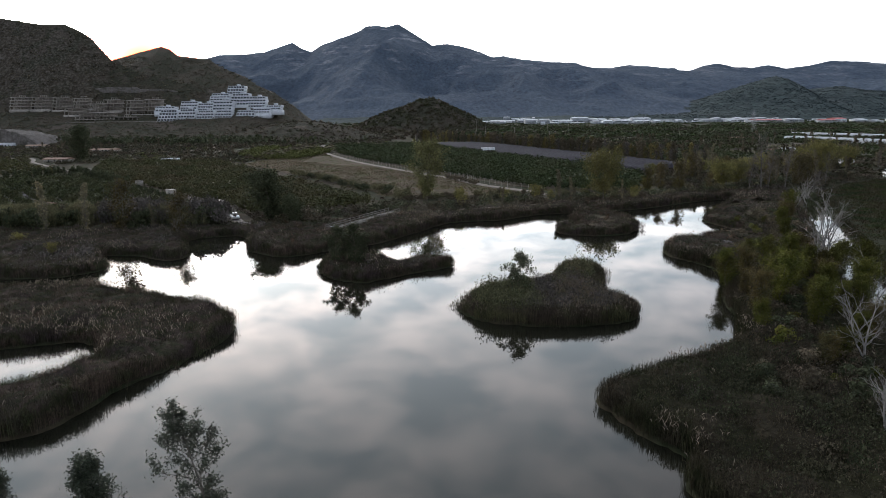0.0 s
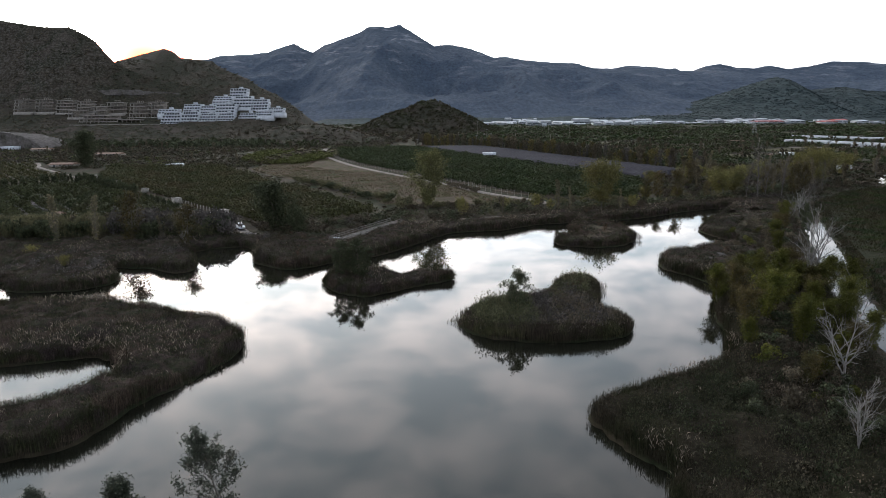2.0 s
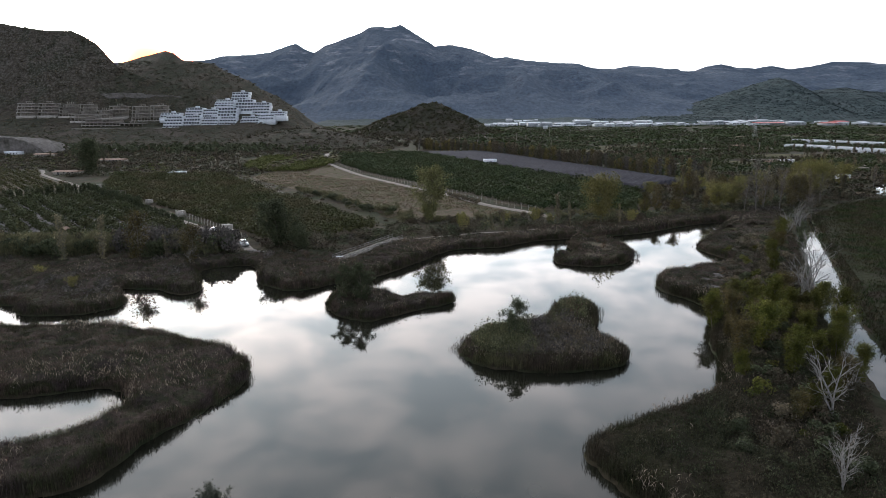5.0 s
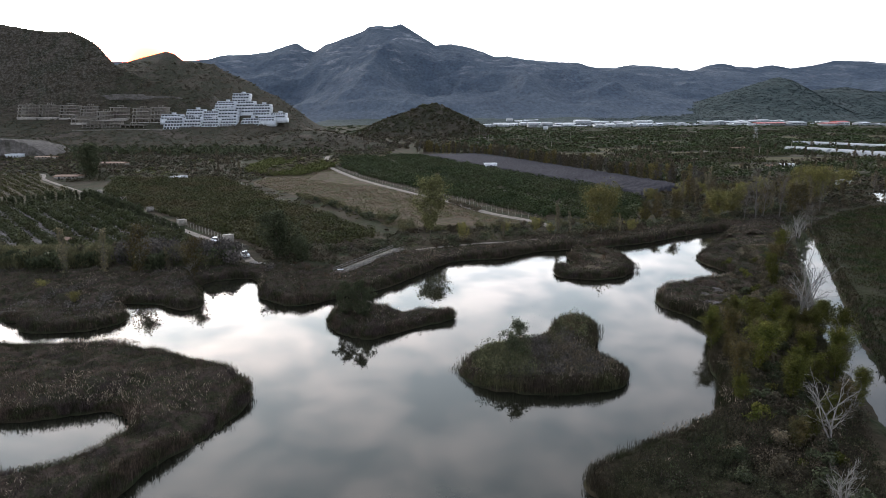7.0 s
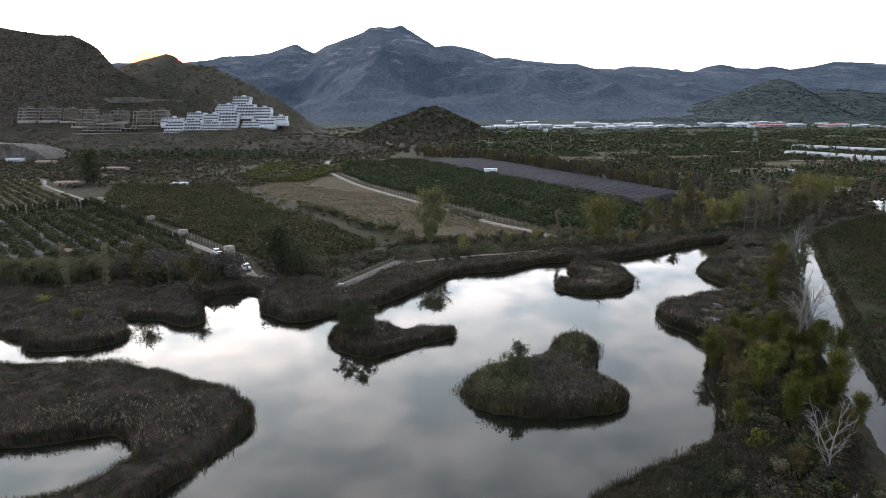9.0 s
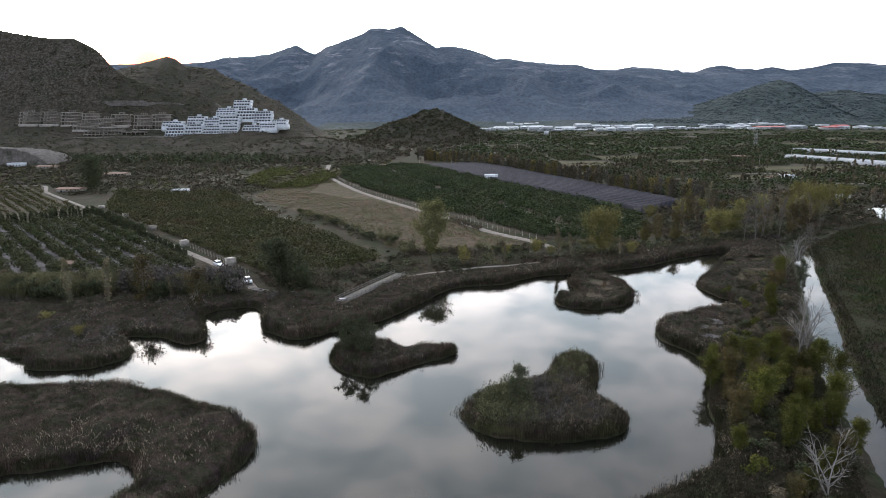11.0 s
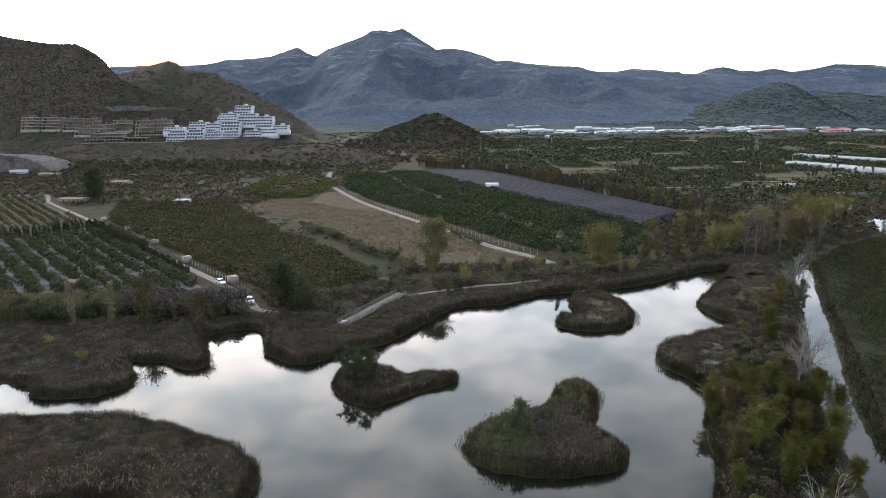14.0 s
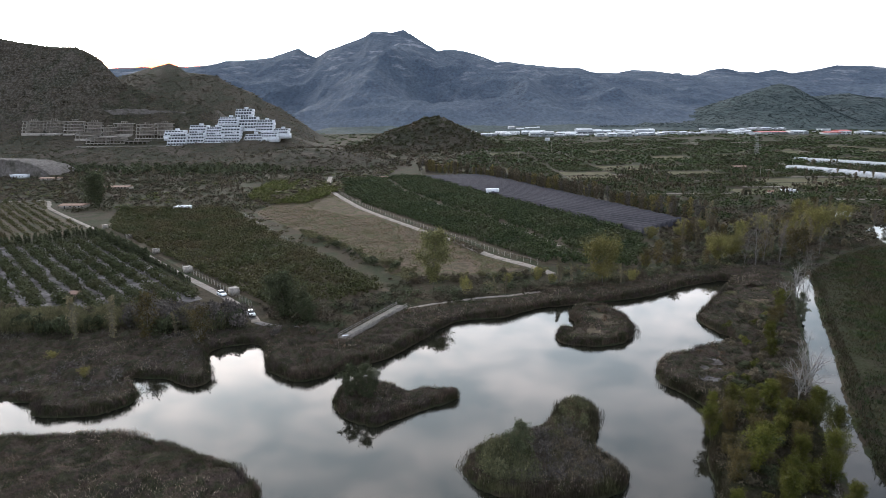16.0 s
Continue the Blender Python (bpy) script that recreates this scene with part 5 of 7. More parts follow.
# unit trees are built at true size, scale near 1
MAKE = {
    "eucalyptus": lambda: tree("eucalyptus_tree", tree_shapes(31, 11.5, 2.3, 0.2, 24, 3, 12000, 0.125, 0.010, 1.0, 0.5, 1, 0.0, 0.075), BARK, EUCALYPT_LEAF, "slender eucalyptus with open grey-green foliage on the near bank", crown="foliage"),
    "dense_eucalyptus": lambda: tree("eucalyptus_tree", tree_shapes(2, 10.0, 2.2, 0.06, 46, 6, 20000, 0.13, 0.012, 0.8, 0.16, 0, 0.0, 0.09), BARK, EUCALYPT_LEAF, "leafy eucalyptus with dense dark foliage on the near bank", crown="foliage"),
    "lone": lambda: tree("poplar_tree", tree_shapes(3, 19.0, 5.8, 0.16, 34, 7, 9500, 0.42, 0.012, 0.7, 0.5, 0, 0.0, 0.10), BARK, LEAF_OLIVE, "tall lone poplar with olive green crown at the meadow's edge"),
    "yellow": lambda: tree("poplar_tree", tree_shapes(4, 10.0, 6.4, 0.26, 28, 7, 9000, 0.38, 0.014, 0.45, 0.5, 0, 0.02, 0.10), BARK_GREY, LEAF_YELLOW, "broad poplar with yellow autumn crown above the far shore"),
    "willow": lambda: tree("willow_tree", tree_shapes(5, 9.5, 5.4, 0.08, 18, 5, 4200, 0.42, 0.014, 0.7, 0.42, 0, 0.04, 0.11), BARK, LEAF_YELLOW, "bushy willow with yellow-green autumn leaves"),
    "dark": lambda: tree("carob_tree", tree_shapes(6, 10.5, 4.2, 0.06, 30, 6, 10000, 0.36, 0.016, 0.7, 0.36, 0, 0.02, 0.12), BARK, LEAF_DARK, "dense dark evergreen tree beside the parked car"),
    "island": lambda: tree("alder_tree", tree_shapes(7, 6.0, 1.6, 0.14, 20, 5, 5200, 0.16, 0.016, 0.8, 0.5, 0, 0.05, 0.10), BARK, LEAF_DARK, "small dark leafy tree growing from the reeds of an island"),
    "green": lambda: tree("alder_tree", tree_shapes(8, 8.0, 2.7, 0.10, 24, 6, 8500, 0.19, 0.012, 1.3, 0.42, 1, 0.05, 0.10), BARK, LEAF_GREEN, "young green leafy tree on the bank beside the canal"),
    "green_b": lambda: tree("alder_tree", tree_shapes(9, 7.0, 2.5, 0.1, 22, 6, 7600, 0.19, 0.012, 1.4, 0.45, 1, 0.08, 0.10), BARK, LEAF_GREEN, "leaning green leafy tree among reeds by the canal"),
    "ochre": lambda: tree("alder_tree", tree_shapes(21, 6.5, 2.5, 0.12, 20, 6, 4800, 0.19, 0.012, 1.4, 0.5, 2, 0.07, 0.11), BARK_GREY, LEAF_OCHRE, "thinning alder with ochre autumn leaves by the canal"),
    "sparse": lambda: tree("poplar_tree", tree_shapes(10, 12.5, 1.9, 0.06, 30, 4, 2000, 0.26, 0.010, 2.2, 0.4, 2, 0.02, 0.10, 0.028), BARK_GREY, LEAF_PALE, "slim poplar nearly bare of leaves at the shore"),
    "twiggy": lambda: tree("poplar_tree", tree_shapes(22, 10.0, 3.4, 0.10, 22, 5, 2600, 0.3, 0.011, 1.5, 0.5, 1, 0.05, 0.10, 0.025), BARK_GREY, LEAF_OCHRE, "grey twiggy poplar with few ochre leaves"),
    "hedge": lambda: tree("poplar_tree", tree_shapes(11, 10.0, 2.4, 0.05, 15, 2, 1000, 0.55, 0.010, 1.9, 0.4, 0, 0.02, 0.12), BARK, LEAF_BROWN, "brown autumn poplar in a windbreak row"),
    "hedge_ochre": lambda: tree("poplar_tree", tree_shapes(24, 9.5, 2.6, 0.10, 15, 2, 1000, 0.52, 0.010, 1.5, 0.5, 0, 0.02, 0.12), BARK, LEAF_HEDGE, "yellow-brown autumn poplar in a windbreak row"),
    "hedge_grey": lambda: tree("poplar_tree", tree_shapes(25, 9.5, 2.3, 0.08, 16, 3, 600, 0.42, 0.010, 1.8, 0.5, 0, 0.02, 0.12), BARK_GREY, LEAF_GREY, "grey, nearly leafless poplar in a windbreak row"),
    "bare": lambda: tree("dead_tree", (dead_wood(12, 10.5, 5.0, 3), None), BARK_PALE, None, "leafless pale dead tree with spreading branches"),
    "bare_b": lambda: tree("dead_tree", (dead_wood(13, 9.5, 4.6, 4), None), BARK_PALE, None, "leafless pale grey tree with fine twigs"),
    "bare_grey": lambda: tree("poplar_tree", tree_shapes(23, 10.0, 2.9, 0.15, 18, 6, 0, 0.3, 0.012, 1.7, 0.45, 2, 0.05, fine=0.016), BARK_GREY, None, "tall leafless grey poplar with fine upright twigs"),
    "cypress": lambda: tree("cypress_tree", tree_shapes(14, 4.8, 1.1, 0.03, 14, 1, 420, 0.5, 0.012, 2.2, 0.3, 0, 0.01, 0.22), BARK, LEAF_DARK, "narrow dark cypress in a clipped windbreak hedge"),
    "thicket": lambda: bush("bush", 15, 900, 0.165, LEAF_DARK, "dense dark bush on the bank"),
    "thicket_brown": lambda: bush("bush", 16, 850, 0.165, LEAF_BROWN, "brown autumn bush at the water's edge"),
    "thicket_green": lambda: bush("bush", 17, 900, 0.16, LEAF_GREEN, "low green bush among the reeds"),
    "thicket_pale": lambda: bush("bush", 20, 800, 0.165, CANE, "pale green rounded shrub at the meadow's edge"),
    "brush": lambda: bush("bush", 19, 800, 0.15, LEAF_GREY, "grey leafless brush thicket beside the farm road"),
    "olive": lambda: bush("olive_tree", 18, 480, 0.22, LEAF_BROWN, "small grey olive tree along the track", "tree"),
}


def grove(kind, spots, group="", dip=0.0):
    for s in spots:
        x, y, scale = s[:3]
        plant(kind, MAKE[kind], x, y, scale, s[3] if len(s) > 3 else None, None, dip, group)




def settle(ob, x, y):
    """Shift a tree so that its top stands over (x, y)."""
    crown = ob.children[-1]
    co = np.array([v.co for v in crown.data.vertices])
    top = co[co[:, 2] > np.percentile(co[:, 2], 97)].mean(0)
    off = ob.matrix_basis.to_3x3() @ Vector(top)
    ob.location.x, ob.location.y = x - off.x, y - off.y


settle(plant("eucalyptus", MAKE["eucalyptus"], -16.4, 32.1, 0.97), -16.4, 32.1)
settle(plant("dense_eucalyptus", MAKE["dense_eucalyptus"], -20.3, 29.4, 0.9), -20.3, 29.4)
settle(plant("dense_eucalyptus", MAKE["dense_eucalyptus"], -26.4, 30.2, 0.76), -26.4, 30.2)
grove("lone", [(-7, 180, 1.0)])
# far bank, from the boardwalk to the end of the pond
grove("yellow", [(47, 185, 1.0, 1.3), (95, 214, 0.8, 1.05), (103, 219, 0.72, 1.1), (151, 249, 0.95, 1.35)])
grove("willow", [(85, 257, 0.62, 0.8), (104, 267, 0.85, 0.75), (112, 272, 0.7, 0.8), (99, 262, 0.6, 0.7), (66.5, 205, 0.42, 1.2), (78, 207, 0.4), (27, 190, 0.42), (57, 187, 0.4), (3, 174, 0.4, 1.3), (140, 250, 0.8), (124, 258, 0.7), (31, 186, 0.3), (17, 186, 0.34)])
grove("dark", [(-46, 152, 1.22), (-39.5, 149, 0.62), (-42, 156, 0.6)])
grove("island", [(9.4, 82.2, 1.3), (-16.8, 104.0, 1.38), (-20.6, 104.0, 1.3), (-16, 106.5, 1.0), (-18.6, 105.5, 0.9)])
grove("sparse", [(-92, 134, 1.05), (-83, 134, 1.0), (-69.5, 138, 0.55), (33, 182, 0.85), (37, 184, 0.65), (53, 186, 0.55), (15, 174, 0.5), (12, 175, 0.45), (127, 231, 1.1), (121, 226, 0.9), (138, 238, 0.9), (146, 244, 1.0), (152, 252, 0.9)], "slim poplars along the shore")
grove("twiggy", [(-75, 134, 1.2), (-61, 132, 0.98), (67, 204, 0.75), (71.5, 206, 0.95), (78.5, 206, 1.0), (88, 207, 0.6), (113, 217, 1.0), (-66, 141, 0.6), (124, 218, 1.1), (133, 226, 1.0)], "twiggy poplars along the shore")
grove("bare_grey", [(107, 209, 1.95), (117, 212, 1.5), (104, 211, 1.3), (117, 196, 0.85), (121, 199, 0.8), (200, 286, 0.9), (112, 214, 1.3), (138, 224, 1.2)])
grove("bare_b", [(-61, 132, 0.5)])
plant("dark", MAKE["dark"], -224, 368, 1.95, 1.0, None, 0, "", "large dark reddish-brown tree beside the farm road")
# strip between the pond and the canal
grove("green", [(44.8, 79.8, 1.02), (51.6, 95, 0.84), (60.5, 87, 1.0, 1.05), (45, 71, 0.8), (54.5, 77, 0.72), (88, 157, 0.85), (43, 90.8, 0.8)], "trees on the canal bank")
grove("green_b", [(57, 98, 0.95), (52.5, 81, 0.85), (38, 69.5, 0.65), (73.5, 132, 0.85), (50.5, 74.5, 0.75), (41, 60, 0.6), (47, 100, 0.62), (57.5, 91, 0.8)], "trees on the canal bank")
grove("ochre", [(40.4, 77, 0.95), (48, 87, 0.9), (47, 92.5, 0.9), (38.5, 58.5, 0.62), (55, 86, 0.85), (48, 66, 0.8), (62, 104, 0.85), (80, 143, 0.85), (84, 149, 0.7), (42.5, 84.5, 0.7)], "trees on the canal bank")
grove("green", [(48, 84, 0.8), (56, 93, 0.75), (64, 96, 0.8), (50, 100, 0.7), (47.5, 75.5, 0.7), (58, 81, 0.85)], "trees on the canal bank")
grove("green_b", [(60.5, 93, 0.8), (52.5, 88, 0.75), (53.5, 70, 0.75), (46, 63.5, 0.7), (66, 101, 0.7), (45, 96.5, 0.65), (70, 124, 0.7)], "trees on the canal bank")
grove("island", [(93, 155, 1.15), (91, 150, 0.9)])
grove("willow", [(-90, 122, 0.26), (-78, 114, 0.24)])
grove("bare", [(63.4, 102.2, 1.25), (43.1, 58.8, 0.95)], dip=0.1)
plant("bare", MAKE["bare"], 66.0, 104.0, 1.1, 1.1, 2.1, 0.1)
grove("bare_b", [(58.9, 82.4, 0.75), (36.2, 45.6, 0.75), (108, 184, 0.8), (95, 166, 0.7), (49.5, 66.5, 0.6), (104, 176, 0.7)])


def windbreaks():
    g = np.random.default_rng(91)
    line = rounded([(-36, 594), (-5, 556), (26, 520), (74, 403), (96, 344), (122, 296)], closed=False, steps=6)
    seg = np.linalg.norm(np.diff(line, axis=0), axis=1)
    at = np.concatenate([[0], np.cumsum(seg)])
    for d in np.arange(0, at[-1], 4.2):
        x, y = np.interp(d, at, line[:, 0]), np.interp(d, at, line[:, 1])
        for k in range(2):
            kind = ("hedge", "hedge_ochre", "hedge_grey")[int(g.choice(3, p=(0.42, 0.34, 0.24)))]
            plant(kind, MAKE[kind], x + g.normal(0, 1.2) + 3.5 * k, y + g.normal(0, 1.6) + 2 * k, g.uniform(0.75, 1.3), None, None, 0, "windbreak poplars")
    line = rounded([(-196, 247), (-180, 251), (-166, 268), (-150, 257), (-136, 243), (-103, 209), (-84, 188)], closed=False, steps=6)
    seg = np.linalg.norm(np.diff(line, axis=0), axis=1)
    at = np.concatenate([[0], np.cumsum(seg)])
    for d in np.arange(0, at[-1], 1.35):
        x, y = np.interp(d, at, line[:, 0]), np.interp(d, at, line[:, 1])
        s = g.uniform(0.8, 1.15) * (1.0 if d < at[-1] * 0.72 else 0.55)
        plant("cypress", MAKE["cypress"], x - 2.6, y - 2.4, s, None, None, 0, "cypress hedge")


windbreaks()


def thickets():
    g = np.random.default_rng(93)
    # hedge between the marsh and the orchards
    for x in np.arange(-125, -58, 3.1):
        plant("thicket", MAKE["thicket"], x + g.normal(0, 1), 143 + 3 * math.sin(x * 0.2) + g.normal(0, 1.5), g.uniform(2.2, 3.2), 1.25, None, 0, "hedge bushes")
        plant("thicket_brown", MAKE["thicket_brown"], x + g.normal(0, 1), 147 + g.normal(0, 1.5), g.uniform(2.0, 3.0), 1.3, None, 0, "hedge bushes")
    for x in np.arange(-83, -54.5, 1.9):
        for k in range(2):
            plant("brush", MAKE["brush"], x + g.normal(0, 0.7), 144.5 + 3 * k + g.normal(0, 0.8), g.uniform(2.6, 3.4), 1.35, None, 0, "hedge bushes")
    for x, y in ((-76, 148), (-72, 150), (-69, 147), (-66, 150), (-63, 147), (-61, 151), (-79, 146), (-59.5, 147.5)):
        plant("thicket_brown", MAKE["thicket_brown"], x, y, 3.0, 1.15, None, 0, "hedge bushes")
    # behind the far shore
    mass = {"dark": [], "brown": [], "green": []}
    for x in np.arange(-38, 150, 2.6):
        y = np.interp(x, [-38, -20, 0, 40, 75, 100, 150], [156, 166, 172, 183, 200, 212, 250])
        for k in range(2):
            kind = ("dark", "brown", "green")[int(g.choice(3, p=(0.45, 0.4, 0.15)))]
            bx, by = x + g.normal(0, 1.5), y + 4 * k + g.normal(0, 1.8)
            mass[kind].append((bx, by, float(ground_z(np.array([bx]), np.array([by]))[0]) - 0.2))
    for kind, mat, high in (("dark", LEAF_DARK, 2.6), ("brown", LEAF_BROWN, 2.3), ("green", CANE, 2.2)):
        bush_stuff("shore_bushes", mass[kind], 1.8, high, mat, "mixed rounded " + kind + " bushes massed behind the shore", "bushes", 110, 0.19, 300 + len(kind))
    # along the meadow's lower edge
    for d in np.linspace(0, 1, 36):
        kind = "thicket_pale" if g.uniform() < 0.72 else "thicket"
        plant(kind, MAKE[kind], -72 + 58 * d + g.normal(0, 1.6), 277 - 83 * d + g.normal(0, 1.8), g.uniform(1.3, 2.5), 0.85, None, 0, "bushes along the meadow")
    for d in np.linspace(0, 1, 26):
        kind = "thicket_pale" if g.uniform() < 0.6 else "thicket_brown"
        plant(kind, MAKE[kind], -16 + 74 * d + g.normal(0, 2), np.interp(d, [0, 0.5, 1], [186, 197, 202]) + g.normal(0, 2.5), g.uniform(1.0, 2.2), 0.95, None, 0, "bushes along the meadow")
    for k in range(7):
        plant("olive", MAKE["olive"], -1 + 1.8 * k, 252 - 3.6 * k, g.uniform(1.4, 1.9), 1.0, None, 0, "olive trees along the track")
    # under the trees of the canal bank
    for _ in range(150):
        y = g.uniform(48, 160)
        x = np.interp(y, [50, 70, 90, 112, 135, 160], [36, 44, 51, 60, 74, 88]) + g.normal(0, 4.5)
        if shore(np.array([x]), np.array([y]))[0] > 1.5:
            kind = ("thicket_brown", "thicket", "thicket_brown", "thicket_green")[int(g.integers(0, 4))]
            plant(kind, MAKE[kind], x, y, g.uniform(0.9, 1.9), 0.9, None, 0, "bushes on the canal bank")


thickets()


def far_trees():
    """The mixed belt of trees behind the end of the pond, and single trees over the plain."""
    g = np.random.default_rng(95)
    belt = np.array([(84, 214), (128, 222), (165, 240), (210, 290), (190, 330), (120, 292), (92, 250)], float)
    for _ in range(105):
        x, y = g.uniform(84, 212), g.uniform(212, 330)
        if inside(x, y, belt) and shore(np.array([x]), np.array([y]))[0] > 3:
            kind = ("sparse", "willow", "hedge", "thicket_brown", "twiggy")[int(g.choice(5, p=(0.24, 0.04, 0.22, 0.26, 0.24)))]
            plant(kind, MAKE[kind], x, y, g.uniform(0.6, 1.0) * (2.4 if kind.startswith("thicket") else 1), None, None, 0, "trees behind the pond")
    for _ in range(60):
        y = g.uniform(330, 640)
        x = g.uniform(0.30, 0.76) * y
        plant("hedge", MAKE["hedge"], x, y, g.uniform(0.5, 0.9), None, None, 0, "trees over the plain")
    for _ in range(46):
        y = g.uniform(360, 600)
        x = -g.uniform(0.2, 0.72) * y
        if open_land(np.array([x]), np.array([y]))[0]:
            plant("hedge", MAKE["hedge"], x, y, g.uniform(0.45, 0.85), None, None, 0, "trees over the plain")


far_trees()


def cane_thicket():
    """Tall pale cane standing in front of the orchard hedge."""
    g = np.random.default_rng(111)
    n = 16000
    x = g.uniform(-130, -58, n)
    y = 146 + 2.2 * np.sin(x * 0.13) + g.normal(0, 2.2, n) + np.where(x < -85, -1.0, 0)
    keepers = g.uniform(size=n) < np.interp(x, [-130, -90, -75, -58], [1, 1, 0.5, 0.25])
    x, y = x[keepers], y[keepers]
    top = np.interp(x, [-130, -95, -58], [4.2, 6.0, 5.0]) * (0.6 + 0.6 * vnoise(x, y, 5, 8))
    base = np.stack([x, y, np.full(len(x), LAND - 0.1)], 1)
    parts = [blades(g, base, top * g.uniform(0.7, 1.1, len(x)), np.full(len(x), 0.07), g.uniform(0.03, 0.2, len(x)))]
    for _ in range(3):
        up = base.copy()
        up[:, 2] += top * g.uniform(0.3, 0.9, len(x))
        parts.append(blades(g, up, g.uniform(0.6, 1.2, len(x)), np.full(len(x), 0.11), g.uniform(0.4, 1.0, len(x))))
    tagged(new("cane", np_mesh("cane", *gather(parts), CANE)), "tall pale green cane along the orchard hedge", "cane", kind="stuff")


cane_thicket()


# ---- buildings ----
def boxes_mesh(name, boxes, mat):
    """One mesh out of axis-aligned boxes (x0, x1, y0, y1, z0, z1)."""
    b = np.array(boxes, float)
    pick = np.array([(0, 2, 4), (1, 2, 4), (1, 3, 4), (0, 3, 4), (0, 2, 5), (1, 2, 5), (1, 3, 5), (0, 3, 5)])
    v = b[:, pick].reshape(-1, 3)
    f = np.array([(0, 3, 2, 1), (4, 5, 6, 7), (0, 1, 5, 4), (1, 2, 6, 5), (2, 3, 7, 6), (3, 0, 4, 7)])
    return np_mesh(name, v, (f[None] + (np.arange(len(b)) * 8)[:, None, None]).reshape(-1, 4), mat)


def part(name, me, parent, at=(0, 0, 0), turn=0.0, label=""):
    ob = new(name, me)
    ob.parent = parent
    ob.matrix_basis = pose(*at, 0, 0, turn)
    if label:
        ob["label"] = label
    return ob


shared = {}


def keep(key, make):
    if key not in shared:
        shared[key] = make()
    return shared[key]


def pierced_wall(w, h, n):
    """A front wall 0.4 m thick with n window openings, one closed skin."""
    bay = w / n
    xs = [0.0]
    for i in range(n):
        xs += [i * bay + bay * 0.10, i * bay + bay * 0.90]
    xs.append(w)
    zs = [0.0, 0.5, h - 0.55, h]
    bm = bmesh.new()
    vs = {(i, j, k): bm.verts.new((x, 0.4 * k, z)) for i, x in enumerate(xs) for j, z in enumerate(zs) for k in (0, 1)}
    solid = lambda i, j: 0 <= i < len(xs) - 1 and 0 <= j < 3 and not (j == 1 and i % 2 == 1)
    for i in range(len(xs) - 1):
        for j in range(3):
            if not solid(i, j):
                continue
            for k in (0, 1):
                bm.faces.new([vs[i, j, k], vs[i + 1, j, k], vs[i + 1, j + 1, k], vs[i, j + 1, k]])
            for di, dj, e in ((-1, 0, ((i, j), (i, j + 1))), (1, 0, ((i + 1, j), (i + 1, j + 1))), (0, -1, ((i, j), (i + 1, j))), (0, 1, ((i, j + 1), (i + 1, j + 1)))):
                if not solid(i + di, j + dj):
                    (a0, b0), (a1, b1) = e
                    bm.faces.new([vs[a0, b0, 0], vs[a1, b1, 0], vs[a1, b1, 1], vs[a0, b0, 1]])
    bmesh.ops.recalc_face_normals(bm, faces=bm.faces)
    me = bpy.data.meshes.new("front_wall")
    bm.to_mesh(me)
    bm.free()
    me.materials.append(WHITE_WALL)
    return me


def terrace_building(x0, x1, y, z0, z1, label):
    ob = new("apartment_building")
    ob.location = (x0, y, z0 - 6)
    tagged(ob, label, "building", "white terraced apartments")
    floors = max(2, round((z1 - z0) / 3.4))
    w, h, n = float(x1 - x0), (z1 - z0) / floors, 6
    part("plinth", keep(("plinth", w), lambda: boxes_mesh("plinth", [(-0.5, w + 0.5, -2.2, 16, 0, 6.0), (0.5, w * 0.4, -3.2, -2.2, 0, 4.6)], WHITE_WALL)), ob)
    for i in range(floors):
        back, zz = 2.6 * i, 6 + h * i
        side = 0.0 if i < floors - 1 or floors < 4 else w * 0.06
        ww = w - 2 * side
        part("storey", keep(("storey", ww, h), lambda: boxes_mesh("storey", [(0.02, ww - 0.02, 0.7, 13.0, 0, h)], WHITE_WALL)), ob, (side, back, zz))
        part("front_wall", keep(("front", ww, h), lambda: pierced_wall(ww, h, n)), ob, (side, back, zz))
        part("roof_edge", keep(("edge", ww), lambda: boxes_mesh("roof_edge", [(-0.15, ww + 0.15, -0.35, 0.6, 0, 0.25)], WHITE_WALL)), ob, (side, back, zz + h))
        part("balcony", keep(("balcony", ww), lambda: boxes_mesh("balcony", [(0, ww, -2.0, -1.8, 0, 1.05), (0, ww, -2.0, 0, -0.25, 0), (0, 0.2, -1.8, 0, 0, 1.4), (ww - 0.2, ww, -1.8, 0, 0, 1.4)], WHITE_WALL)), ob, (side, back, zz + 0.1))
        bay = ww / n
        for k in range(n):
            glass = keep(("pane", round(bay, 2), round(h, 2)), lambda: boxes_mesh("window", [(bay * 0.06, bay * 0.94, 0.45, 0.6, 0.4, h - 0.5)], DARK_GLASS))
            part("window", glass, ob, (side + k * bay, back, zz))
    part("roof_hut", keep("roof_hut", lambda: boxes_mesh("roof_hut", [(0, 4, 0, 4, 0, 2.2), (-0.2, 4.2, -0.2, 4.2, 2.2, 2.4)], WHITE_WALL)), ob, (w * 0.45, 2.6 * floors + 3, 6 + h * floors))
    return ob


WHITE_BLOCKS = [(-353, -331, 742, 20, 34), (-329, -309, 742, 20, 35), (-307, -287, 742, 20, 33), (-285, -265, 742, 20, 33), (-260, -238, 745, 20, 33), (-362, -339, 757, 32, 38), (-332, -312, 760, 34, 44), (-311, -293, 760, 32, 42),
                (-292, -269, 760, 33, 44), (-304, -280, 782, 42, 54), (-277, -254, 780, 39, 54), (-255, -233, 778, 36, 50), (-287, -266, 800, 53, 64), (-228, -210, 765, 33, 39), (-241, -221, 755, 29, 35)]
for b in WHITE_BLOCKS:
    terrace_building(*b, "white terraced apartment block stepping up the hillside")


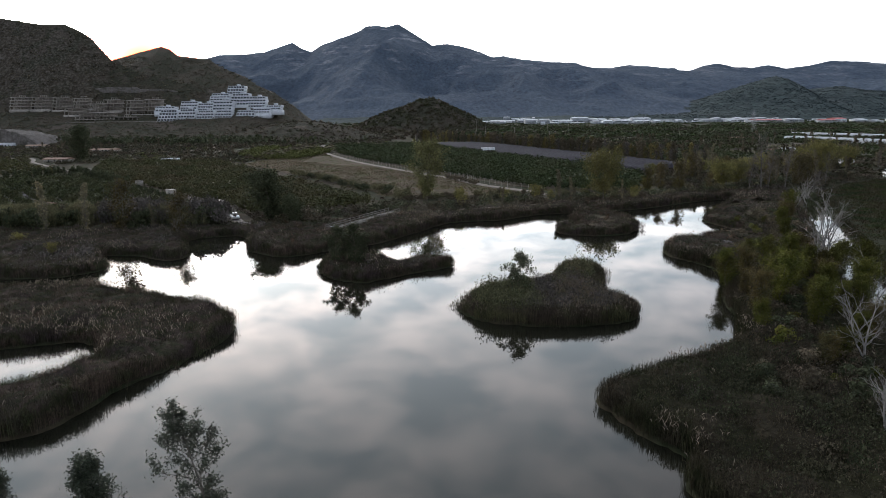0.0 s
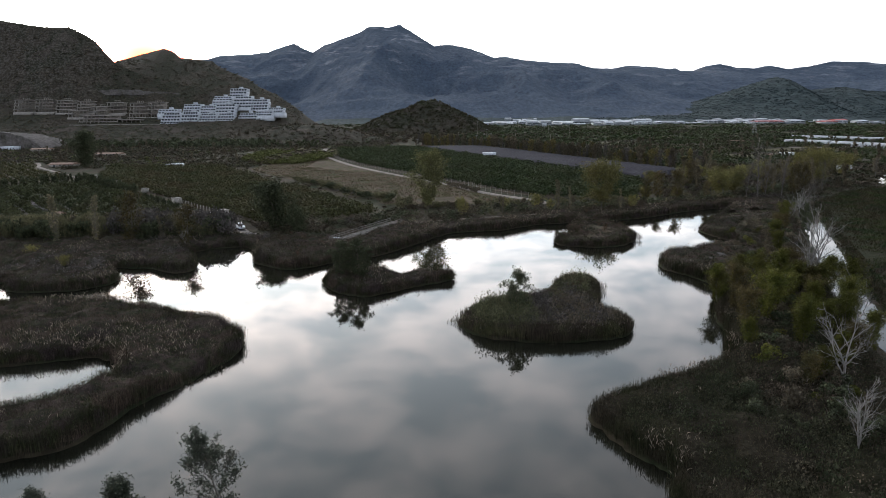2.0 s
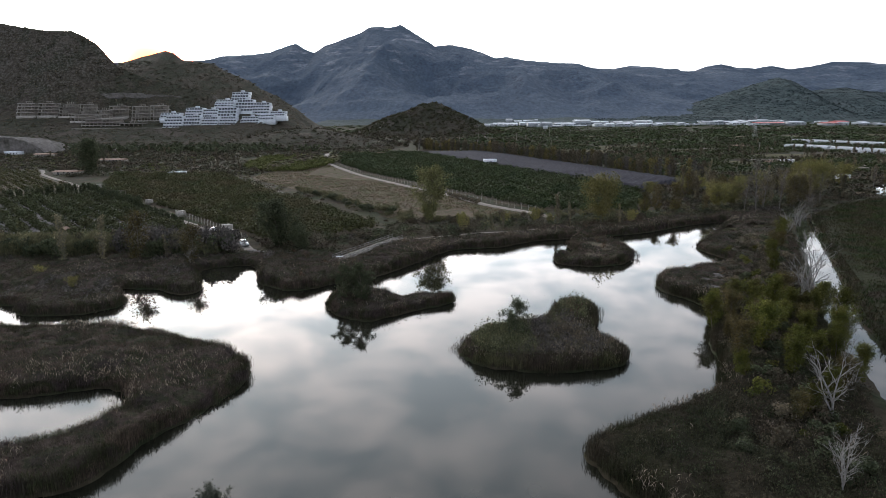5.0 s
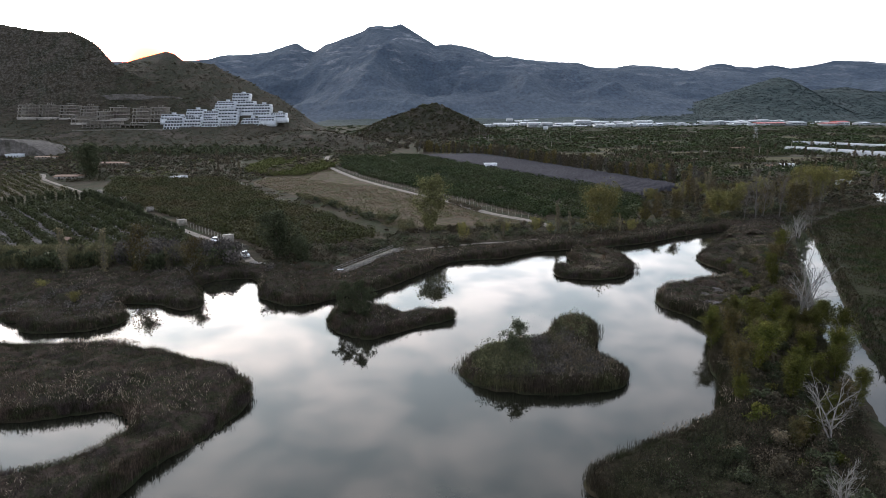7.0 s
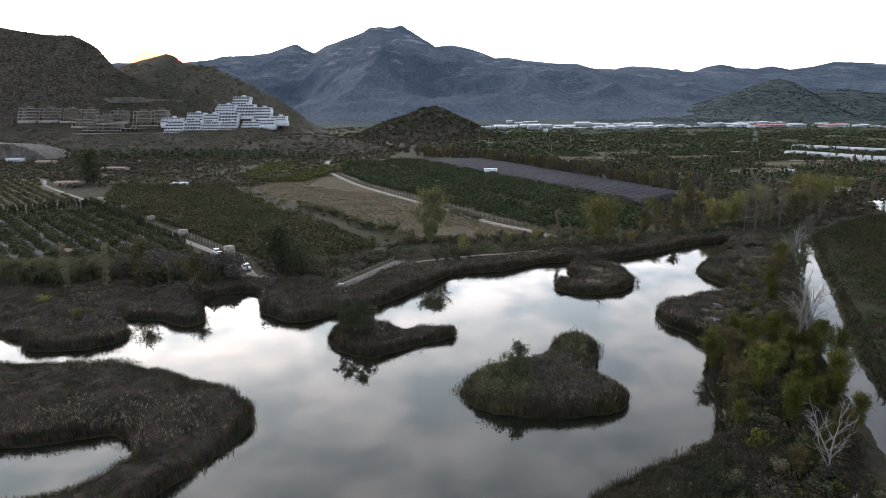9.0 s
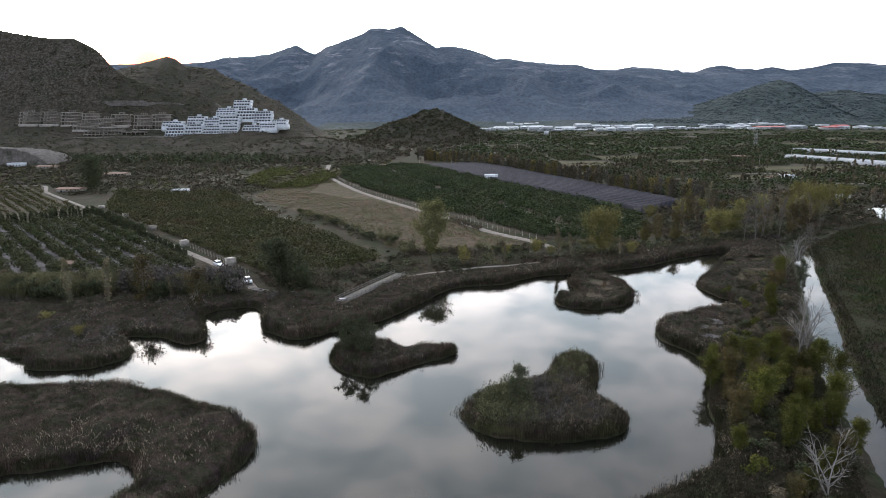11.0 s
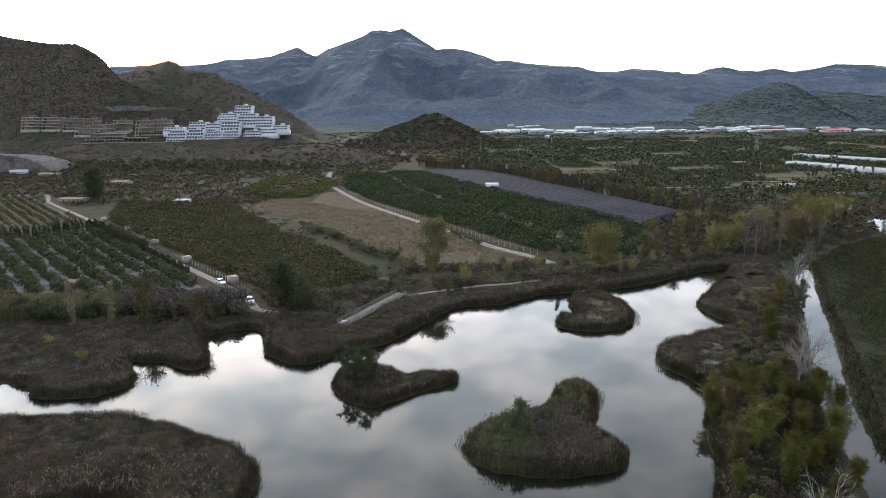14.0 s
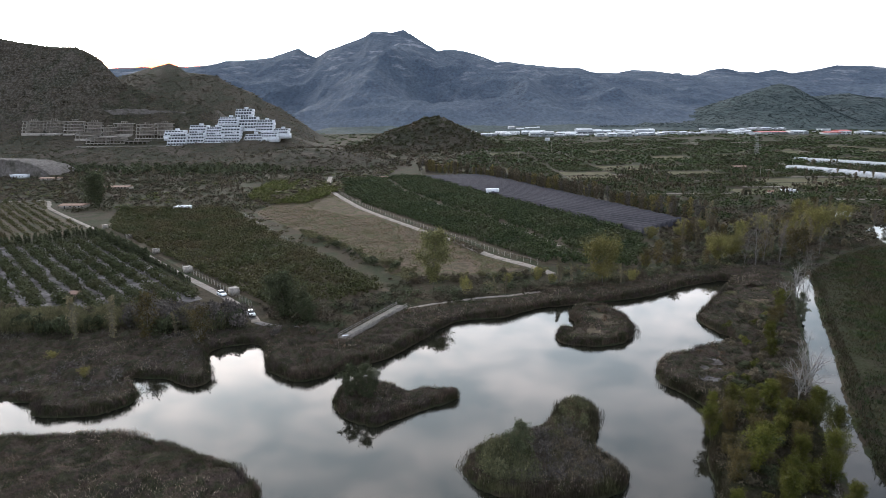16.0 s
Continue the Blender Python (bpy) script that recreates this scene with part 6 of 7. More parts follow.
def concrete_frame(x0, x1, y, z0, z1):
    ob = new("unfinished_building")
    ob.location = (x0, y, z0 - 5)
    tagged(ob, "unfinished grey concrete building frame without walls", "building", "unfinished concrete frames")
    floors = max(1, round((z1 - z0) / 4.2))
    w, h = float(x1 - x0), (z1 - z0) / max(1, round((z1 - z0) / 4.2))
    part("footing", keep(("footing", w), lambda: boxes_mesh("footing", [(-0.5, w + 0.5, -0.5, 13, 0, 5)], CONCRETE)), ob)
    for i in range(floors):
        back, zz = 1.6 * i, 5 + h * i
        part("slab", keep(("slab", w), lambda: boxes_mesh("slab", [(0, w, 0, 12, 0, 0.5), (0, w, -0.1, 0.1, 0, 0.9)], CONCRETE)), ob, (0, back, zz + h - 0.5))
        part("back_wall", keep(("back", w, h), lambda: boxes_mesh("back_wall", [(0.5, w - 0.5, 8, 8.3, 0, h - 0.5)], CONCRETE)), ob, (0, back, zz))
        for k in range(6):
            part("column", keep(("column", h), lambda: boxes_mesh("column", [(-0.3, 0.3, 0.3, 0.9, 0, h - 0.5)], CONCRETE)), ob, (0.6 + (w - 1.2) * k / 5, back, zz))
    part("stair_head", keep("stair_head", lambda: boxes_mesh("stair_head", [(0, 0.4, 0, 0.4, 0, 2.4), (5, 5.4, 0, 0.4, 0, 2.4), (0, 0.4, 4, 4.4, 0, 2.4), (5, 5.4, 4, 4.4, 0, 2.4), (-0.2, 5.6, -0.2, 4.6, 2.4, 2.7)], CONCRETE)), ob, (w * 0.4, 1.6 * floors + 2, 5 + h * floors))


for b in [(-555, -532, 775, 36, 51), (-528, -506, 775, 36, 51), (-501, -480, 775, 35, 50), (-474, -455, 775, 37, 49), (-476, -452, 758, 29, 37), (-456, -431, 745, 20, 31), (-431, -408, 745, 20, 31), (-435, -413, 772, 34, 47), (-403, -382, 765, 29, 46), (-380, -359, 765, 29, 47), (-408, -379, 745, 21, 26), (-448, -430, 765, 32, 42)]:
    concrete_frame(*b)
tagged(new("retaining_wall", boxes_mesh("retaining_wall", [(-462, -352, 736, 737.2, 8, 20), (-462, -352, 735.6, 737.4, 20, 20.6)], CONCRETE)), "long pale concrete retaining wall below the buildings", "wall")


def gable(name, w, d, h, rise, mat, over=0.5):
    """A low pitched roof, ridge along x."""
    v = [(-over, -over, h), (w + over, -over, h), (w + over, d / 2, h + rise), (-over, d / 2, h + rise), (-over, d + over, h), (w + over, d + over, h), (-over, -over, h - 0.25), (w + over, -over, h - 0.25), (-over, d + over, h - 0.25), (w + over, d + over, h - 0.25)]
    f = [(0, 1, 2, 3), (3, 2, 5, 4), (6, 7, 1, 0), (4, 5, 9, 8), (6, 0, 3, 3), (3, 4, 8, 6), (1, 7, 9, 9), (1, 9, 5, 2), (7, 6, 8, 9)]
    bm = bmesh.new()
    vs = [bm.verts.new(p) for p in v]
    for q in f:
        c = [vs[i] for i in dict.fromkeys(q)]
        bm.faces.new(c)
    bmesh.ops.recalc_face_normals(bm, faces=bm.faces)
    me = bpy.data.meshes.new(name)
    bm.to_mesh(me)
    bm.free()
    me.materials.append(mat)
    return me


def warehouse(x0, x1, y, h, red=False):
    ob = new("warehouse")
    ob.location = (x0, y, 0)
    tagged(ob, "red and white metal warehouse on the plain" if red else "long white metal warehouse on the plain", "warehouse", "warehouses")
    w, mat = float(x1 - x0), SHED_RED if red else SHED_WALL
    h = min(float(h), 14.0)
    part("wall", boxes_mesh("wall", [(0, w, 0, 0.4, 0, h), (0, w, 39.6, 40, 0, h), (0, 0.4, 0.4, 39.6, 0, h), (w - 0.4, w, 0.4, 39.6, 0, h)], SHED_WALL), ob)
    n = max(1, round(w / 15))
    for i in range(n):
        bay = w / n
        part("roof", gable("roof", bay, 40, h, 2.6, mat), ob, (i * bay, 0, 0))
        part("door", keep("shed_door", lambda: boxes_mesh("door", [(0, 5, -0.15, 0, 0, 4.5)], STEEL)), ob, (i * bay + bay * 0.35, 0, 0))
        part("window_band", keep(("band", round(bay)), lambda: boxes_mesh("window_band", [(1, bay - 1, -0.08, 0, 5.6, 6.8)], DARK_GLASS)), ob, (i * bay, 0, 0))


for k, b in enumerate([(320, 412, 1630, 13), (418, 517, 1608, 12), (256, 318, 1560, 10), (175, 286, 2026, 14), (29, 91, 2240, 12), (110, 190, 2209, 11), (663, 781, 1637, 10), (748, 814, 1525, 10), (816, 870, 1510, 9), (874, 930, 1461, 9), (694, 742, 1541, 9), (184, 252, 1493, 11), (889, 990, 1866, 9), (960, 1010, 1450, 7), (339, 419, 1459, 8), (39, 63, 1767, 9), (66, 170, 1570, 8), (110, 250, 1655, 9), (425, 505, 1500, 7), (205, 330, 1510, 6), (530, 640, 1560, 6)]):
    _g = random.Random(k)
    _x = b[0]
    while _x < b[1] - 8:
        _w = min(_g.uniform(20, 44), b[1] - _x)
        warehouse(_x, _x + _w - _g.choice((0.5, 0.5, 7)), b[2] + _g.uniform(-14, 14), b[3] * _g.uniform(0.6, 1.1), red=k in (7, 9))
        _x += _w


def cottage(x0, x1, y, top, mat, label, flat=False):
    ob = new("farm_hut")
    w, d, h = float(x1 - x0), min(8.0, 2.0 + 0.6 * (x1 - x0)), max(2.2, top - LAND)
    ob.location = (x0, y, LAND)
    tagged(ob, label, "hut", "farm huts")
    hw = h * (0.95 if flat else 0.72)
    part("wall", boxes_mesh("wall", [(0, w, 0, 0.3, 0, hw), (0, w, d - 0.3, d, 0, hw), (0, 0.3, 0.3, d - 0.3, 0, hw), (w - 0.3, w, 0.3, d - 0.3, 0, hw)], mat), ob)
    if flat:
        part("roof", boxes_mesh("roof", [(-0.2, w + 0.2, -0.2, d + 0.2, hw, hw + 0.2)], mat), ob)
    else:
        part("roof", gable("roof", w, d, hw + 0.1, h * 0.28, ROOF_TILE, 0.35), ob)
    part("door", boxes_mesh("door", [(w * 0.2, w * 0.2 + 0.9, -0.06, 0, 0, min(2.0, hw - 0.2))], DARK_GLASS), ob)
    if w > 4:
        for k in range(int(w // 5) + 1):
            x = w * 0.45 + k * 2.6
            if x + 1 < w:
                part("window", boxes_mesh("window", [(x, x + 1.0, -0.05, 0, 1.0, 1.9)], DARK_GLASS), ob)


for x0, x1, y, top, roof in [(21, 29.5, 405, 4.7, 1), (-268, -249, 452, 3.4, 0), (-240, -226, 356, 3.2, 0), (-164, -156, 343, 3.2, 1), (-68, -58, 514, 3.2, 0), (-77, -62, 958, 7.5, 0), (198, 203, 308, 3.2, 1), (219, 227, 402, 3.6, 1), (208, 211, 400, 3.4, 0), (-20, -12, 610, 5.5, 0), (-366, -350, 523, 3.4, 0), (-408, -395, 545, 4.0, 1), (-116.5, -114.5, 170, 2.4, 0), (271, 283, 593, 3.5, 0)]:
    cottage(x0, x1, y, top, WHITE_WALL if roof else CONCRETE, "small white farm hut with a flat roof" if roof else "small grey farm hut with a tiled roof", bool(roof))


def billboard(x, y):
    ob = new("billboard")
    ob.location = (x, y, LAND)
    tagged(ob, "large white billboard on a steel post over the orchards", "billboard")
    part("board", boxes_mesh("board", [(-4.2, 4.2, -0.25, 0.25, 6.0, 11.4)], WHITE_WALL), ob)
    part("frame", boxes_mesh("frame", [(-4.4, 4.4, 0.25, 0.45, 5.8, 6.1), (-4.4, 4.4, 0.25, 0.45, 11.2, 11.6)], STEEL), ob)
    part("post", np_mesh("post", *tubes([((0, 0.5, -0.5), (0, 0.5, 11), 0.35, 0.3)], 8), STEEL), ob)


billboard(168, 1122)


def tank(x, y, s):
    ob = new("irrigation_tank")
    ob.location = (x, y, LAND)
    ob.rotation_euler.z = 0.8
    tagged(ob, "pale concrete irrigation tank beside the farm road", "tank", "irrigation tanks")
    part("tank_wall", keep("tank_wall", lambda: boxes_mesh("tank_wall", [(-1.4, 1.4, -1.4, -1.2, 0, 2.2), (-1.4, 1.4, 1.2, 1.4, 0, 2.2), (-1.4, -1.2, -1.2, 1.2, 0, 2.2), (1.2, 1.4, -1.2, 1.2, 0, 2.2), (-1.2, 1.2, -1.2, 1.2, 0, 0.2)], CONCRETE)), ob)
    part("tank_lid", keep("tank_lid", lambda: boxes_mesh("tank_lid", [(-1.5, 1.5, -1.5, 1.5, 2.2, 2.35)], CONCRETE)), ob)
    part("pipe", keep("tank_pipe", lambda: np_mesh("pipe", *tubes([((1.5, 0, 0), (1.5, 0, 1.8), 0.06, 0.06)], 8), STEEL)), ob)
    ob.scale = (s, s, s)


for x, y, s in [(-173.5, 289, 0.75), (-148, 263.5, 0.75), (-120.5, 232.5, 0.8), (-94.5, 202.5, 0.85), (-68.2, 174.8, 0.9)]:
    tank(x, y, s)


def greenhouse(x, y, turn, length, bays):
    ob = new("greenhouse")
    ob.matrix_basis = pose(x, y, LAND, 0, 0, turn)
    tagged(ob, "long white plastic greenhouse tunnels among orchards", "greenhouse", "greenhouses")
    a = np.linspace(0, np.pi, 9)
    for i in range(bays):
        c, hgt = i * 8.0, 1.6
        ring = np.stack([c + 3.9 * -np.cos(a), np.zeros(9), hgt + 2.4 * np.sin(a)], 1)
        ring = np.vstack([[(c - 3.9, 0, 0)], ring, [(c + 3.9, 0, 0)]])
        v = np.vstack([ring + (0, k * length / 10, 0) for k in range(11)])
        j, m = np.meshgrid(np.arange(10), np.arange(10))
        i0 = (m * 11 + j).ravel()
        f = np.stack([i0, i0 + 1, i0 + 12, i0 + 11], 1)
        part("tunnel", np_mesh("tunnel", v, f, PLASTIC, True), ob)
        ends = np.vstack([ring, ring + (0, length, 0)])
        cap = np.array([(0, k, k + 1) for k in range(1, 10)] + [(11, 12 + k, 11 + k) for k in range(1, 10)])
        part("end_wall", np_mesh("end_wall", ends[:11], cap[:9], PLASTIC), ob)
        part("end_wall", np_mesh("end_wall", ends[11:], cap[9:] - 11, PLASTIC), ob)


greenhouse(424, 590, 25, 106, 2)
greenhouse(349, 486, 17.5, 54, 2)
greenhouse(332, 541, 17.5, 46, 2)
greenhouse(470, 500, 25, 80, 2)


# ---- the two parked cars ----
def wheel(parent, x, y):
    g = part("wheel", keep("tyre", lambda: np_mesh("tyre", *tubes([((0, -0.1, 0), (0, 0.1, 0), 0.32, 0.32), ((0, -0.1, 0), (0, -0.1001, 0), 0.32, 0.2), ((0, 0.1, 0), (0, 0.1001, 0), 0.32, 0.2)], 16), RUBBER, False)), parent, (x, y, 0.32))
    part("rim", keep("rim", lambda: np_mesh("rim", *tubes([((0, -0.09, 0), (0, 0.09, 0), 0.2, 0.2), ((0, -0.09, 0), (0, -0.0901, 0), 0.2, 0.01), ((0, 0.09, 0), (0, 0.0901, 0), 0.2, 0.01)], 12), STEEL)), g)


def car(x, y, turn, label):
    ob = new("car")
    ob.matrix_basis = pose(x, y, LAND + 0.1, 0, 0, turn)
    tagged(ob, label, "car", "parked cars")

    def hull(name, sections, mat):
        """Cross-sections along x: (x, half width, bottom, top)."""
        bm = bmesh.new()
        rings = []
        for sx, hw, b0, t0 in sections:
            rings.append([bm.verts.new(p) for p in ((sx, -hw, b0), (sx, hw, b0), (sx, hw * 1.02, (b0 + t0) / 2), (sx, hw * 0.9, t0), (sx, -hw * 0.9, t0), (sx, -hw * 1.02, (b0 + t0) / 2))])
        for p, q in zip(rings, rings[1:]):
            for k in range(6):
                bm.faces.new((p[k], p[(k + 1) % 6], q[(k + 1) % 6], q[k]))
        bm.faces.new(rings[0])
        bm.faces.new(rings[-1][::-1])
        bmesh.ops.recalc_face_normals(bm, faces=bm.faces)
        bmesh.ops.bevel(bm, geom=[e for e in bm.edges], offset=0.03, segments=1, affect="EDGES")
        me = bpy.data.meshes.new(name)
        bm.to_mesh(me)
        bm.free()
        me.materials.append(mat)
        return me

    part("body", keep("car_body", lambda: hull("body", [(-2.0, 0.78, 0.3, 0.75), (-1.9, 0.84, 0.22, 0.95), (-0.6, 0.87, 0.2, 0.98), (0.9, 0.87, 0.2, 0.96), (1.8, 0.84, 0.22, 0.82), (2.05, 0.74, 0.3, 0.66)], CAR_WHITE)), ob)
    part("cabin", keep("car_cabin", lambda: hull("cabin", [(-1.75, 0.72, 0.9, 0.98), (-1.3, 0.72, 0.9, 1.38), (0.1, 0.72, 0.9, 1.40), (1.0, 0.74, 0.9, 0.98)], DARK_GLASS)), ob)
    part("car_roof", keep("car_roof", lambda: hull("car_roof", [(-1.35, 0.66, 1.37, 1.43), (-0.6, 0.68, 1.38, 1.47), (0.15, 0.66, 1.38, 1.45)], CAR_WHITE)), ob)
    for sx in (-1.25, 1.3):
        for sy in (-0.8, 0.8):
            wheel(ob, sx, sy)
    for sy in (-0.6, 0.6):
        part("headlight", keep("headlight", lambda: boxes_mesh("headlight", [(-0.05, 0.05, -0.16, 0.16, -0.08, 0.08)], LAMP_GLASS)), ob, (1.98, sy, 0.62))
        part("tail_light", keep("tail_light", lambda: boxes_mesh("tail_light", [(-0.04, 0.04, -0.14, 0.14, -0.1, 0.1)], LAMP_RED)), ob, (-1.98, sy, 0.72))


car(-56.2, 154.6, -58, "white hatchback parked at the end of the farm road")
car(-71.5, 173.5, -47, "white car standing on the farm road by the hedge")


# ---- boardwalk, sign, fences, poles ----
def boardwalk():
    ob = new("boardwalk")
    a, b = BOARDWALK
    d = (b - a) / np.linalg.norm(b - a)
    ob.matrix_basis = pose(a[0], a[1], 1.3, 0, 0, math.degrees(math.atan2(d[1], d[0])))
    tagged(ob, "grey timber boardwalk with handrails leading to a pond lookout", "boardwalk")
    long = float(np.linalg.norm(b - a))
    plank = boxes_mesh("plank", [(0.0, 0.19, -1.65, 1.65, -0.05, 0.0)], TIMBER)
    for i in range(int(long / 0.2)):
        part("plank", plank, ob, (i * 0.2, 0, 0.004 * math.sin(i * 7.3)))
    post = boxes_mesh("post", [(-0.06, 0.06, -0.06, 0.06, -1.6, 1.05)], TIMBER)
    rail = boxes_mesh("rail", [(0, 2.0, -0.04, 0.04, -0.07, 0.07)], TIMBER)
    n = int(long / 2.0)
    for sy in (-1.7, 1.7):
        for i in range(n + 1):
            part("post", post, ob, (i * 2.0, sy, 0))
            if i < n:
                part("rail", rail, ob, (i * 2.0, sy, 1.0))
                part("rail", rail, ob, (i * 2.0, sy, 0.5))
    part("end_rail", boxes_mesh("end_rail", [(-0.04, 0.04, -1.7, 1.7, 0.93, 1.07), (-0.04, 0.04, -1.7, 1.7, 0.43, 0.57)], TIMBER), ob)
    part("joist", boxes_mesh("joist", [(0, long, -1.2, -1.05, -0.25, -0.05), (0, long, 1.05, 1.2, -0.25, -0.05)], TIMBER), ob)
    sign = new("info_sign")
    sign.matrix_basis = pose(-26.7, 135.0, 0.5, 0, 0, 20)
    tagged(sign, "tilted white information board at the boardwalk's end", "sign")
    part("board", boxes_mesh("board", [(-0.75, 0.75, -0.4, 0.4, 1.75, 1.8)], WHITE_WALL), sign)
    part("sign_post", boxes_mesh("sign_post", [(-0.6, -0.5, -0.05, 0.05, 0, 1.75)], TIMBER), sign)
    part("sign_post", boxes_mesh("sign_post", [(0.5, 0.6, -0.05, 0.05, 0, 1.75)], TIMBER), sign)


boardwalk()


def fence(line, gap, high, label):
    ob = new("fence")
    tagged(ob, label, "fence", "field fences")
    p = rounded(line, closed=False, steps=6)
    at = np.concatenate([[0], np.cumsum(np.linalg.norm(np.diff(p, axis=0), axis=1))])
    post = keep(("fence_post", high), lambda: np_mesh("post", *tubes([((0, 0, -0.3), (0, 0, high), 0.09, 0.08)], 6), CONCRETE))
    tops = []
    for d in np.arange(0, at[-1], gap):
        x, y = np.interp(d, at, p[:, 0]), np.interp(d, at, p[:, 1])
        part("post", post, ob, (x, y, LAND))
        tops.append((x, y))
    for h in (0.5, 0.95):
        wire = [((*a, LAND + high * h), (*b, LAND + high * h), 0.012, 0.012) for a, b in zip(tops, tops[1:])]
        part("wire", np_mesh("wire", *tubes(wire, 3), STEEL), ob)


fence([(-100, 490), (-91, 455), (-78, 413), (-63, 376), (-48, 343), (-15, 284), (2, 257), (16, 230), (30, 211)], 3.6, 1.9, "row of pale concrete fence posts beside the track")
fence([(-120, 330), (-98, 295), (-74, 256), (-66, 244)], 3.4, 1.7, "row of posts between orchard and meadow")
fence([(-98, 206), (-80, 187), (-66, 171), (-58, 161)], 2.6, 1.8, "row of posts along the farm road")


def utility_pole(x, y, h):
    m = pose(x, y, LAND - 0.5, 0, 0, (x * 7) % 40)
    if "pole" not in planted:
        planted["pole"] = ob = new("utility_pole")
        tagged(ob, "slim concrete utility pole on the plain", "utility pole", "utility poles")
        part("pole", np_mesh("pole", *tubes([((0, 0, 0), (0, 0, 12), 0.24, 0.13)], 8), CONCRETE), ob)
        part("crossarm", boxes_mesh("crossarm", [(-1.2, 1.2, -0.08, 0.08, 11.2, 11.4)], STEEL), ob)
        for sx in (-1.1, 0, 1.1):
            part("insulator", keep("insulator", lambda: np_mesh("insulator", *tubes([((0, 0, 11.4), (0, 0, 11.75), 0.07, 0.05)], 6), CONCRETE)), ob, (sx, 0, 0))
        ob.matrix_basis = m
    else:
        ob = copy_thing(planted["pole"], m)
    ob.scale = (1, 1, h / 12)


for x, y, h in [(-114, 958, 15), (-57, 981, 13), (35, 830, 20), (42, 736, 12), (76, 731, 11), (88, 740, 11), (128, 816, 19), (8, 730, 9), (24, 591, 10), (101, 629, 9), (-30, 529, 9), (151, 792, 13), (330, 600, 10), (260, 520, 9)]:
    utility_pole(x, y, h)


def pylon(x, y, z, h):
    """A lattice power pylon: four legs drawing together, braces, three pairs of arms."""
    ob = new("power_pylon")
    ob.location = (x, y, z)
    tagged(ob, "grey steel lattice power pylon on the hillside", "pylon", "power pylons")
    legs, braces = [], []
    half = lambda t: 2.6 * (1 - t) + 0.5
    for sx in (-1, 1):
        for sy in (-1, 1):
            part("leg", np_mesh("leg", *tubes([((sx * half(0), sy * half(0), -3), (sx * half(1), sy * half(1), h), 0.14, 0.1)], 4), STEEL), ob)
    for k in range(8):
        t0, t1 = k / 8, (k + 1) / 8
        a, b = half(t0), half(t1)
        for s in (-1, 1):
            braces += [((-a, s * a, h * t0), (b, s * b, h * t1), 0.07, 0.07), ((s * a, -a, h * t0), (s * b, b, h * t1), 0.07, 0.07)]
    part("braces", np_mesh("braces", *tubes(braces, 3), STEEL), ob)
    for t, w in ((0.72, 4.5), (0.84, 3.8), (0.95, 3.0)):
        part("arm", np_mesh("arm", *tubes([((-w, 0, h * t), (0, 0, h * t + 0.8), 0.08, 0.12), ((w, 0, h * t), (0, 0, h * t + 0.8), 0.08, 0.12), ((-w, 0, h * t), (w, 0, h * t), 0.08, 0.08)], 4), STEEL), ob)


for x, y, z, h in [(-586, 845, 42, 30), (-527, 880, 44, 30), (560, 1150, 0, 30), (372, 760, 0, 18)]:
    pylon(x, y, z, h)


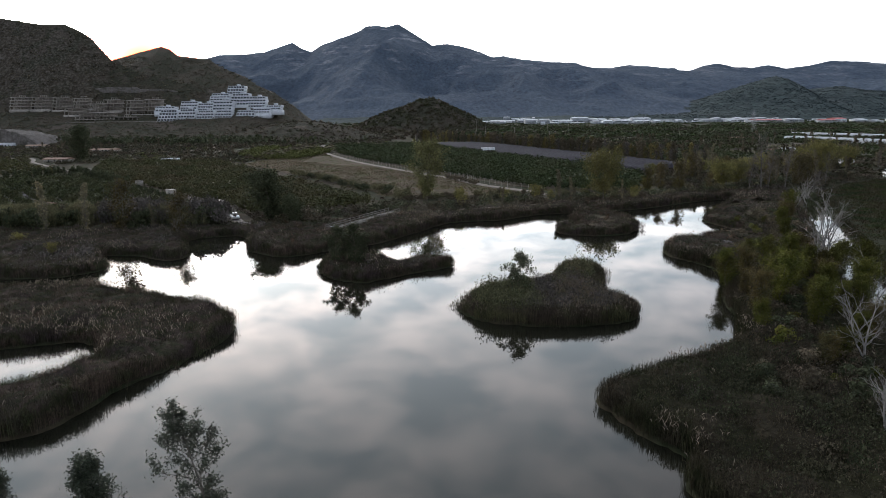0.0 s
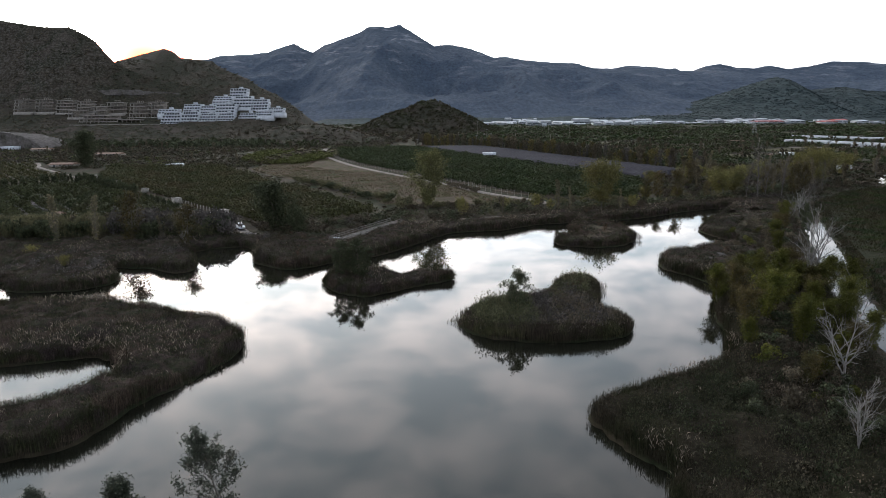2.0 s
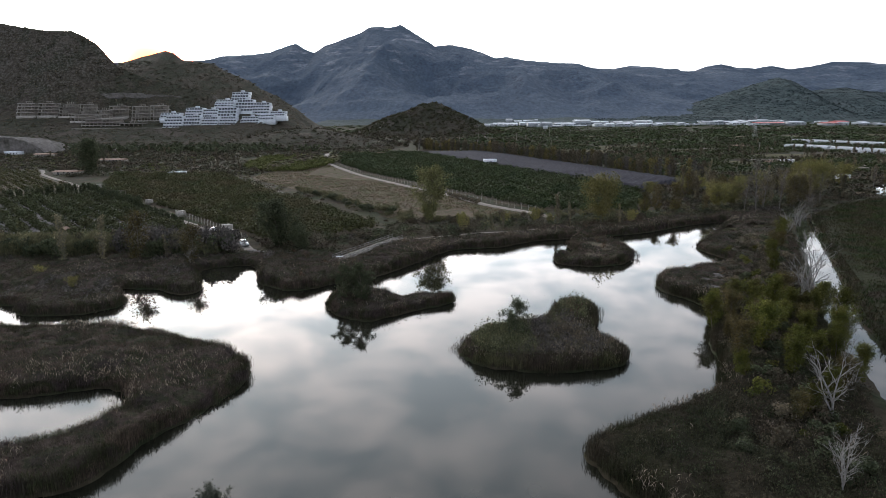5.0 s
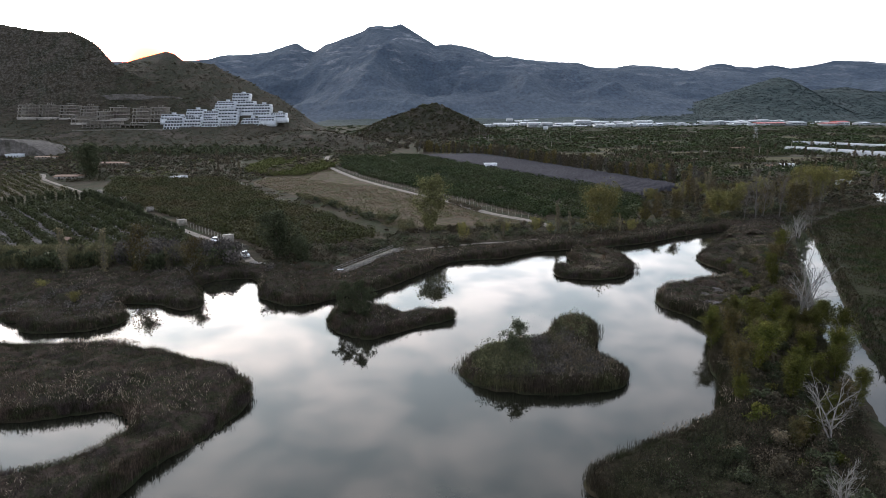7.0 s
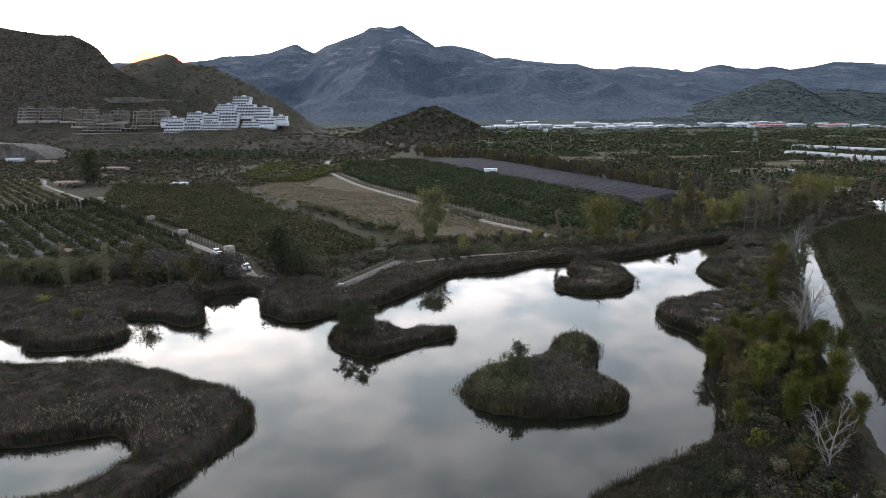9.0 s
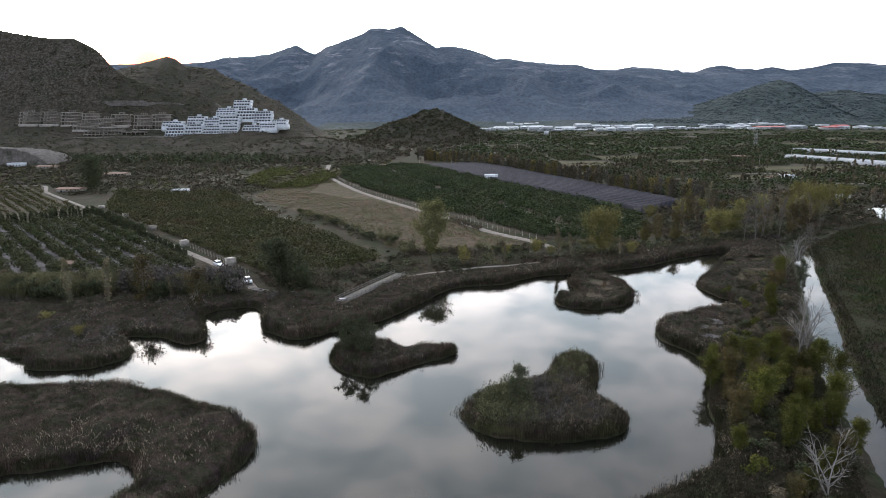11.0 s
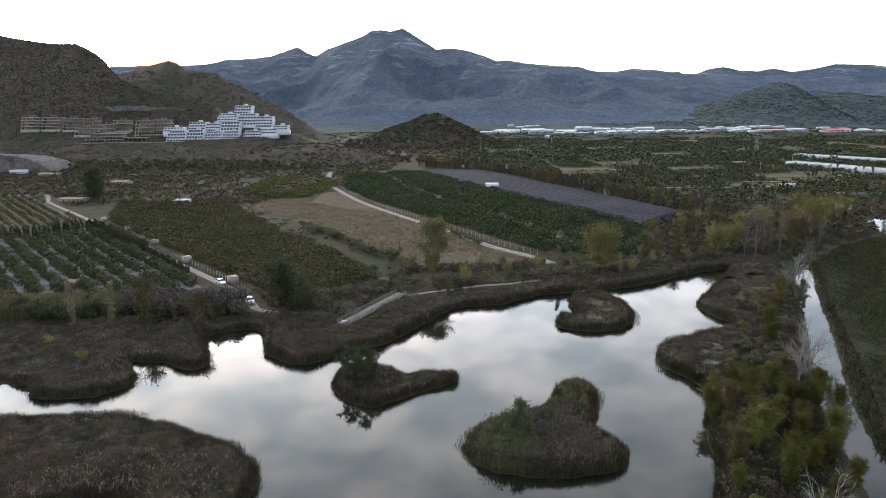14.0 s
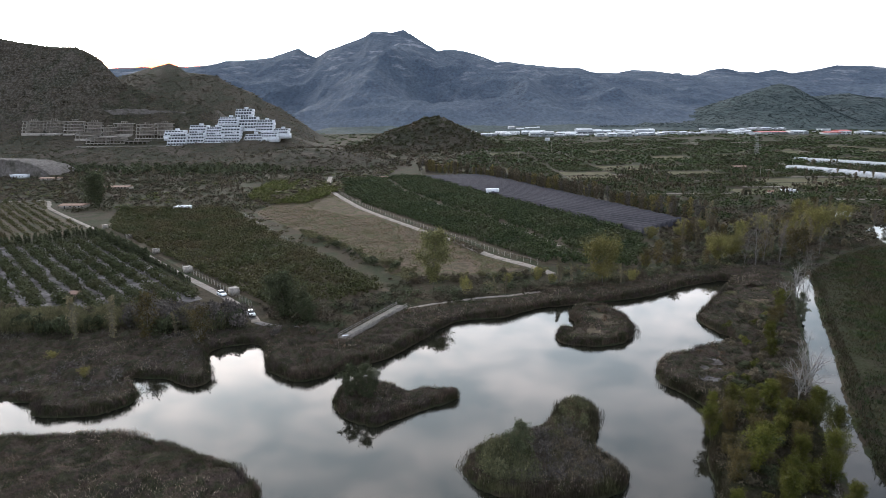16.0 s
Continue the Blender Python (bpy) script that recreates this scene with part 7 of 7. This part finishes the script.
# ---- copses and village specks far off ----
def far_copses():
    g = np.random.default_rng(97)
    spots = [g.normal((320, 690), (26, 20), 2) for _ in range(90)] + [g.normal((-230, 610), (60, 26), 2) for _ in range(220)] + [g.normal((-420, 640), (70, 30), 2) for _ in range(200)]
    q = np.array(spots)
    bush_stuff("copse", np.hstack([q, np.full((len(q), 1), 0.3)]), 3.4, 6.0, LEAF_DARK, "distant dark copses on the plain", "trees", 14, 0.7, 98)
    q = np.stack([g.uniform(-700, 1500, 3800), g.uniform(1120, 2080, 3800)], 1)
    q = q[(vnoise(q[:, 0], q[:, 1], 130, 6) > 0.35) & (q[:, 0] < 0.78 * q[:, 1])]
    bush_stuff("copse", np.hstack([q, np.full((len(q), 1), 0.3)]), 7.0, 3.8, CITRUS, "far orchards and trees before the mountains", "trees", 8, 0.9, 99)
    for i in range(60):
        y = g.uniform(1500, 2350)
        x = g.uniform(0.05, 0.72) * y
        house = keep("far_house", lambda: boxes_mesh("far_house", [(0, 14, 0, 9, 0, 5), (-0.4, 14.4, -0.4, 9.4, 5, 5.5), (3, 5, -0.1, 0, 1, 2.6), (8, 10, -0.1, 0, 1, 2.6)], WHITE_WALL))
        ob = new("house", house)
        ob.location = (x, y, 0.4)
        ob.scale = (g.uniform(0.6, 1.4),) * 3
        tagged(ob, "distant small white house on the plain", "house", "distant houses")


far_copses()


# ---- bare rock on the slopes ----
def rock_outcrop():
    u, v = np.meshgrid(np.linspace(0, 1, 90), np.linspace(0, 1, 40))
    X = -447 + 66 * u
    top = np.interp(u, [0, 0.15, 0.5, 0.8, 1], [15, 19, 16.5, 12.5, 3]) + 2.2 * (fbm(X, v * 0, 9, 4) - 0.5)
    face = smooth(0, 0.45, v)
    Z = top * face - 1.0 + 1.0 * (fbm(X, v * 40, 4, 6) - 0.5) * face
    Y = 556 + 5 * face + 70 * smooth(0.45, 1, v) * (v - 0.3) + 5.5 * (ridged(X, v * 30, 12, 8) - 0.5) * (1 - smooth(0.5, 0.8, v))
    sheet("rock_outcrop", X, Y, Z - 3 * smooth(0.6, 1, v), ROCK, label="pale bare limestone outcrop above the orchards", category="rock")


def hillside_cut():
    u, v = np.meshgrid(np.linspace(0, 1, 120), np.linspace(0, 1, 10))
    X = -532 + 152 * u
    hill = np.interp(X, [-532, -505, -460, -420, -380], [846, 852, 866, 878, 886])
    h = (3.0 + 6.5 * fbm(X, v * 0, 16, 5)) * np.minimum(1, 8 * u * (1 - u) + 0.15)
    Z = 58.5 + h * smooth(0, 0.7, v)
    Y = hill - 9 + 4 * v + 14 * smooth(0.7, 1, v) + 2.0 * (ridged(X, v * 9, 7, 9) - 0.5)
    sheet("hillside_cut", X, Y, Z, ROCK, label="pale earth cut along a terrace of the hillside", category="rock")


rock_outcrop()
hillside_cut()
